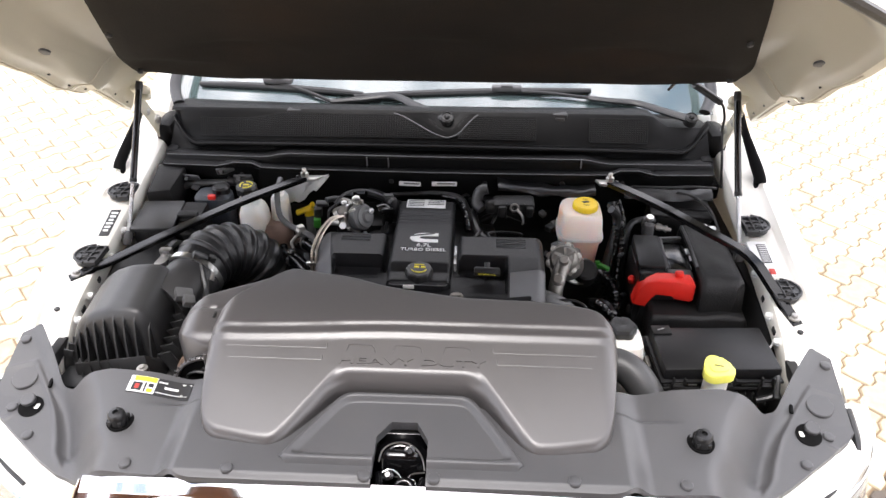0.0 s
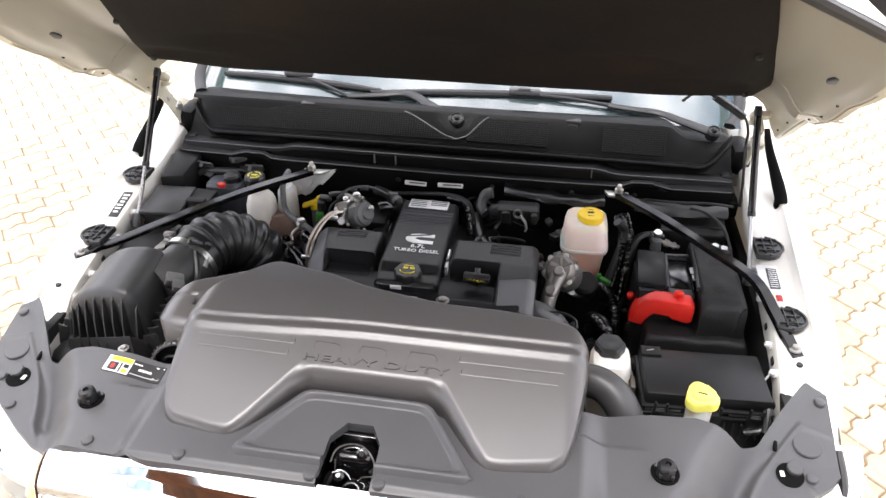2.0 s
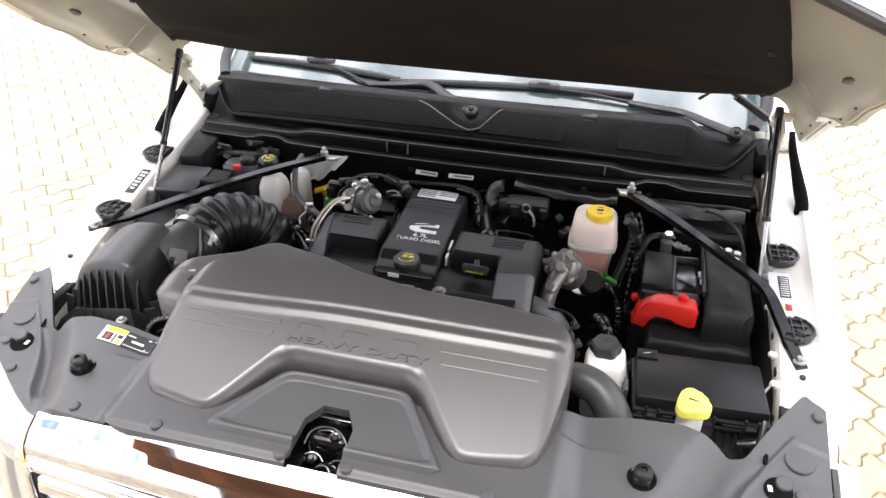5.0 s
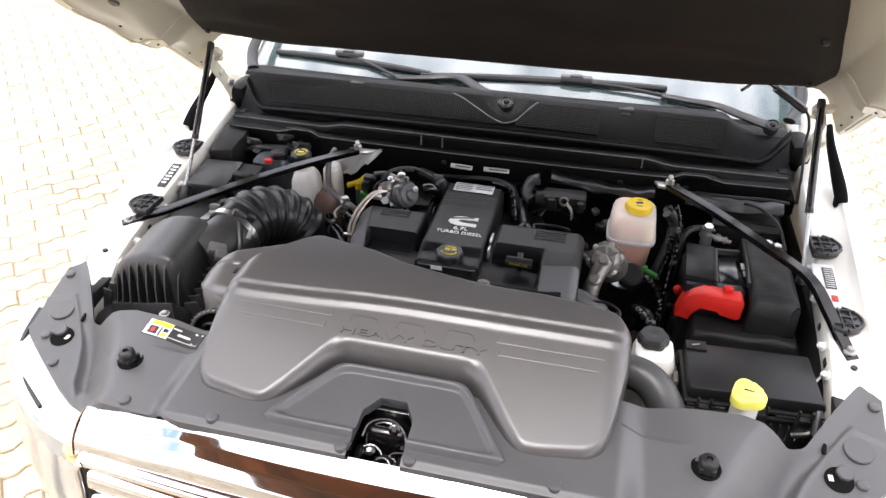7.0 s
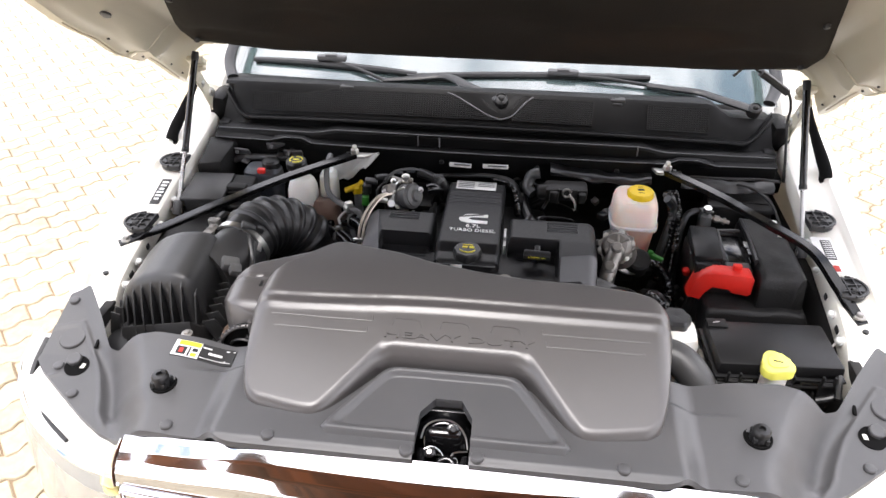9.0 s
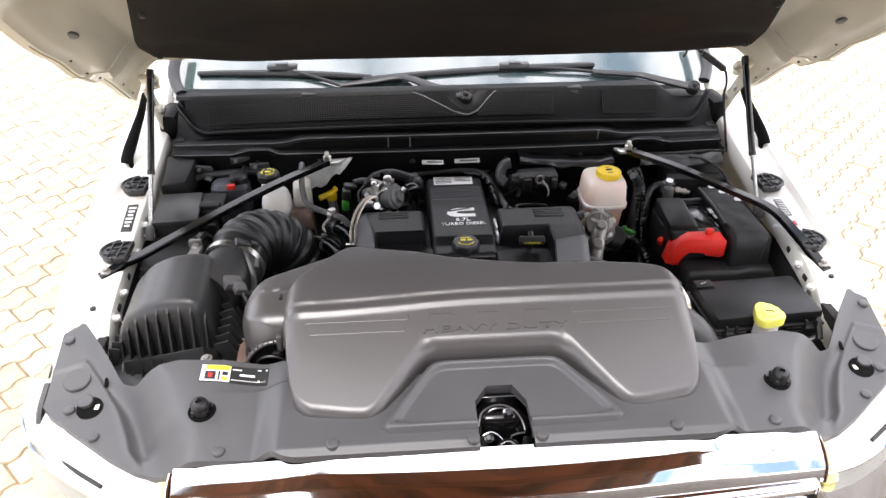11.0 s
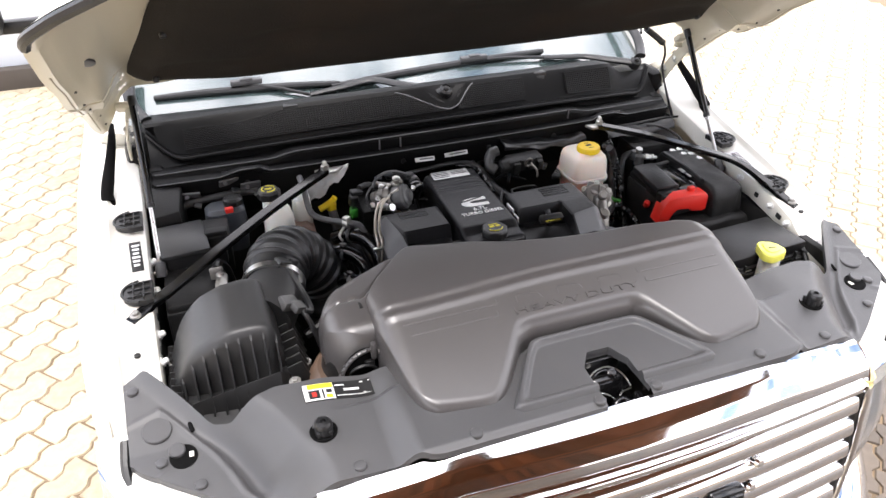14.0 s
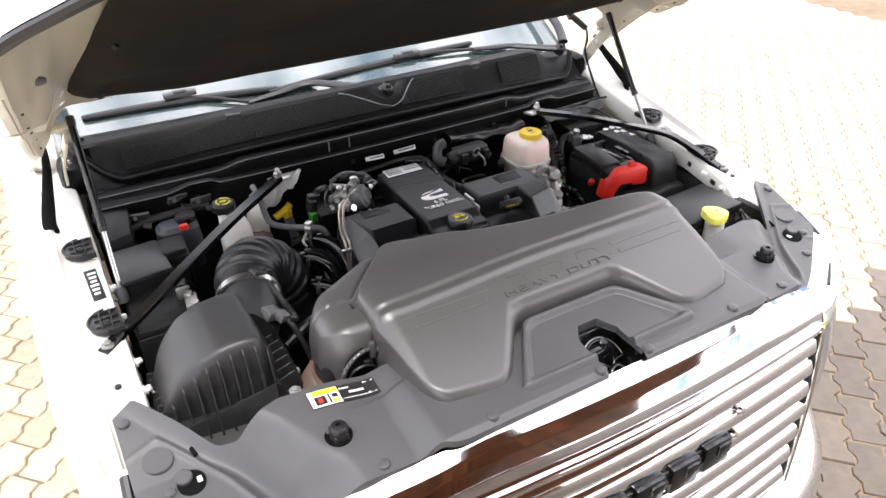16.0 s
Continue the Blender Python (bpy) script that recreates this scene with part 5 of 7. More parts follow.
for idx, mname, lab in ((8, "steel", "worm-drive steel clamp"),):
    d = (bp[idx + 2] - bp[idx - 2]).normalized()
    ring = lathe([(0.0575, -0.006), (0.0595, -0.006), (0.0595, 0.006), (0.0575, 0.006)], bp[idx], d, n=40)
    part("clamp", ring, M[mname], boot, lab)
    part("clamp_screw", tube([bp[idx] + Vector((0.046, -0.034, 0.012)), bp[idx] + Vector((0.046, -0.012, 0.026))], 0.006, n=8), M["steel"], boot)
sensor = thing("air_flow_sensor", "black plug-in air flow sensor with wiring", "sensor", (-0.452, 0.315, 1.195))
part("plug", join(box(-0.452, 0.300, 1.200, 0.034, 0.026, 0.020, 0.004, rot=(15, 25, 30)), box(-0.437, 0.285, 1.198, 0.022, 0.022, 0.016, 0.003, rot=(15, 25, 30)), box(-0.470, 0.318, 1.205, 0.02, 0.034, 0.012, 0.003, rot=(10, 25, 25))), M["clay"], sensor, "brownish grey plug")
part("cable", tube([(-0.428, 0.277, 1.194), (-0.415, 0.285, 1.185), (-0.418, 0.325, 1.19), (-0.432, 0.36, 1.215), (-0.440, 0.378, 1.226)], 0.006, n=8), M["rubber"], sensor)
part("connector", join(box(-0.444, 0.385, 1.228, 0.03, 0.022, 0.02, 0.004, rot=(0, 30, 20)), box(-0.425, 0.392, 1.218, 0.016, 0.014, 0.024, 0.003, rot=(0, 30, 20)), box(-0.463, 0.380, 1.226, 0.012, 0.03, 0.010, 0.002, rot=(0, 30, 40))), M["black"], sensor)
part("cable", tube([(-0.43, 0.28, 1.192), (-0.42, 0.262, 1.17), (-0.41, 0.25, 1.13), (-0.40, 0.25, 1.08)], 0.005, n=8), M["rubber"], sensor)

# ---- engine ----
engine = thing("diesel_engine", "dark cast diesel engine block under plastic covers", "engine", (0, 0.5, 0.72))
part("block", box(0.0, 0.53, 0.93, 0.30, 0.34, 0.42, 0.02), M["dark"], engine)
part("cylinder_head", box(0.0, 0.52, 1.12, 0.24, 0.32, 0.06, 0.01), M["dark"], engine)
part("front_cover", box(0.02, 0.34, 1.02, 0.34, 0.05, 0.24, 0.015), M["dark"], engine)

ecov = thing("engine_cover", "black three-piece engine cover with printed lettering", "engine cover", (0, 0.5, 1.15))


def mid_z(x, y):
    z = 1.206 + 0.02 * (y - 0.38)
    z -= 0.010 * smoothstep(0.425, 0.40, y)
    ax = abs(x + 0.010)
    hw = 0.064
    z -= arc_drop(hw - ax, 0.010, 0.010) + arc_drop(y - 0.366, 0.012, 0.012) + arc_drop(0.668 - y, 0.012, 0.010)
    for yy in (0.572, 0.584, 0.596, 0.608, 0.620):
        z += 0.0016 * smoothstep(0.004, 0.002, abs(y - yy)) * smoothstep(0.062, 0.052, ax)
    return z


part("valve_cover", sheet(stations(-0.074, 0.054, 44), lambda x: 0.366 + 0.010 * smoothstep(0.045, 0.064, abs(x + 0.01)), lambda x: 0.668 - 0.010 * smoothstep(0.045, 0.064, abs(x + 0.01)), mid_z, 110, 0.06, bias=0), M["engine_plastic"], ecov, "black centre cover", 45)


def side_cover(x0, x1, y0, y1, z, cut):
    def zf(x, y):
        return z - arc_drop(min(x - x0, x1 - x), 0.010, 0.010) - arc_drop(y - y0, 0.012, 0.012) - arc_drop(y1 - y, 0.010, 0.008) + cut(x, y)
    return sheet(stations(x0, x1, 56), lambda x: y0, lambda x: y1, zf, 44, 0.07, bias=0), zf


def left_edge(y):
    return -0.186 - 0.282 * (y - 0.439)


def left_cut(x, y):
    z = -0.030 * smoothstep(0.444, 0.438, y) * smoothstep(-0.190, -0.184, x)
    return z - 0.85 * max(0.0, left_edge(y) - x) - 0.5 * max(0.0, 0.44 - y) * smoothstep(-0.184, -0.190, x)


def right_cut(x, y):
    z = -0.036 * smoothstep(0.443, 0.437, y) * smoothstep(0.169, 0.163, x)
    fold = 0.388 + 0.22 * (x - 0.168)
    return z - (0.08 * max(0.0, 0.44 - y) + 0.85 * max(0.0, fold - y)) * smoothstep(0.163, 0.169, x) - 0.6 * max(0.0, x - 0.228)


lc, lzf = side_cover(-0.232, -0.086, 0.395, 0.530, 1.210, left_cut)
rc, rzf = side_cover(0.068, 0.243, 0.345, 0.522, 1.213, right_cut)
part("side_cover", lc, M["engine_plastic"], ecov, "black stepped side cover", 40)
part("side_cover", rc, M["engine_plastic"], ecov, "black stepped side cover with dipstick recess", 40)


def cheek(corners, zf):
    """A lighter panel following the cover below it, bounded by four corners in plan."""
    bm = bmesh.new()
    a, b, c, d = [Vector((*p, 0)) for p in corners]
    rws = []
    for i in range(15):
        l, r = a.lerp(d, i / 14), b.lerp(c, i / 14)
        rws.append([bm.verts.new((p.x, p.y, zf(p.x, p.y) + 0.0015)) for p in (l.lerp(r, k / 14) for k in range(15))])
    for p, q in zip(rws, rws[1:]):
        for k in range(14):
            bm.faces.new((p[k], p[k + 1], q[k + 1], q[k]))
    bmesh.ops.recalc_face_normals(bm, faces=bm.faces)
    bmesh.ops.solidify(bm, geom=bm.faces[:], thickness=0.004)
    return bm


part("grey_cheek", cheek([(-0.230, 0.398), (-0.187, 0.398), (-0.2075, 0.516), (-0.230, 0.516)], lzf), M["engine_grey"], ecov, "lighter grey sloping corner")
part("grey_cheek", cheek([(0.171, 0.347), (0.241, 0.347), (0.241, 0.405), (0.171, 0.390)], rzf), M["engine_grey"], ecov, "lighter grey sloping corner")
part("lower_plate", slab([(-0.20, 0.345), (0.21, 0.335), (0.225, 0.40), (0.07, 0.42), (-0.09, 0.42), (-0.20, 0.42)], 1.12, lambda x, y: 1.176 + 0.05 * (y - 0.34), 0.006), M["engine_plastic"], ecov)
# slots by colour: black strips for their shade, grey strips for edge highlights
for k, (cx, yy) in enumerate(((-0.150, 0.515), (-0.150, 0.506), (-0.150, 0.497), (0.175, 0.505), (0.175, 0.496), (0.175, 0.487), (0.175, 0.478))):
    z = lzf(cx, yy) if cx < 0 else rzf(cx, yy)
    part("slot", box(cx, yy, z + 0.0006, 0.062, 0.0036, 0.003, 0.0012), M["ink"], ecov)
    part("slot_highlight", box(cx, yy - 0.0032, z + 0.0006, 0.062, 0.0012, 0.002, 0.0005), M["engine_grey"], ecov)

EMB = (-0.006, 0.512)
c_shape = [(0.030, 0.018), (-0.008, 0.018), (-0.022, 0.013), (-0.031, 0.004), (-0.033, -0.005), (-0.027, -0.014), (-0.014, -0.019), (0.030, -0.019), (0.030, -0.008), (0.0, -0.008), (-0.010, -0.005), (-0.012, 0.000), (-0.008, 0.004), (0.002, 0.006), (0.030, 0.006)]
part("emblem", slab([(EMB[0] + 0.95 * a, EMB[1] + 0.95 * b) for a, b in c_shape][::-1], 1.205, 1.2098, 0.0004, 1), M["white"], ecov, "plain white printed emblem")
part("emblem_band", box(EMB[0] - 0.004, EMB[1] + 0.010, 1.2102, 0.050, 0.004, 0.001, 0.0003, rot=(0, 0, 13)), M["ink"], ecov)
part("lettering", letters("6.7L", 0.0165, (-0.006, 0.482, 1.2092), (1, 0, 0), 0.0006, 0.030), M["white"], ecov, "white printed engine size")
part("lettering", letters("TURBO DIESEL", 0.0145, (-0.006, 0.4655, 1.2090), (1, 0, 0), 0.0006, 0.094), M["white"], ecov, "white printed lettering")
host_data_label = part("data_label", box(-0.012, 0.648, 1.2125, 0.088, 0.034, 0.0012, 0.0004, rot=(1, 0, -1)), M["silver"], ecov, "silver data label")
for i in range(7):
    part("text_bar", box(-0.034 + 0.044 * (i % 2), 0.660 - 0.0075 * (i // 2), 1.2132, 0.036, 0.0028, 0.0008, 0.0002, rot=(1, 0, -1)), M["ink"] if i % 3 else M["panel"], host_data_label)
part("small_label", box(-0.028, 0.3655, 1.187, 0.022, 0.002, 0.009, 0.0004), M["white"], ecov, "small white sticker")
host_filler_cap = part("filler_cap", lathe([(0.026, -0.01), (0.027, 0.004), (0.0265, 0.010), (0.024, 0.013), (0.010, 0.0135), (0.0005, 0.0135)], (-0.009, 0.395, 1.198), n=48, lobes=8, lobe=0.035), M["black"], ecov, "black scalloped oil filler cap")
part("cap_print", join(*[tube([(-0.009 + 0.016 * math.cos(a), 0.395 + 0.014 * math.sin(a), 1.2118) for a in np.linspace(3.5, 5.9, 10)], 0.0011, n=6, per=1)], box(-0.014, 0.399, 1.2118, 0.010, 0.006, 0.001, 0.0003), box(-0.001, 0.399, 1.2118, 0.010, 0.006, 0.001, 0.0003), box(-0.009, 0.407, 1.2118, 0.02, 0.0025, 0.001, 0.0003)), M["yellow_ink"], host_filler_cap, "yellow printed oil symbol")
part("stripe", join(box(-0.008, 0.353, 1.1772, 0.052, 0.0020, 0.0015, 0.0005), box(0.016, 0.348, 1.1772, 0.034, 0.0020, 0.0015, 0.0005)), M["silver"], ecov)
part("bolt", bolt((0.067, 0.351, 1.177), 0.009, 0.005), M["alu"], ecov)
part("front_edge", tube([(-0.066, 0.372, 1.190), (-0.060, 0.3672, 1.1905), (-0.01, 0.3668, 1.1910), (0.040, 0.3672, 1.1905), (0.046, 0.372, 1.190)], 0.0012, n=6), M["engine_grey"], ecov, "thin lighter grey front edge")
part("side_slot", join(box(0.061, 0.47, 1.200, 0.005, 0.035, 0.012, 0.001), box(0.061, 0.44, 1.190, 0.005, 0.02, 0.02, 0.001)), M["silver"], ecov)

dip = thing("oil_dipstick", "black T-handled oil dipstick with yellow print", "dipstick", (0.118, 0.412, 1.19))
part("handle", box(0.126, 0.405, 1.2, 0.052, 0.016, 0.014, 0.003, rot=(20, 0, -3)), M["black"], dip)
part("stem", tube([(0.126, 0.424, 1.209), (0.126, 0.416, 1.20), (0.126, 0.410, 1.17)], 0.0055, n=10), M["black"], dip)
part("lettering", letters("ENGINE OIL", 0.0085, (0.126, 0.3965, 1.2012), (62, 0, -3), 0.0005, 0.034), M["yellow_ink"], dip, "yellow printed lettering")

# ---- coolant bottle ----
bottle = thing("coolant_bottle", "milky plastic coolant bottle with pinkish coolant and yellow cap", "bottle", (0.336, 0.622, 1.0))


def rounded_loft(levels, cx, cy, n=40, power=4.0):
    bm = bmesh.new()
    rws = []
    for z, w, d in levels:
        ring = []
        for i in range(n):
            a = 2 * math.pi * i / n
            ca, sa = math.cos(a), math.sin(a)
            x = math.copysign(abs(ca) ** (2 / power), ca) * w / 2
            y = math.copysign(abs(sa) ** (2 / power), sa) * d / 2
            ring.append(bm.verts.new((cx + x, cy + y, z)))
        rws.append(ring)
    for a, b in zip(rws, rws[1:]):
        for i in range(n):
            j = (i + 1) % n
            bm.faces.new((a[i], a[j], b[j], b[i]))
    bm.faces.new(rws[0][::-1])
    bm.faces.new(rws[-1])
    return bm


part("lower_half", rounded_loft([(1.070, 0.05, 0.05), (1.074, 0.070, 0.074), (1.084, 0.080, 0.088), (1.140, 0.090, 0.097), (1.152, 0.094, 0.100), (1.154, 0.103, 0.109), (1.159, 0.104, 0.110)], 0.336, 0.640), M["coolant"], bottle, "lower half tinted by coolant")
part("upper_half", rounded_loft([(1.1592, 0.104, 0.110), (1.164, 0.103, 0.109), (1.166, 0.097, 0.104), (1.186, 0.095, 0.102), (1.204, 0.092, 0.099), (1.213, 0.087, 0.093), (1.219, 0.076, 0.082), (1.222, 0.05, 0.05)], 0.336, 0.640, 48, 4.4), M["bottle"], bottle, "milky upper half")
part("neck", lathe([(0.024, 1.212), (0.024, 1.222)], (0.343, 0.634, 0), n=24), M["bottle"], bottle)
host_cap = part("cap", lathe([(0.0275, 1.2190), (0.0282, 1.2210), (0.0282, 1.2300), (0.026, 1.2335), (0.010, 1.2340), (0.0005, 1.2340)], (0.343, 0.634, 0), n=60, lobes=20, lobe=0.012), M["yellow"], bottle, "yellow screw cap")
part("cap_print", join(box(0.343, 0.636, 1.2345, 0.014, 0.007, 0.001, 0.0003, rot=(0, 0, 10)), box(0.343, 0.622, 1.2344, 0.012, 0.0016, 0.0008, 0.0002), box(0.343, 0.648, 1.2344, 0.010, 0.0016, 0.0008, 0.0002)), M["ink"], host_cap)
part("bracket", box(0.336, 0.69, 1.03, 0.06, 0.02, 0.14, 0.004), M["black"], bottle)

# throttle body casting
thr = thing("throttle_body", "cast aluminium throttle body with scalloped flange", "throttle body", (0.285, 0.47, 1.1))
part("flange", lathe([(0.036, -0.006), (0.037, 0.0), (0.036, 0.006)], (0.288, 0.492, 1.175), (-0.25, -0.55, 0.6), n=64, lobes=11, lobe=0.07), M["alu"], thr)
part("housing", lathe([(0.034, -0.05), (0.033, 0.0), (0.028, 0.012), (0.024, 0.018), (0.012, 0.02), (0.0005, 0.02)], (0.288, 0.490, 1.176), (-0.25, -0.55, 0.6), n=32), M["alu"], thr)
part("pipe", tube([(0.287, 0.475, 1.182), (0.275, 0.445, 1.168), (0.268, 0.425, 1.150), (0.265, 0.415, 1.11)], 0.016, n=16), M["alu"], thr)
part("boss", join(lathe([(0.011, 0), (0.011, 0.02), (0.008, 0.024)], (0.285, 0.468, 1.185), (-0.1, -0.6, 0.7), n=16), lathe([(0.013, 0), (0.013, 0.016), (0.009, 0.02)], (0.272, 0.432, 1.160), (-0.1, -0.5, 0.8), n=16)), M["alu"], thr)
FA = Vector((-0.25, -0.55, 0.6)).normalized()
FU = FA.cross(Vector((0, 0, 1))).normalized()
FV = FA.cross(FU)
for k in range(6):
    a = 0.5 + k * math.pi / 3
    part("flange_bolt", bolt(Vector((0.288, 0.492, 1.175)) + FA * 0.006 + (FU * math.cos(a) + FV * math.sin(a)) * 0.032, 0.0042, 0.004, FA), M["zinc"], thr)
part("cover_rib", join(*[box(0.288 + 0.0 * k, 0.480, 1.190, 0.050, 0.0035, 0.008, 0.001, rot=(-42, 24 + 60 * k, 0)) for k in range(3)]), M["alu"], thr)
part("elbow", tube([(0.235, 0.405, 1.135), (0.255, 0.395, 1.135), (0.285, 0.39, 1.12), (0.31, 0.40, 1.07)], 0.022, n=16), M["clay"], thr)
part("fitting", join(tube([(0.205, 0.392, 1.142), (0.238, 0.390, 1.146)], 0.0095, n=12), tube([(0.236, 0.390, 1.146), (0.262, 0.386, 1.148)], 0.006, n=10), lathe([(0.012, 0), (0.012, 0.012)], (0.218, 0.391, 1.150), (0, -0.2, 1), n=12)), M["alu"], thr)
part("wire", tube([(0.262, 0.386, 1.148), (0.30, 0.385, 1.150), (0.325, 0.375, 1.14), (0.318, 0.36, 1.12), (0.295, 0.35, 1.11)], 0.0028, n=8), M["rubber"], thr, "thin black wire")
part("band", lathe([(0.036, -0.003), (0.037, 0), (0.036, 0.003)], (0.335, 0.56, 1.10), (-0.2, -0.3, 0.9), n=28), M["steel"], thr)
part("motor", lathe([(0.025, -0.02), (0.025, 0.02), (0.02, 0.024)], (0.345, 0.545, 1.105), (0, -0.5, 0.8), n=24), M["dark"], thr)

# thick charge-air hose behind the cover
hose = thing("charge_hose", "thick grey rubber charge-air hose curving behind the cover", "hose", (0.40, 0.20, 1.05))
part("tube", tube([(0.30, 0.235, 1.10), (0.345, 0.232, 1.125), (0.385, 0.215, 1.125), (0.415, 0.185, 1.10), (0.43, 0.165, 1.05), (0.435, 0.155, 0.96)], 0.030, n=22), M["hose"], hose)
ps = thing("steering_fluid_bottle", "white fluid bottle with black star-shaped cap", "bottle", (0.388, 0.318, 1.0))
part("body", rounded_loft([(1.0, 0.07, 0.07), (1.05, 0.075, 0.08), (1.11, 0.075, 0.08), (1.125, 0.066, 0.07), (1.130, 0.045, 0.045)], 0.392, 0.305), M["bottle_white"], ps)
host_cap = part("cap", lathe([(0.0255, 1.126), (0.027, 1.130), (0.027, 1.142), (0.023, 1.147), (0.010, 1.148), (0.0005, 1.146)], (0.388, 0.318, 0), n=48, lobes=6, lobe=0.06), M["black"], ps, "black six-lobed cap")

# ---- battery side ----
def battery(name_label, cx, cy, ztop, sx, sy, sz):
    b = thing("car_battery", name_label, "battery", (cx, cy, ztop - sz), "batteries")
    part("case", box(cx, cy, ztop - sz / 2 - 0.012, sx, sy, sz, 0.006), M["black"], b)
    part("lid", box(cx, cy, ztop - 0.006, sx - 0.006, sy - 0.006, 0.018, 0.005), M["matte"], b)
    return b


bat = battery("black lead-acid battery with red terminal boot", 0.500, 0.525, 1.163, 0.112, 0.152, 0.19)
part("top_cover", join(box(0.471, 0.530, 1.172, 0.056, 0.112, 0.020, 0.004, rot=(3, 0, -2)), box(0.468, 0.468, 1.135, 0.05, 0.022, 0.07, 0.004), box(0.452, 0.50, 1.160, 0.014, 0.05, 0.03, 0.004)), M["engine_plastic"], bat, "black clip-on cover")
part("top_panel", box(0.530, 0.525, 1.168, 0.046, 0.10, 0.006, 0.002, rot=(0, 0, -1)), M["gloss"], bat, "shiny black top panel")
part("edge_strip", join(box(0.5025, 0.530, 1.176, 0.005, 0.112, 0.003, 0.001, rot=(3, 0, -2)), box(0.527, 0.588, 1.175, 0.048, 0.012, 0.006, 0.002, rot=(-20, 0, 6)), box(0.524, 0.466, 1.166, 0.046, 0.020, 0.004, 0.001, rot=(15, 0, 0))), M["panel"], bat, "light grey edge strip")
part("edge_label", join(box(0.5535, 0.535, 1.176, 0.010, 0.022, 0.002, 0.0006), box(0.5535, 0.51, 1.176, 0.006, 0.018, 0.002, 0.0006)), M["silver"], bat)
boot_side = [(0.432, 1.104), (0.458, 1.100), (0.463, 1.126), (0.474, 1.139), (0.506, 1.139), (0.511, 1.128), (0.540, 1.126), (0.547, 1.132), (0.547, 1.166), (0.541, 1.173), (0.515, 1.170), (0.474, 1.170), (0.453, 1.163), (0.441, 1.144)]
rb = bmesh.new()
va = [rb.verts.new((x, 0.430 - 0.17 * (x - 0.49), z)) for x, z in boot_side]
vb = [rb.verts.new((x, 0.464 - 0.17 * (x - 0.49), z)) for x, z in boot_side]
fa = rb.faces.new(va)
fb = rb.faces.new(vb[::-1])
for i in range(len(boot_side)):
    j = (i + 1) % len(boot_side)
    rb.faces.new((va[i], vb[i], vb[j], va[j]))
bmesh.ops.bevel(rb, geom=list(fa.edges) + list(fb.edges), offset=0.0032, segments=2, profile=0.5, affect="EDGES")
bmesh.ops.recalc_face_normals(rb, faces=rb.faces)
part("terminal_boot", join(rb, box(0.519, 0.452, 1.174, 0.018, 0.012, 0.014, 0.004), box(0.446, 0.455, 1.106, 0.026, 0.026, 0.014, 0.005)), M["red"], bat, "bright red terminal boot", 40)
part("boot_stem", tube([(0.446, 0.453, 1.10), (0.444, 0.46, 1.05), (0.44, 0.47, 0.98)], 0.010, n=10), M["rubber"], bat)
part("red_cap", join(lathe([(0.008, 0), (0.008, 0.014), (0.005, 0.018)], (0.438, 0.500, 1.120), (-0.3, -0.5, 0.8), n=12)), M["red"], bat)
part("terminal_clamp", join(lathe([(0.012, 0), (0.011, 0.024), (0.006, 0.028)], (0.487, 0.622, 1.165), n=16), box(0.484, 0.640, 1.182, 0.016, 0.018, 0.026, 0.003, rot=(0, 0, 20)), box(0.492, 0.632, 1.194, 0.022, 0.010, 0.006, 0.002, rot=(0, 12, 20))), M["clay"], bat, "grey terminal clamp")
part("clamp_bolt", join(tube([(0.496, 0.628, 1.182), (0.536, 0.620, 1.176)], 0.0045, n=8), lathe([(0.0085, 0), (0.0085, 0.010), (0.006, 0.011), (0.006, 0.018), (0.008, 0.019), (0.008, 0.024)], (0.504, 0.626, 1.181), (1, -0.2, -0.15), n=8), lathe([(0.009, 0), (0.009, 0.008)], (0.488, 0.630, 1.197), (0, -0.2, 1), n=6)), M["steel"], bat, "bright clamp bolt")
part("cable", tube([(0.478, 0.648, 1.185), (0.450, 0.640, 1.175), (0.435, 0.61, 1.12), (0.43, 0.57, 1.04)], 0.008, n=8), M["rubber"], bat)
jacket = thing("battery_jacket", "worn black insulating jacket wrapped round the battery", "battery jacket", (0.59, 0.42, 0.98))


def jacket_z(x, y):
    z = 1.182 - arc_drop(x - 0.558, 0.010, 0.010) - arc_drop(0.648 - x, 0.02, 0.02) - arc_drop(y - 0.410, 0.035, 0.030) - arc_drop(0.645 - y, 0.02, 0.015)
    return z + 0.003 * noise.noise(Vector((x * 30, y * 22, 1.7)))


part("jacket", sheet(stations(0.558, 0.648, 30), lambda x: 0.410 + 0.02 * smoothstep(0.62, 0.648, x), lambda x: 0.645, jacket_z, 44, 0.16, bias=0), M["matte"], jacket, "", 50)


def skirt_z(x, y):
    z = 1.112 - arc_drop(x - 0.462, 0.008, 0.008) - arc_drop(0.655 - x, 0.010, 0.012) - arc_drop(y - 0.388, 0.014, 0.016)
    return z + 0.004 * noise.noise(Vector((x * 24, y * 30, 4.7)))


part("front_skirt", sheet(stations(0.462, 0.655, 40), lambda x: 0.388 + 0.012 * (x - 0.46), lambda x: 0.452, skirt_z, 16, 0.14, bias=0), M["matte"], jacket, "", 50)
part("corner_flap", box(0.632, 0.425, 1.135, 0.028, 0.02, 0.07, 0.006, rot=(-10, 0, 10)), M["matte"], jacket)
part("strap", tube([(0.555, 0.46, 1.184), (0.556, 0.54, 1.187), (0.557, 0.62, 1.184)], 0.004, n=8, flat=1.6), M["rubber"], jacket)
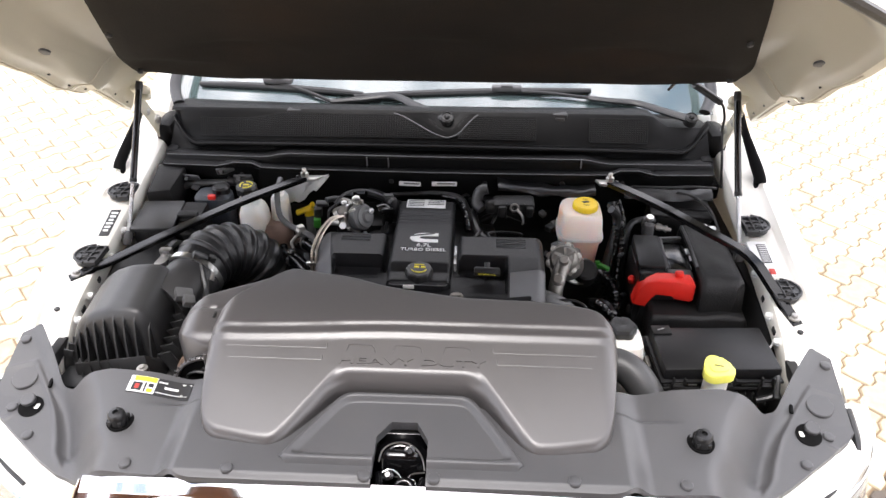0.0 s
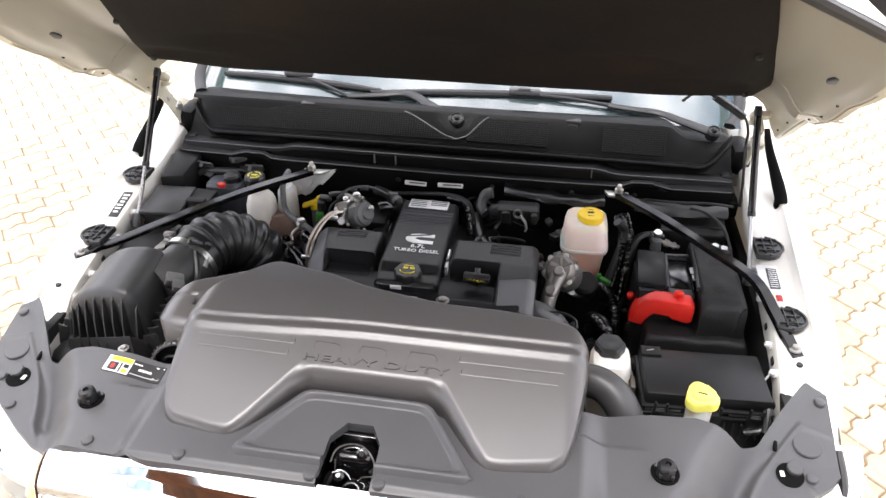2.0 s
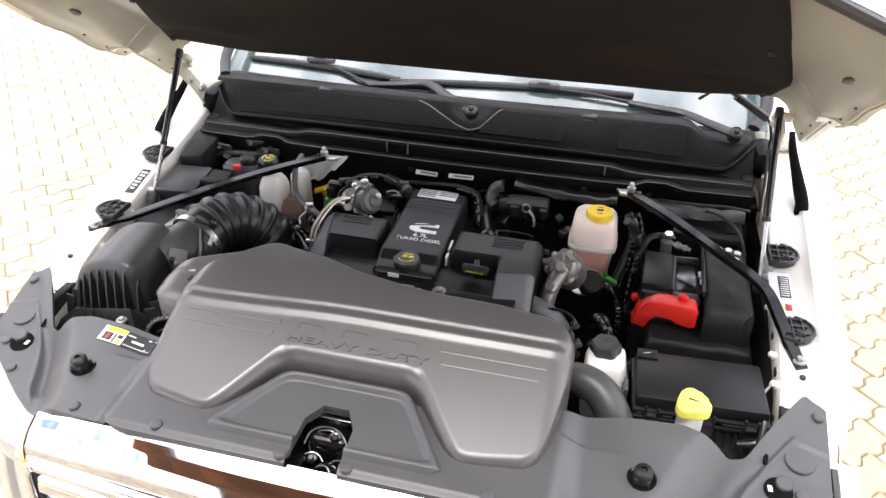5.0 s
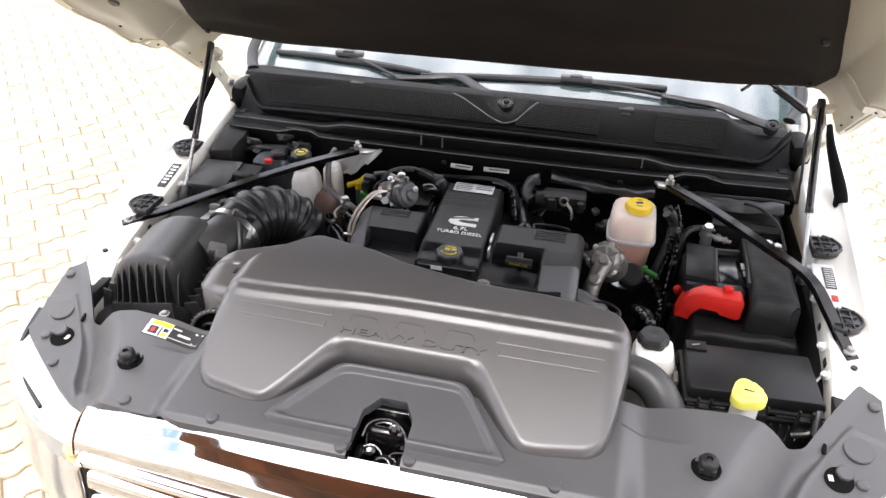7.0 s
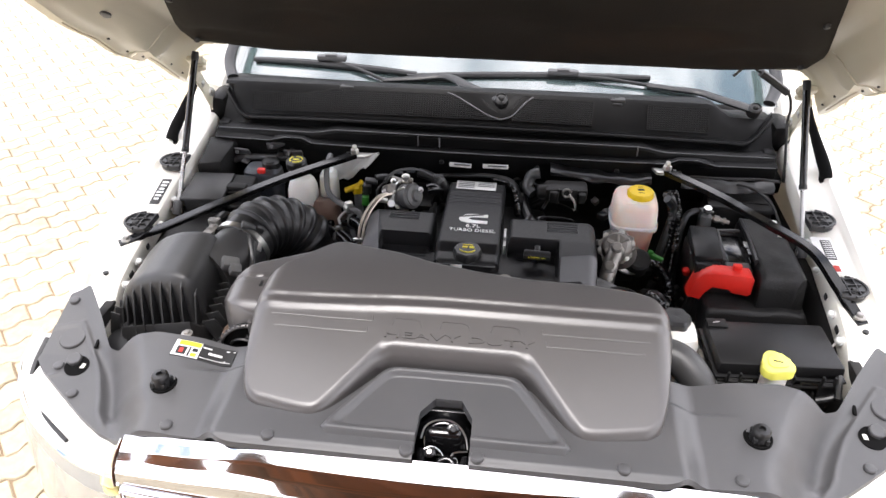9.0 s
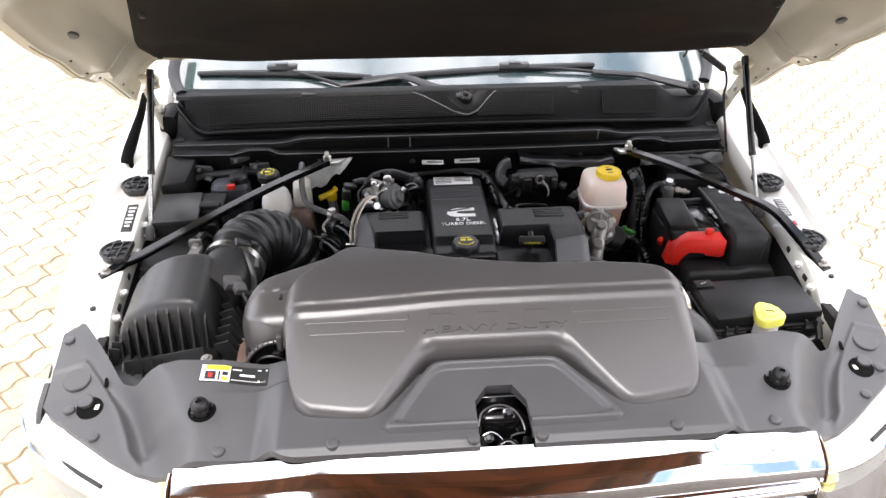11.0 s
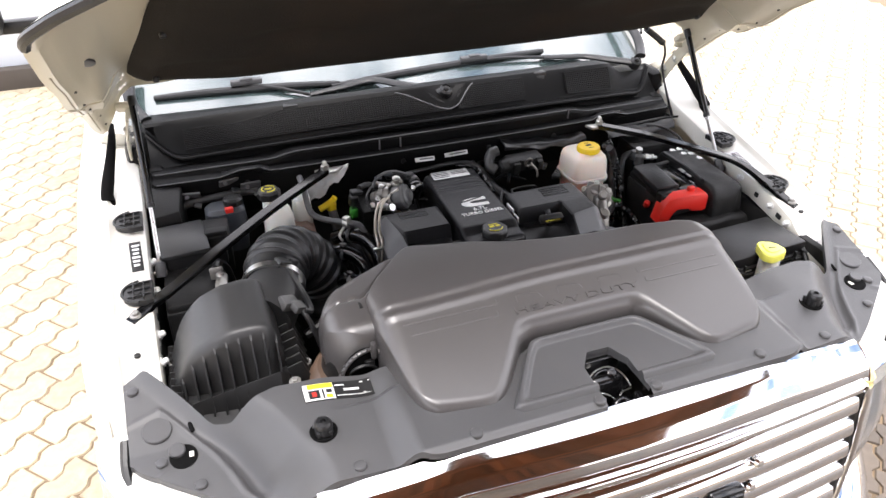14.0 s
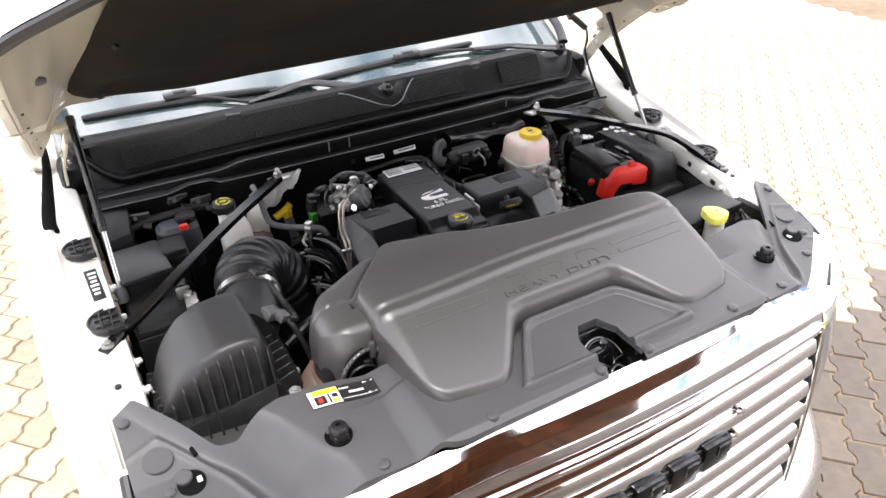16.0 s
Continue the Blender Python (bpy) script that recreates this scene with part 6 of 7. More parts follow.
for i, (x, y) in enumerate(((0.592, 0.632), (0.610, 0.629), (0.627, 0.622), (0.606, 0.604), (0.622, 0.597), (0.628, 0.570))):
    part("symbol", slab([(x - 0.006, y - 0.005), (x + 0.006, y - 0.006), (x + 0.007, y + 0.004), (x, y + 0.009), (x - 0.006, y + 0.005)], jacket_z(x, y) - 0.004, jacket_z(x, y) + 0.0014, 0.0003, 1), M["white"], jacket, "white hazard pictogram")
rearbox = thing("module_box", "black plastic module box behind the battery", "module box", (0.57, 0.72, 1.1))
part("body", box(0.572, 0.715, 1.13, 0.135, 0.10, 0.11, 0.008, rot=(0, 0, -4)), M["black"], rearbox)
part("lid", box(0.572, 0.714, 1.184, 0.140, 0.104, 0.010, 0.004, rot=(0, 0, -4)), M["matte"], rearbox)
part("lid_rib", box(0.572, 0.690, 1.190, 0.12, 0.004, 0.004, 0.001, rot=(0, 0, -4)), M["matte"], rearbox)

fuse = thing("fuse_box", "black fuse box with ridged lid beside the battery", "fuse box", (0.552, 0.275, 1.0))
FR = (0, 0, 3)
part("base", box(0.552, 0.272, 1.050, 0.206, 0.118, 0.10, 0.006, rot=FR), M["black"], fuse)
part("lid", box(0.552, 0.274, 1.122, 0.216, 0.122, 0.026, 0.006, taper=0.985, rot=FR), M["engine_plastic"], fuse, "flat textured lid")
part("rim", box(0.552, 0.273, 1.107, 0.224, 0.130, 0.006, 0.002, rot=FR), M["engine_plastic"], fuse)
part("rim", box(0.552, 0.272, 1.092, 0.220, 0.128, 0.006, 0.002, rot=FR), M["black"], fuse)
part("tab", box(0.462, 0.318, 1.1365, 0.036, 0.024, 0.004, 0.0015, rot=FR), M["matte"], fuse)
part("tick", box(0.461, 0.318, 1.1390, 0.014, 0.0015, 0.001, 0.0003, rot=(0, 0, 20)), M["silver"], fuse)
part("hinge_pin", tube([(0.450, 0.2055, 1.1015), (0.51, 0.2085, 1.1015)], 0.0022, n=6), M["steel"], fuse, "bright wire catch")
part("hinge_pin", tube([(0.592, 0.2125, 1.1015), (0.650, 0.2155, 1.1015)], 0.0022, n=6), M["steel"], fuse, "bright wire catch")
for x in (0.475, 0.565, 0.635):
    y = 0.2035 + 0.052 * (x - 0.45)
    part("latch", join(box(x, y, 1.092, 0.026, 0.010, 0.030, 0.002), box(x, y - 0.006, 1.103, 0.018, 0.006, 0.006, 0.002), box(x - 0.010, y - 0.004, 1.115, 0.004, 0.006, 0.014, 0.001), box(x + 0.010, y - 0.004, 1.115, 0.004, 0.006, 0.014, 0.001)), M["black"], fuse)
for i in range(14):
    x = 0.458 + 0.0145 * i
    part("fin", box(x, 0.204 + 0.052 * (x - 0.45), 1.065, 0.003, 0.008, 0.034, 0.0008), M["black"], fuse)
for i in range(6):
    part("side_fin", box(0.664, 0.235 + 0.016 * i, 1.075, 0.010, 0.003, 0.05, 0.0008), M["black"], fuse)
brk = thing("fluid_line_bracket", "small aluminium bracket and bolt beside the fuse box", "bracket", (0.428, 0.28, 1.08))
part("plate", join(box(0.424, 0.292, 1.096, 0.020, 0.036, 0.006, 0.002, rot=(0, 10, 5)), box(0.432, 0.265, 1.085, 0.008, 0.03, 0.04, 0.002)), M["alu"], brk)
part("bolt", bolt((0.424, 0.290, 1.100), 0.0065, 0.006), M["steel"], brk)
part("hose", tube([(0.432, 0.31, 1.10), (0.442, 0.345, 1.09), (0.445, 0.38, 1.05)], 0.007, n=8), M["rubber"], brk)

washer = thing("washer_fluid_filler", "pale yellow washer fluid cap on a milky neck", "filler cap", (0.534, 0.165, 1.0))
part("neck", lathe([(0.024, 1.0), (0.021, 1.10), (0.021, 1.146)], (0.534, 0.190, 0), n=20), M["bottle_white"], washer)
pear = [(0.534 + 0.0265 * (1 + 0.13 * math.cos(3 * (a - 1.75))) * math.cos(a), 0.194 + 0.0285 * (1 + 0.13 * math.cos(3 * (a - 1.75))) * math.sin(a)) for a in np.linspace(0, 2 * math.pi, 37)[:-1]]
host_cap = part("cap", slab(pear, 1.142, 1.160, 0.005, 4), M["lime"], washer, "pale yellow flip cap", 60)
part("cap_rim", slab([(0.534 + (x - 0.534) * 0.62, 0.194 + (y - 0.194) * 0.62) for x, y in pear], 1.158, 1.1628, 0.002, 2), M["lime"], host_cap)
part("cap_mark", box(0.534, 0.192, 1.1632, 0.016, 0.003, 0.001, 0.0003, rot=(0, 0, -12)), M["ink"], host_cap)

# ---- braces ----
def brace(side, front, stud, bend):
    b = thing("body_brace", "glossy black steel brace from cowl to fender", "brace", front, "body braces")
    f, s, k = Vector(front), Vector(stud), Vector(bend)
    part("bar", ribbon([s + Vector((0, 0, -0.006)), s.lerp(k, 0.35) + Vector((0, 0, 0.004)), s.lerp(k, 0.7) + Vector((0, 0, 0.004)), k, k.lerp(f, 0.55) + Vector((0, 0, 0.006)), f + (k - f).normalized() * 0.03 + Vector((0, 0, 0.004)), f + (f - k).normalized() * 0.016 + Vector((0, 0, 0.003))], 0.023, 0.004, lip=0.010), M["brace"], b, "", 40)
    part("bolt", bolt(f + Vector((0, 0, 0.003)), 0.0075, 0.008), M["terminal"], b)
    plate = [(s.x - side * 0.022, s.y - 0.008), (s.x + side * 0.018, s.y - 0.012), (s.x + side * 0.022, s.y + 0.010), (s.x - side * (0.046 if side < 0 else 0.030), s.y + 0.014)]
    part("foot_plate", slab(plate if side > 0 else plate[::-1], s.z - 0.016, s.z - 0.010, 0.001), M["zinc"], b, "bright zinc foot plate")
    part("stud", join(lathe([(0.0055, -0.01), (0.0055, 0.010), (0.004, 0.013)], s + Vector((0, 0, 0.0)), n=12), lathe([(0.0095, -0.008), (0.0095, 0.002), (0.007, 0.004)], s, n=6)), M["zinc"], b)


brace(-1, (-0.712, 0.393, 1.172), (-0.294, 0.688, 1.262), (-0.655, 0.437, 1.186))
brace(1, (0.712, 0.335, 1.160), (0.400, 0.689, 1.266), (0.655, 0.470, 1.218))

# bump pads and stickers on the fender ledges
for side, pads in ((-1, ((-0.698, 0.442), (-0.704, 0.645))), (1, ((0.706, 0.398), (0.694, 0.583)))):
    for x, y in pads:
        z = flange_z(y)
        pad = thing("ledge_pad", "black ribbed plastic pad bolted to the fender ledge", "pad", (x, y, z), "ledge pads")
        half = [(x - side * 0.020, y - 0.032)] + [(x - side * 0.004 + side * 0.038 * math.cos(a), y + 0.034 * math.sin(a)) for a in np.linspace(-1.35, 1.35, 9)] + [(x - side * 0.020, y + 0.034)]
        part("base", slab(half if side > 0 else half[::-1], z - 0.001, z + 0.011, 0.003), M["black"], pad)
        part("rim", tube([(a, b2, z + 0.011) for a, b2 in half[1:10]], 0.0030, n=6, per=2), M["black"], pad)
        for q in range(3):
            part("rib", box(x + side * 0.004, y + 0.022 - 0.020 * q, z + 0.013, 0.040, 0.0022, 0.005, 0.0006, rot=(0, 0, 6)), M["airbox"], pad)
        for q in range(2):
            part("rib", box(x + side * (0.014 - 0.018 * q), y, z + 0.013, 0.0022, 0.056, 0.005, 0.0006), M["airbox"], pad)
        part("bolt", bolt((x + side * 0.006, y - 0.012, z + 0.011), 0.007, 0.006), M["dark"], pad)
stick = thing("spec_sticker", "black and white printed sticker on the fender ledge", "label", (-0.703, 0.548, flange_z(0.548)))
host_sheet = part("sheet", box(-0.703, 0.548, flange_z(0.548) + 0.0006, 0.022, 0.085, 0.0012, 0.0003, rot=(11, 0, 2)), M["ink"], stick)
for i in range(6):
    part("text_bar", box(-0.703, 0.578 - 0.011 * i, flange_z(0.578 - 0.011 * i) + 0.0014, 0.015 - 0.002 * (i % 3), 0.006, 0.0006, 0.0002, rot=(11, 0, 2)), M["white"], host_sheet)
stick2 = thing("spec_sticker", "white printed sticker with black text bars on the ledge", "label", (0.694, 0.49, flange_z(0.49)))
host_sheet = part("sheet", box(0.694, 0.492, flange_z(0.492) + 0.0006, 0.040, 0.10, 0.0012, 0.0003, rot=(11, 0, 2)), M["white"], stick2)
part("dark_field", box(0.700, 0.505, flange_z(0.505) + 0.0016, 0.020, 0.055, 0.0008, 0.0002, rot=(11, 0, 2)), M["panel"], host_sheet)
part("yellow_field", box(0.688, 0.455, flange_z(0.455) + 0.0016, 0.014, 0.016, 0.0008, 0.0002, rot=(11, 0, 2)), M["yellow_ink"], host_sheet)
part("red_field", box(0.704, 0.455, flange_z(0.455) + 0.0016, 0.012, 0.016, 0.0008, 0.0002, rot=(11, 0, 2)), M["red_ink"], host_sheet)
for i in range(9):
    part("text_bar", box(0.700, 0.527 - 0.0055 * i, flange_z(0.527 - 0.0055 * i) + 0.0024, 0.016, 0.0018, 0.0006, 0.0002, rot=(11, 0, 2)), M["white"], host_sheet)

# ---- far corner: second battery, bottles, pipes ----
bat2 = battery("second black battery tucked beside the air filter box", -0.605, 0.485, 1.155, 0.12, 0.135, 0.19)
for i, (x, y) in enumerate(((-0.650, 0.470), (-0.630, 0.476), (-0.610, 0.482), (-0.645, 0.497), (-0.625, 0.503), (-0.605, 0.509))):
    part("symbol", slab([(x - 0.008, y - 0.005), (x + 0.005, y - 0.007), (x + 0.009, y), (x + 0.003, y + 0.008), (x - 0.007, y + 0.005)], 1.150, 1.1575, 0.0003, 1), M["white"], bat2, "white hazard pictogram")
part("vent_label", box(-0.628, 0.535, 1.157, 0.030, 0.018, 0.0016, 0.0004, rot=(0, 0, 14)), M["white"], bat2, "small white label")
part("terminal", join(lathe([(0.010, 0), (0.010, 0.025), (0.006, 0.03)], (-0.556, 0.470, 1.150), n=14), box(-0.556, 0.452, 1.170, 0.022, 0.044, 0.012, 0.003, rot=(0, 0, -8)), box(-0.562, 0.490, 1.168, 0.026, 0.014, 0.022, 0.003), lathe([(0.008, 0), (0.008, 0.014)], (-0.553, 0.436, 1.165), n=6)), M["terminal"], bat2, "bare terminal clamp")
part("cable", tube([(-0.562, 0.50, 1.170), (-0.555, 0.53, 1.165), (-0.540, 0.55, 1.13), (-0.53, 0.56, 1.05)], 0.009, n=8), M["rubber"], bat2)
pod = thing("relay_box", "black relay box with a broad flat lid on the inner fender", "relay box", (-0.62, 0.60, 1.05))
part("body", box(-0.615, 0.598, 1.13, 0.085, 0.105, 0.12, 0.006, rot=(0, 0, 4)), M["black"], pod)
part("lid", box(-0.615, 0.597, 1.194, 0.094, 0.114, 0.010, 0.003, rot=(3, 0, 4)), M["airbox"], pod, "flat grained lid")
part("tall_back", slab([(-0.665, 0.665), (-0.612, 0.675), (-0.600, 0.755), (-0.668, 0.765)], 1.10, lambda x, y: 1.225 + 0.25 * (y - 0.70), 0.006), M["matte"], pod)
part("side_box", join(box(-0.548, 0.625, 1.150, 0.055, 0.075, 0.09, 0.005, rot=(5, 0, -3)), box(-0.548, 0.60, 1.197, 0.045, 0.020, 0.012, 0.003, rot=(5, 0, -3))), M["matte"], pod)
part("front_step", box(-0.553, 0.575, 1.155, 0.040, 0.022, 0.030, 0.003, rot=(0, 0, -6)), M["black"], pod)
part("red_tab", box(-0.512, 0.665, 1.207, 0.018, 0.012, 0.012, 0.003), M["red"], pod)
wb = thing("expansion_bottle", "milky fluid bottle with black cap beside the intake hose", "bottle", (-0.412, 0.635, 1.0))
part("body", rounded_loft([(1.0, 0.055, 0.055), (1.06, 0.064, 0.064), (1.15, 0.066, 0.066), (1.180, 0.064, 0.064), (1.196, 0.054, 0.054), (1.206, 0.038, 0.038)], -0.412, 0.650, 40, 3.0), M["bottle_white"], wb)
host_cap = part("cap", lathe([(0.022, 1.222), (0.024, 1.226), (0.024, 1.238), (0.020, 1.243), (0.0005, 1.243)], (-0.425, 0.662, 0), n=36, lobes=8, lobe=0.05), M["black"], wb, "black scalloped cap")
part("cap_print", join(*[tube([(-0.425 + r * math.cos(a), 0.662 + r * math.sin(a), 1.2434) for a in np.linspace(b0, b0 + 1.6, 6)], 0.0016, n=5, per=1) for r in (0.014,) for b0 in (0.2, 2.3, 4.4)], box(-0.425, 0.662, 1.2436, 0.014, 0.006, 0.001, 0.0003)), M["yellow_ink"], host_cap, "yellow printed symbol")
part("neck", lathe([(0.017, 1.19), (0.017, 1.223)], (-0.425, 0.655, 0), n=16), M["bottle_white"], wb)
part("lower_tank", rounded_loft([(0.98, 0.08, 0.07), (1.05, 0.105, 0.08), (1.11, 0.105, 0.078), (1.140, 0.096, 0.074), (1.155, 0.066, 0.060)], -0.384, 0.660, 40, 3.0), M["stained"], wb, "lower part stained brownish pink")
part("side_tank", rounded_loft([(1.10, 0.040, 0.05), (1.17, 0.042, 0.05), (1.205, 0.038, 0.046), (1.214, 0.024, 0.03)], -0.356, 0.676, 32, 3.0), M["bottle_white"], wb, "milky side chamber")
reg = thing("brake_reservoir", "dull blue-grey fluid reservoir by the firewall", "reservoir", (-0.50, 0.69, 1.1))
part("body", rounded_loft([(1.10, 0.08, 0.06), (1.16, 0.09, 0.065), (1.195, 0.085, 0.06), (1.203, 0.07, 0.045)], -0.520, 0.698, 32, 3.5), M["blue_plastic"], reg)
host_cap = part("cap", lathe([(0.020, 1.20), (0.021, 1.215), (0.016, 1.219), (0.0005, 1.219)], (-0.50, 0.70, 0), n=24, lobes=10, lobe=0.03), M["black"], reg)
pipe = thing("coolant_pipe", "bent steel coolant pipes by the firewall", "pipe", (-0.5, 0.72, 1.18))
part("pipe", tube([(-0.628, 0.715, 1.165), (-0.610, 0.738, 1.190), (-0.575, 0.742, 1.200), (-0.53, 0.742, 1.203), (-0.475, 0.738, 1.207), (-0.44, 0.735, 1.205)], 0.0085, n=12), M["hose"], pipe, "grey line along the firewall")
part("pipe", tube([(-0.352, 0.690, 1.245), (-0.351, 0.650, 1.236), (-0.349, 0.632, 1.205), (-0.342, 0.619, 1.186), (-0.318, 0.590, 1.184), (-0.282, 0.557, 1.188), (-0.255, 0.545, 1.180), (-0.24, 0.54, 1.14)], 0.0066, n=12), M["clay"], pipe, "grey bent pipe")
part("clamp", join(box(-0.282, 0.557, 1.196, 0.016, 0.014, 0.014, 0.003, rot=(0, 0, 40)), lathe([(0.011, -0.006), (0.012, 0), (0.011, 0.006)], (-0.282, 0.557, 1.188), (0.7, -0.6, 0), n=14), tube([(-0.290, 0.553, 1.180), (-0.302, 0.543, 1.168), (-0.298, 0.535, 1.158)], 0.003, n=6)), M["zinc"], pipe, "bright pipe clamp")
part("pipe", tube([(-0.345, 0.69, 1.15), (-0.350, 0.66, 1.12), (-0.362, 0.628, 1.095), (-0.385, 0.60, 1.06), (-0.41, 0.58, 1.0)], 0.010, n=12), M["zinc"], pipe, "thick bright pipe")
for x, y, z, a in ((-0.500, 0.748, 1.232, 10), (-0.585, 0.742, 1.215, -10), (-0.455, 0.735, 1.222, 4)):
    part("bracket", join(box(x, y, z, 0.044, 0.006, 0.022, 0.002, rot=(30, 0, a)), box(x + 0.012, y - 0.012, z - 0.018, 0.016, 0.02, 0.005, 0.001, rot=(10, 20, a)), lathe([(0.005, -0.003), (0.005, 0.007)], (x - 0.008, y - 0.006, z), (0, -0.8, 0.5), n=8)), M["panel"], pipe, "stamped grey bracket")
# crumpled heat shield under the brace's foot
hs = bmesh.new()
rws = []
for i in range(13):
    u = i / 12
    top = Vector((-0.362 + 0.122 * u, 0.694 + 0.004 * math.sin(u * 14), 1.224 + 0.032 * u))
    low = 0.062 * (1 - u) ** 0.8 * (1 + 0.16 * math.sin(u * 17)) + 0.004
    rws.append([hs.verts.new(top + Vector((0.004 * math.sin(k * 2.1 + u * 9), -0.010 * k / 4 + 0.005 * math.sin(u * 22 + k * 1.7), -low * k / 4))) for k in range(5)])
for a, b in zip(rws, rws[1:]):
    for k in range(4):
        hs.faces.new((a[k], a[k + 1], b[k + 1], b[k]))
bmesh.ops.solidify(hs, geom=hs.faces[:], thickness=0.0016)
shield = thing("heat_shield", "crumpled pale metal shield hanging under the brace foot", "shield", (-0.30, 0.69, 1.2))
part("plate", hs, M["white"], shield, "", 60)
stk = thing("yellow_dipstick", "yellow-handled transmission dipstick beside the engine", "dipstick", (-0.295, 0.672, 1.1))
part("handle", join(tube([(-0.318, 0.672, 1.166), (-0.302, 0.674, 1.172), (-0.286, 0.676, 1.180), (-0.280, 0.676, 1.188)], 0.010, n=10, flat=0.6), lathe([(0.011, 0), (0.012, 0.016), (0.008, 0.02)], (-0.290, 0.674, 1.160), n=14)), M["yellow"], stk, "yellow plastic handle")
part("tube", tube([(-0.290, 0.674, 1.162), (-0.285, 0.66, 1.12), (-0.28, 0.64, 1.02)], 0.0105, n=10), M["clay"], stk)
turbo = thing("egr_valve", "cast metal valve body with pipes and a green connector", "valve", (-0.17, 0.60, 1.05))
AX = Vector((0.80, -0.45, 0.35))
part("actuator", lathe([(0.018, -0.022), (0.027, -0.016), (0.029, -0.006), (0.029, 0.006), (0.024, 0.010), (0.0235, 0.014), (0.015, 0.016), (0.012, 0.022), (0.0005, 0.023)], (-0.150, 0.582, 1.214), AX, n=30), M["clay"], turbo, "round weathered grey actuator")
part("flange", lathe([(0.032, -0.026), (0.034, -0.022), (0.032, -0.018)], (-0.150, 0.582, 1.214), AX, n=40, lobes=5, lobe=0.06), M["steel"], turbo, "bright clamp ring")
part("housing", join(box(-0.188, 0.600, 1.205, 0.034, 0.034, 0.044, 0.008, 3, rot=(10, 15, -25)), lathe([(0.011, -0.02), (0.012, -0.006), (0.009, -0.004), (0.009, 0.012), (0.012, 0.013), (0.012, 0.020), (0.006, 0.024)], (-0.198, 0.588, 1.222), (0.5, -0.7, 0.5), n=16), box(-0.180, 0.612, 1.234, 0.044, 0.010, 0.008, 0.003, rot=(0, 10, -20)), tube([(-0.168, 0.602, 1.22), (-0.168, 0.598, 1.236), (-0.160, 0.592, 1.246), (-0.146, 0.590, 1.246)], 0.006, n=10)), M["alu"], turbo, "grimy cast housing")
part("lever", join(box(-0.172, 0.574, 1.230, 0.030, 0.004, 0.008, 0.001, rot=(0, -35, -20)), tube([(-0.165, 0.572, 1.238), (-0.172, 0.570, 1.214), (-0.190, 0.564, 1.196)], 0.0028, n=8)), M["zinc"], turbo, "bright linkage lever")
part("cap_nut", lathe([(0.008, 0), (0.008, 0.006), (0.005, 0.007), (0.005, 0.014), (0.009, 0.015), (0.009, 0.020), (0.004, 0.022)], (-0.160, 0.590, 1.240), (0.0, -0.3, 1), n=10), M["zinc"], turbo)
for at, ax in (((-0.205, 0.578, 1.222), (0.3, -0.8, 0.4)), ((-0.188, 0.572, 1.205), (0.3, -0.8, 0.4)), ((-0.190, 0.600, 1.238), (0, -0.3, 1)), ((-0.140, 0.556, 1.186), (0.8, -0.4, 0.3)), ((-0.126, 0.575, 1.234), (0.8, -0.4, 0.3)), ((-0.215, 0.590, 1.200), (-0.3, -0.8, 0.4))):
    part("bolt", bolt(at, 0.0042, 0.005, ax), M["steel"], turbo)
for a in np.linspace(0.4, 5.6, 7):
    u, v = AX.normalized().cross(Vector((0, 0, 1))).normalized(), AX.normalized().cross(AX.cross(Vector((0, 0, 1)))).normalized()
    part("rim_bolt", bolt(Vector((-0.150, 0.582, 1.214)) - AX.normalized() * 0.018 + u * 0.033 * math.cos(a) + v * 0.033 * math.sin(a), 0.0035, 0.005, AX), M["zinc"], turbo)
part("side_hose", tube([(-0.118, 0.612, 1.214), (-0.104, 0.618, 1.216), (-0.094, 0.628, 1.204), (-0.096, 0.640, 1.188), (-0.104, 0.65, 1.16)], 0.012, n=12), M["gloss"], turbo, "glossy black hose elbow")
part("wire", tube([(-0.21, 0.60, 1.235), (-0.19, 0.63, 1.245), (-0.15, 0.65, 1.243), (-0.11, 0.655, 1.225)], 0.0035, n=8), M["rubber"], turbo)
part("wire", tube([(-0.22, 0.575, 1.195), (-0.225, 0.60, 1.215), (-0.20, 0.64, 1.22), (-0.17, 0.67, 1.20)], 0.003, n=8), M["rubber"], turbo)
part("blue_clip", join(box(-0.185, 0.645, 1.235, 0.016, 0.006, 0.006, 0.001), box(-0.160, 0.648, 1.240, 0.018, 0.008, 0.008, 0.001)), M["blue_plastic"], turbo)
part("plug", box(-0.255, 0.602, 1.184, 0.016, 0.016, 0.022, 0.003, rot=(0, 4, 10)), M["green"], turbo, "green connector")
part("plug", join(box(-0.252, 0.612, 1.208, 0.018, 0.020, 0.026, 0.004, rot=(10, 4, 10)), box(-0.243, 0.618, 1.224, 0.028, 0.016, 0.010, 0.003, rot=(10, 8, 10)), tube([(-0.235, 0.622, 1.23), (-0.21, 0.64, 1.225), (-0.18, 0.66, 1.20)], 0.007, n=8)), M["black"], turbo, "black plug body")
for dx in (0.0, 0.0085):
    part("line", tube([(-0.195 + dx, 0.560, 1.228), (-0.212 + dx, 0.541, 1.230), (-0.228 + dx, 0.515, 1.218), (-0.238 + dx, 0.485, 1.200), (-0.240 + dx, 0.460, 1.178), (-0.242 + dx * 0.4, 0.452, 1.12)], 0.0029, n=8), M["gold"], turbo, "bright fuel line")
part("line_clip", box(-0.236, 0.458, 1.172, 0.030, 0.008, 0.006, 0.001), M["steel"], turbo)
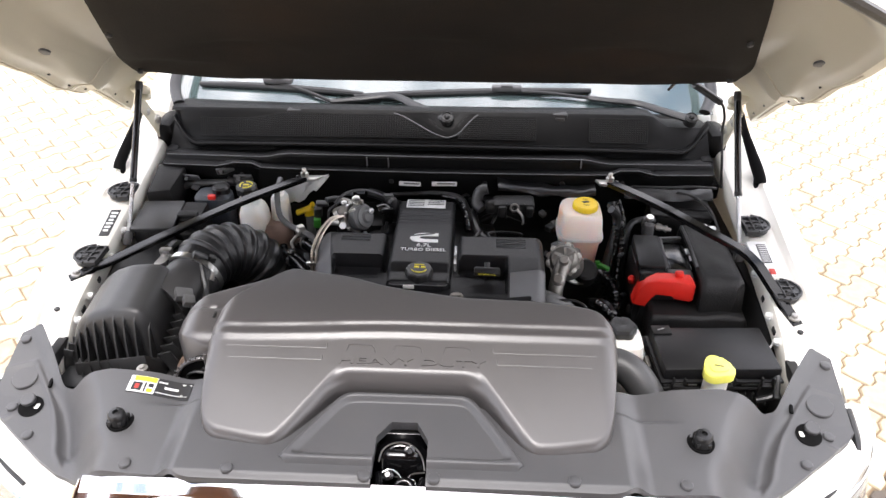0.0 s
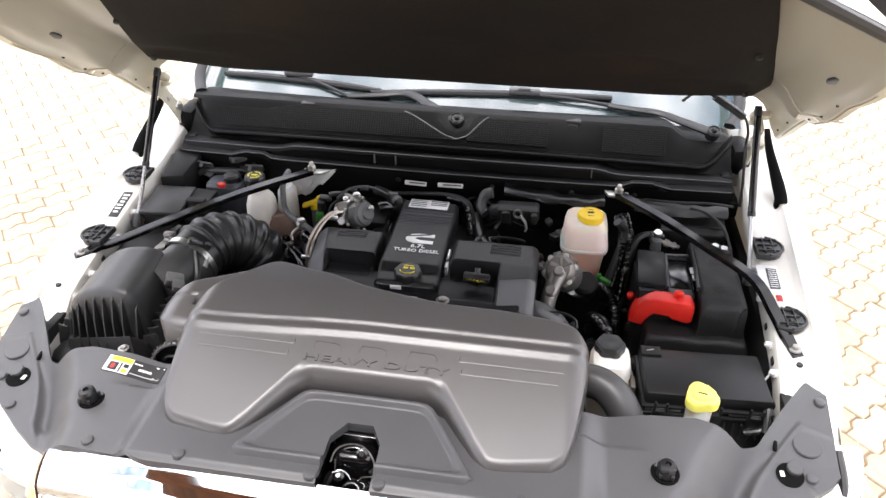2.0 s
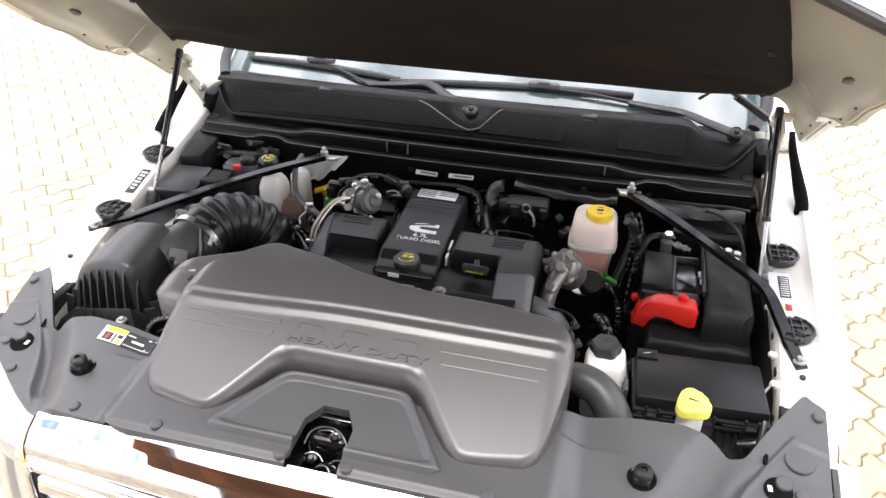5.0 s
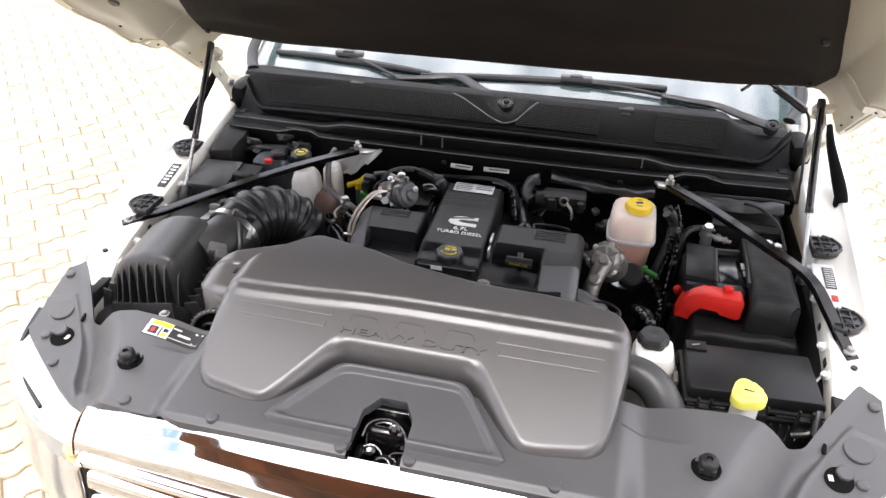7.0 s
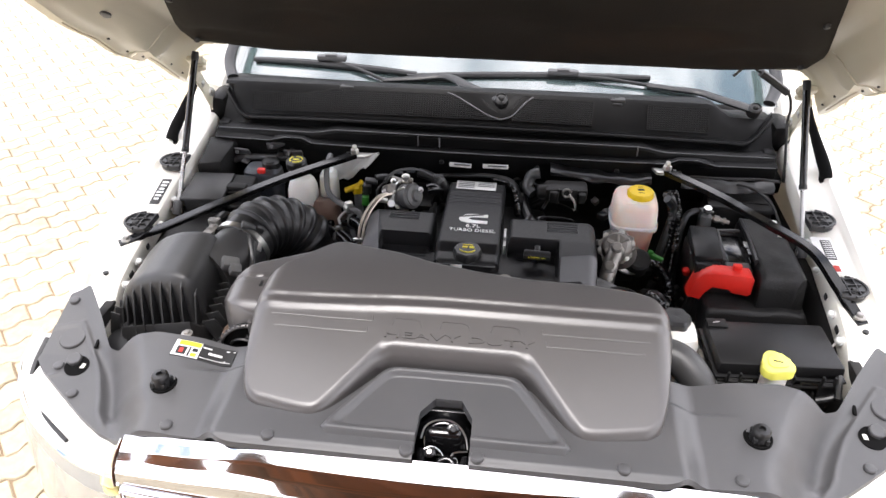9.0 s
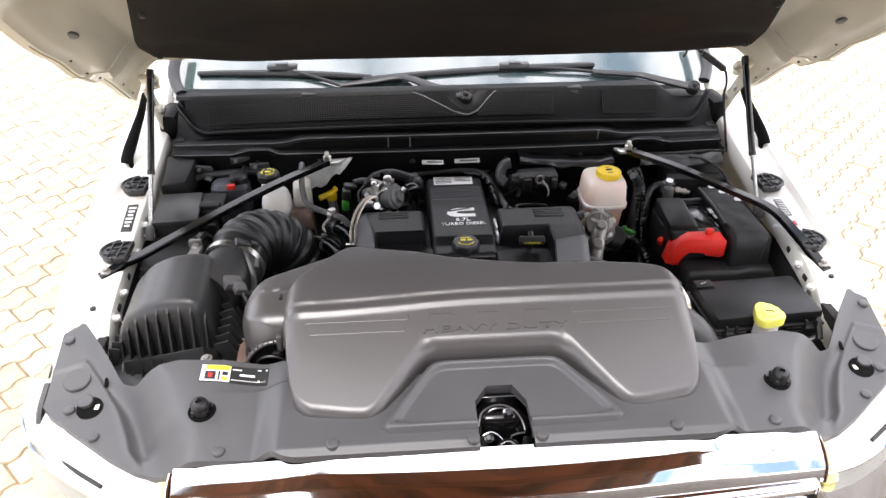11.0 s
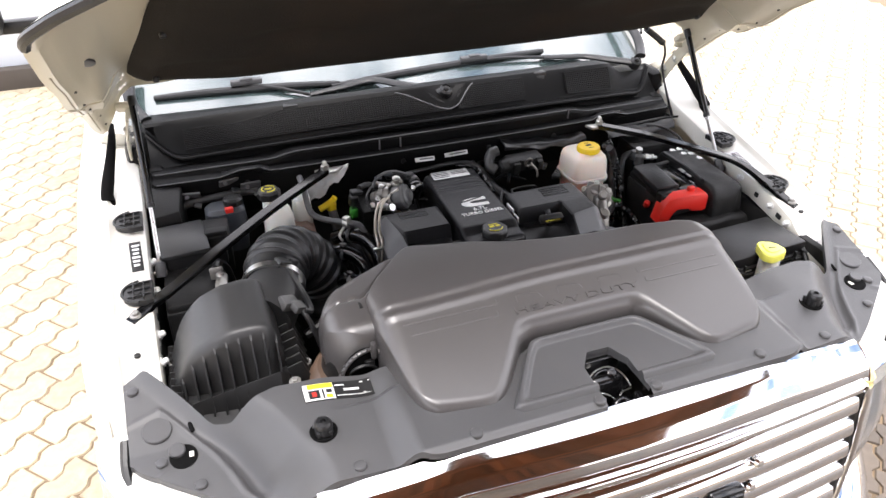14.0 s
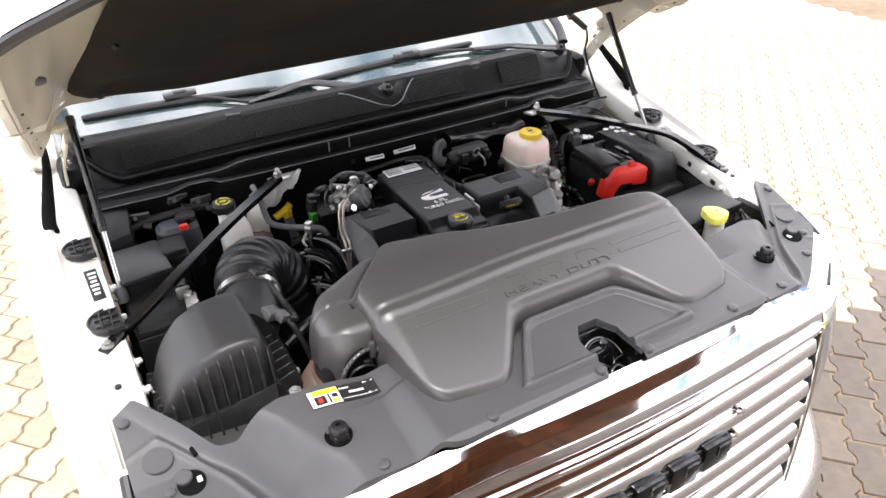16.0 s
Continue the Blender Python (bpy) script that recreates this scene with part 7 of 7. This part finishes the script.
part("line_clamp", join(box(-0.205, 0.545, 1.222, 0.022, 0.016, 0.012, 0.003, rot=(0, 20, 30)), lathe([(0.008, 0), (0.008, 0.012)], (-0.188, 0.548, 1.212), (0.3, -0.8, 0.4), n=6)), M["steel"], turbo)
part("manifold", box(-0.165, 0.70, 1.13, 0.12, 0.10, 0.06, 0.012, rot=(8, 0, 0)), M["dark"], turbo)
part("elbow", tube([(-0.110, 0.70, 1.18), (-0.100, 0.683, 1.200), (-0.088, 0.672, 1.192), (-0.085, 0.66, 1.16)], 0.012, n=12), M["rubber"], turbo)
part("elbow_clip", join(box(-0.102, 0.682, 1.212, 0.022, 0.012, 0.008, 0.002, rot=(0, 10, 20)), lathe([(0.014, -0.004), (0.0145, 0), (0.014, 0.004)], (-0.094, 0.677, 1.197), (0.7, -0.6, -0.4), n=14)), M["clay"], turbo)
# hose tangle in front of the valve
tang = thing("coolant_hoses", "glossy black coolant hoses with wire clips beside the engine", "hose", (-0.28, 0.52, 1.0))
for pts, r in (
    ([(-0.30, 0.600, 1.13), (-0.272, 0.560, 1.155), (-0.245, 0.535, 1.150), (-0.228, 0.500, 1.12), (-0.225, 0.46, 1.05)], 0.016),
    ([(-0.340, 0.56, 1.10), (-0.315, 0.535, 1.135), (-0.285, 0.515, 1.135), (-0.262, 0.490, 1.11), (-0.25, 0.46, 1.04)], 0.015),
    ([(-0.345, 0.53, 1.06), (-0.320, 0.495, 1.09), (-0.285, 0.470, 1.09), (-0.25, 0.44, 1.06)], 0.017),
    ([(-0.295, 0.64, 1.09), (-0.285, 0.60, 1.12), (-0.265, 0.575, 1.125), (-0.24, 0.57, 1.11)], 0.011),
):
    part("hose", tube(pts, r, n=14), M["gloss"], tang)
for at, ax, r in (((-0.272, 0.560, 1.155), (0.5, -0.7, 0.1), 0.017), ((-0.300, 0.525, 1.136), (0.8, -0.5, 0), 0.016), ((-0.300, 0.478, 1.091), (0.8, -0.5, 0), 0.018)):
    part("clip", join(lathe([(r, -0.004), (r + 0.0012, 0), (r, 0.004)], at, ax, n=18), box(at[0], at[1], at[2] + r + 0.004, 0.010, 0.012, 0.006, 0.001, rot=(0, 0, 35))), M["clay"], tang, "spring hose clip")
crank = thing("breather_valve", "dark valve and pipe cluster at the firewall", "valve", (0.14, 0.66, 1.1))
part("hose", tube([(0.126, 0.69, 1.232), (0.112, 0.69, 1.228), (0.104, 0.688, 1.214), (0.103, 0.68, 1.198), (0.115, 0.668, 1.190)], 0.0125, n=14), M["hose"], crank)
part("body", join(box(0.186, 0.672, 1.200, 0.094, 0.04, 0.034, 0.007, rot=(8, 0, 3)), box(0.160, 0.655, 1.196, 0.020, 0.02, 0.030, 0.004, rot=(8, 0, 3)), lathe([(0.018, 0), (0.016, 0.022), (0.011, 0.026)], (0.148, 0.668, 1.200), (-1, -0.1, -0.1), n=18), box(0.222, 0.655, 1.196, 0.016, 0.02, 0.026, 0.004, rot=(8, 0, 3))), M["dark"], crank)
part("rib", join(*[box(0.170 + 0.014 * i, 0.652, 1.202, 0.003, 0.004, 0.030, 0.001, rot=(8, 0, 3)) for i in range(4)]), M["black"], crank)
part("bracket", join(tube([(0.187 + 0.0085 * math.cos(a), 0.640 - 0.003 * math.sin(a), 1.212 + 0.011 * math.sin(a)) for a in np.linspace(0.3, 6.0, 16)], 0.0026, n=8, per=2), tube([(0.194, 0.640, 1.206), (0.204, 0.636, 1.196), (0.208, 0.633, 1.182), (0.206, 0.632, 1.174)], 0.0045, n=8, flat=0.5)), M["alu"], crank)
tags = thing("service_tag", "two small silver tags on the firewall seam", "label", (-0.03, 0.71, 1.215))
for x, y, w, ry, rz in ((-0.054, 0.705, 0.050, 5, 6), (0.026, 0.708, 0.058, -1, 0)):
    tag = part("tag", box(x, y, 1.232, w, 0.003, 0.010, 0.0006, rot=(-40, ry, rz)), M["silver"], tags)
    part("text_bar", box(x + 0.004, y - 0.0015, 1.2335, w * 0.72, 0.0015, 0.0035, 0.0003, rot=(-40, ry, rz)), M["clay"], tag)


pad = thing("firewall_pad", "grey crumpled sound pad along the firewall below the cowl", "sound pad", (0.30, 0.72, 1.19))
for x0, x1, z0, z1, m in ((0.150, 0.375, 1.236, 1.222, "rubber"), (0.440, 0.640, 1.224, 1.222, "hose")):
    bm = bmesh.new()
    rws = []
    for i in range(41):
        u = i / 40
        x = x0 + (x1 - x0) * u
        z = z0 + (z1 - z0) * u - 0.006 * math.sin(math.pi * u)
        prof = ((0.728, 0.004), (0.714, 0.003), (0.704, 0.001), (0.699, -0.003), (0.698, -0.009), (0.702, -0.013))
        rws.append([bm.verts.new((x, y + 0.005 * noise.noise(Vector((x * 34, k * 0.5, 2.0))), z + dz + 0.006 * noise.noise(Vector((x * 26, k * 0.35, 7.0))))) for k, (y, dz) in enumerate(prof)])
    for a, b in zip(rws, rws[1:]):
        for k in range(5):
            bm.faces.new((a[k], b[k], b[k + 1], a[k + 1]))
    bmesh.ops.recalc_face_normals(bm, faces=bm.faces)
    bmesh.ops.solidify(bm, geom=bm.faces[:], thickness=0.004)
    part("strip", bm, M[m], pad, "", 60)

# looms and hoses in the dark of the bay
loom = thing("wiring_loom", "black hoses and wiring looms across the engine bay", "wiring", (0, 0.6, 0.9))
rng = random.Random(4)
for pts, r in (
    ([(-0.10, 0.70, 1.205), (-0.05, 0.705, 1.206), (0.02, 0.70, 1.212), (0.07, 0.685, 1.205), (0.09, 0.65, 1.17)], 0.005),
    ([(0.09, 0.69, 1.17), (0.11, 0.62, 1.15), (0.16, 0.58, 1.14), (0.25, 0.57, 1.12)], 0.012),
    ([(-0.15, 0.70, 1.21), (-0.11, 0.69, 1.20), (-0.09, 0.67, 1.17), (-0.10, 0.62, 1.14)], 0.011),
    ([(-0.30, 0.62, 1.10), (-0.27, 0.57, 1.11), (-0.26, 0.52, 1.08), (-0.27, 0.47, 1.02)], 0.020),
    ([(-0.26, 0.62, 1.12), (-0.235, 0.56, 1.11), (-0.245, 0.50, 1.06), (-0.25, 0.45, 0.98)], 0.017),
    ([(-0.34, 0.50, 1.02), (-0.29, 0.48, 1.06), (-0.25, 0.44, 1.04), (-0.2, 0.40, 1.02)], 0.014),
    ([(-0.42, 0.36, 1.07), (-0.36, 0.38, 1.09), (-0.31, 0.41, 1.08), (-0.26, 0.45, 1.06)], 0.010),
    ([(0.40, 0.63, 1.22), (0.42, 0.64, 1.19), (0.41, 0.62, 1.14), (0.39, 0.57, 1.10)], 0.009),
    ([(0.41, 0.66, 1.21), (0.435, 0.655, 1.17), (0.43, 0.62, 1.11), (0.42, 0.55, 1.04)], 0.010),
    ([(0.36, 0.50, 1.06), (0.385, 0.46, 1.08), (0.40, 0.42, 1.05), (0.41, 0.38, 0.98)], 0.010),
    ([(0.65, 0.19, 1.09), (0.655, 0.23, 1.12), (0.652, 0.28, 1.12), (0.648, 0.34, 1.11)], 0.006),
    ([(0.62, 0.20, 1.075), (0.645, 0.20, 1.085), (0.658, 0.215, 1.09), (0.662, 0.25, 1.08)], 0.006),
    ([(0.56, 0.712, 1.222), (0.60, 0.70, 1.216), (0.63, 0.67, 1.20), (0.645, 0.63, 1.17)], 0.0035),
    ([(0.46, 0.72, 1.23), (0.53, 0.715, 1.232), (0.60, 0.715, 1.235), (0.645, 0.70, 1.24)], 0.003),
):
    part("hose", tube(pts, r, n=10), M["rubber"], loom)
part("connector", join(box(0.385, 0.555, 1.115, 0.028, 0.012, 0.012, 0.003, rot=(0, 15, -20)), box(0.372, 0.56, 1.122, 0.010, 0.010, 0.014, 0.002)), M["green"], loom, "bright green connector")
for i in range(26):
    x, y = rng.uniform(0.36, 0.44), rng.uniform(0.38, 0.66)
    part("clip", box(x, y, rng.uniform(0.95, 1.06), 0.016, 0.012, 0.02, 0.003, rot=(rng.uniform(-30, 30), rng.uniform(-30, 30), rng.uniform(0, 90))), M["dark"] if i % 3 else M["black"], loom)
for i in range(14):
    x, y = rng.uniform(-0.36, -0.23), rng.uniform(0.40, 0.62)
    part("clip", box(x, y, rng.uniform(0.98, 1.08), 0.02, 0.016, 0.022, 0.003, rot=(rng.uniform(-30, 30), rng.uniform(-30, 30), rng.uniform(0, 90))), M["dark"] if i % 4 else M["alu"], loom)

corr = thing("corrugated_conduit", "black corrugated wiring conduits between bottle and battery", "conduit", (0.41, 0.5, 0.95))
for pts, r in (
    ([(0.402, 0.660, 1.225), (0.412, 0.650, 1.200), (0.418, 0.630, 1.160), (0.410, 0.600, 1.110), (0.395, 0.560, 1.05)], 0.0085),
    ([(0.418, 0.668, 1.222), (0.430, 0.655, 1.190), (0.432, 0.625, 1.150), (0.424, 0.585, 1.09), (0.415, 0.54, 1.02)], 0.0075),
    ([(0.372, 0.560, 1.10), (0.392, 0.530, 1.105), (0.408, 0.495, 1.085), (0.412, 0.455, 1.03)], 0.010),
    ([(0.365, 0.470, 1.08), (0.380, 0.440, 1.085), (0.398, 0.410, 1.07), (0.405, 0.380, 1.02)], 0.009),
    ([(-0.335, 0.585, 1.13), (-0.325, 0.555, 1.12), (-0.318, 0.52, 1.09), (-0.315, 0.48, 1.03)], 0.008),
    ([(0.02, 0.700, 1.205), (0.06, 0.690, 1.200), (0.075, 0.66, 1.185), (0.085, 0.62, 1.16)], 0.008),
):
    part("conduit", tube(pts, r, n=10, per=26, radii=lambda u: 1.0 + 0.14 * math.sin(u * 150)), M["gloss"], corr)
for x, y, z, a in ((0.405, 0.655, 1.215, 20), (0.424, 0.640, 1.180, -30), (0.400, 0.52, 1.10, 40), (0.390, 0.43, 1.085, 10), (0.43, 0.60, 1.12, 60)):
    part("wrap", box(x, y, z, 0.020, 0.010, 0.012, 0.003, rot=(20, 10, a)), M["clay"], corr, "grey taped joint")
small = thing("wire_connectors", "small grey and black wire connectors around the engine", "connector", (0.2, 0.55, 1.1))
rs = random.Random(21)
for i in range(30):
    x, y, z = rs.choice(((0.10, 0.58, 1.15), (0.25, 0.60, 1.13), (-0.09, 0.70, 1.19), (0.28, 0.68, 1.18), (-0.30, 0.58, 1.10), (0.33, 0.42, 1.06), (0.40, 0.35, 1.03)))
    x, y, z = x + rs.uniform(-0.035, 0.035), y + rs.uniform(-0.03, 0.03), z + rs.uniform(-0.03, 0.012)
    part("connector", box(x, y, z, rs.uniform(0.012, 0.024), rs.uniform(0.010, 0.018), rs.uniform(0.010, 0.018), 0.002, rot=(rs.uniform(-30, 30), rs.uniform(-30, 30), rs.uniform(0, 180))), M[rs.choice(("clay", "black", "dark", "engine_grey"))], small)
for i in range(12):
    x, y = rs.uniform(-0.12, 0.30), rs.uniform(0.56, 0.70)
    p = Vector((x, y, 1.14 + 0.3 * (y - 0.56)))
    part("wire", tube([p, p + Vector((rs.uniform(-0.03, 0.03), 0.03, 0.015)), p + Vector((rs.uniform(-0.06, 0.06), 0.05, 0.0)), p + Vector((rs.uniform(-0.08, 0.08), 0.06, -0.05))], rs.uniform(0.002, 0.0045), n=6), M["rubber"], small)

# ---- pavers ----
PL, PW, PH = 0.226, 0.118, 0.06


def paver_outline(gap=0.0034):
    """Zig-zag interlocking block; its wave repeats twice along the block."""
    l, w, z = PL / 2 - gap, PW / 2 - gap, 0.011
    us = [-1.0, -0.62, -0.38, 0.0 - 0.12, 0.12, 0.38, 0.62, 1.0]
    ws = [-z, -z, z, z, -z, -z, z, z]
    bot = [(l * u, -w + v) for u, v in zip(us, ws)]
    top = [(l * u, w + v) for u, v in zip(us, ws)][::-1]
    return bot + top


def paver_mesh():
    bm = bmesh.new()
    out = paver_outline()
    n = len(out)
    lo = [bm.verts.new((x, y, -PH)) for x, y in out]
    hi = [bm.verts.new((x, y, -0.005)) for x, y in out]
    tp = [bm.verts.new((x * 0.965, y * 0.94, 0.0)) for x, y in out]
    for i in range(n):
        j = (i + 1) % n
        bm.faces.new((lo[i], lo[j], hi[j], hi[i]))
        bm.faces.new((hi[i], hi[j], tp[j], tp[i]))
    bm.faces.new(tp)
    bmesh.ops.recalc_face_normals(bm, faces=bm.faces)
    me = bpy.data.meshes.new("paver")
    bm.to_mesh(me)
    bm.free()
    me.materials.append(M["paver"])
    return me


pave_me = paver_mesh()
paving = thing("pavement", "pale zig-zag interlocking concrete pavers", "pavement", (0, 0, GROUND), kind="structure")
damp_shaded_me = pave_me.copy()
damp_shaded_me.materials[0] = M["damp_shaded"]
base_v = [v.co.copy() for v in pave_me.vertices]
base_f = [tuple(p.vertices) for p in pave_me.polygons]
fields = {False: ([], []), True: ([], [])}
rp = random.Random(11)
TURN = radians(43.0)
near = []
for i in range(-46, 47):
    for j in range(-75, 76):
        px, py = (i + 0.5 * (j % 2)) * PL, j * PW
        x, y = px * math.cos(TURN) - py * math.sin(TURN), px * math.sin(TURN) + py * math.cos(TURN) + 2.0
        if abs(x) < 0.75 and 0.2 < y < 5:
            continue
        if abs(x) > 6 or y < -4.8 or y > 9.2:
            continue
        d = min(abs(x + 1.35), abs(x - 1.35)) + abs(y - 0.9) * 0.45
        near.append((d, x, y))
near.sort()
for k, (d, x, y) in enumerate(near):
    dz, tilt = rp.uniform(-0.002, 0.002), rp.uniform(-0.6, 0.6)
    m = pose(x, y, GROUND + dz, tilt, rp.uniform(-0.6, 0.6), math.degrees(TURN) + rp.uniform(-0.7, 0.7))
    edge = 0.3 * rp.uniform(-1, 1)
    # wet patch at right; unseen apron in front darkened as shade the chrome mirrors
    damp_shaded = x + edge > 0.7 and y < 0.62 + 0.25 * rp.uniform(-1, 1) - 0.12 * (x - 1.3) or y + edge < -0.35 and x + edge > -0.3
    if k < 300:
        ob = new("paver", damp_shaded_me if damp_shaded else pave_me)
        if damp_shaded:
            ob["label"] = "damp grey-brown paver"
        ob.parent = paving
        ob.matrix_parent_inverse = paving.matrix_world.inverted()
        ob.matrix_world = m
    else:
        vs, fs = fields[damp_shaded]
        o = len(vs)
        vs += [tuple(m @ v) for v in base_v]
        fs += [tuple(o + q for q in f) for f in base_f]
for damp_shaded, (vs, fs) in fields.items():
    fm = bpy.data.meshes.new("paver_field")
    fm.from_pydata(vs, [], fs)
    fm.materials.append(M["damp_shaded"] if damp_shaded else M["paver"])
    field = new("paver_field", fm)
    field.parent = paving
    field.matrix_parent_inverse = paving.matrix_world.inverted()
    tagged(field, "field of grey-brown pavers, damp at right, darkened as shade in front" if damp_shaded else "field of pale zig-zag pavers", kind="stuff")
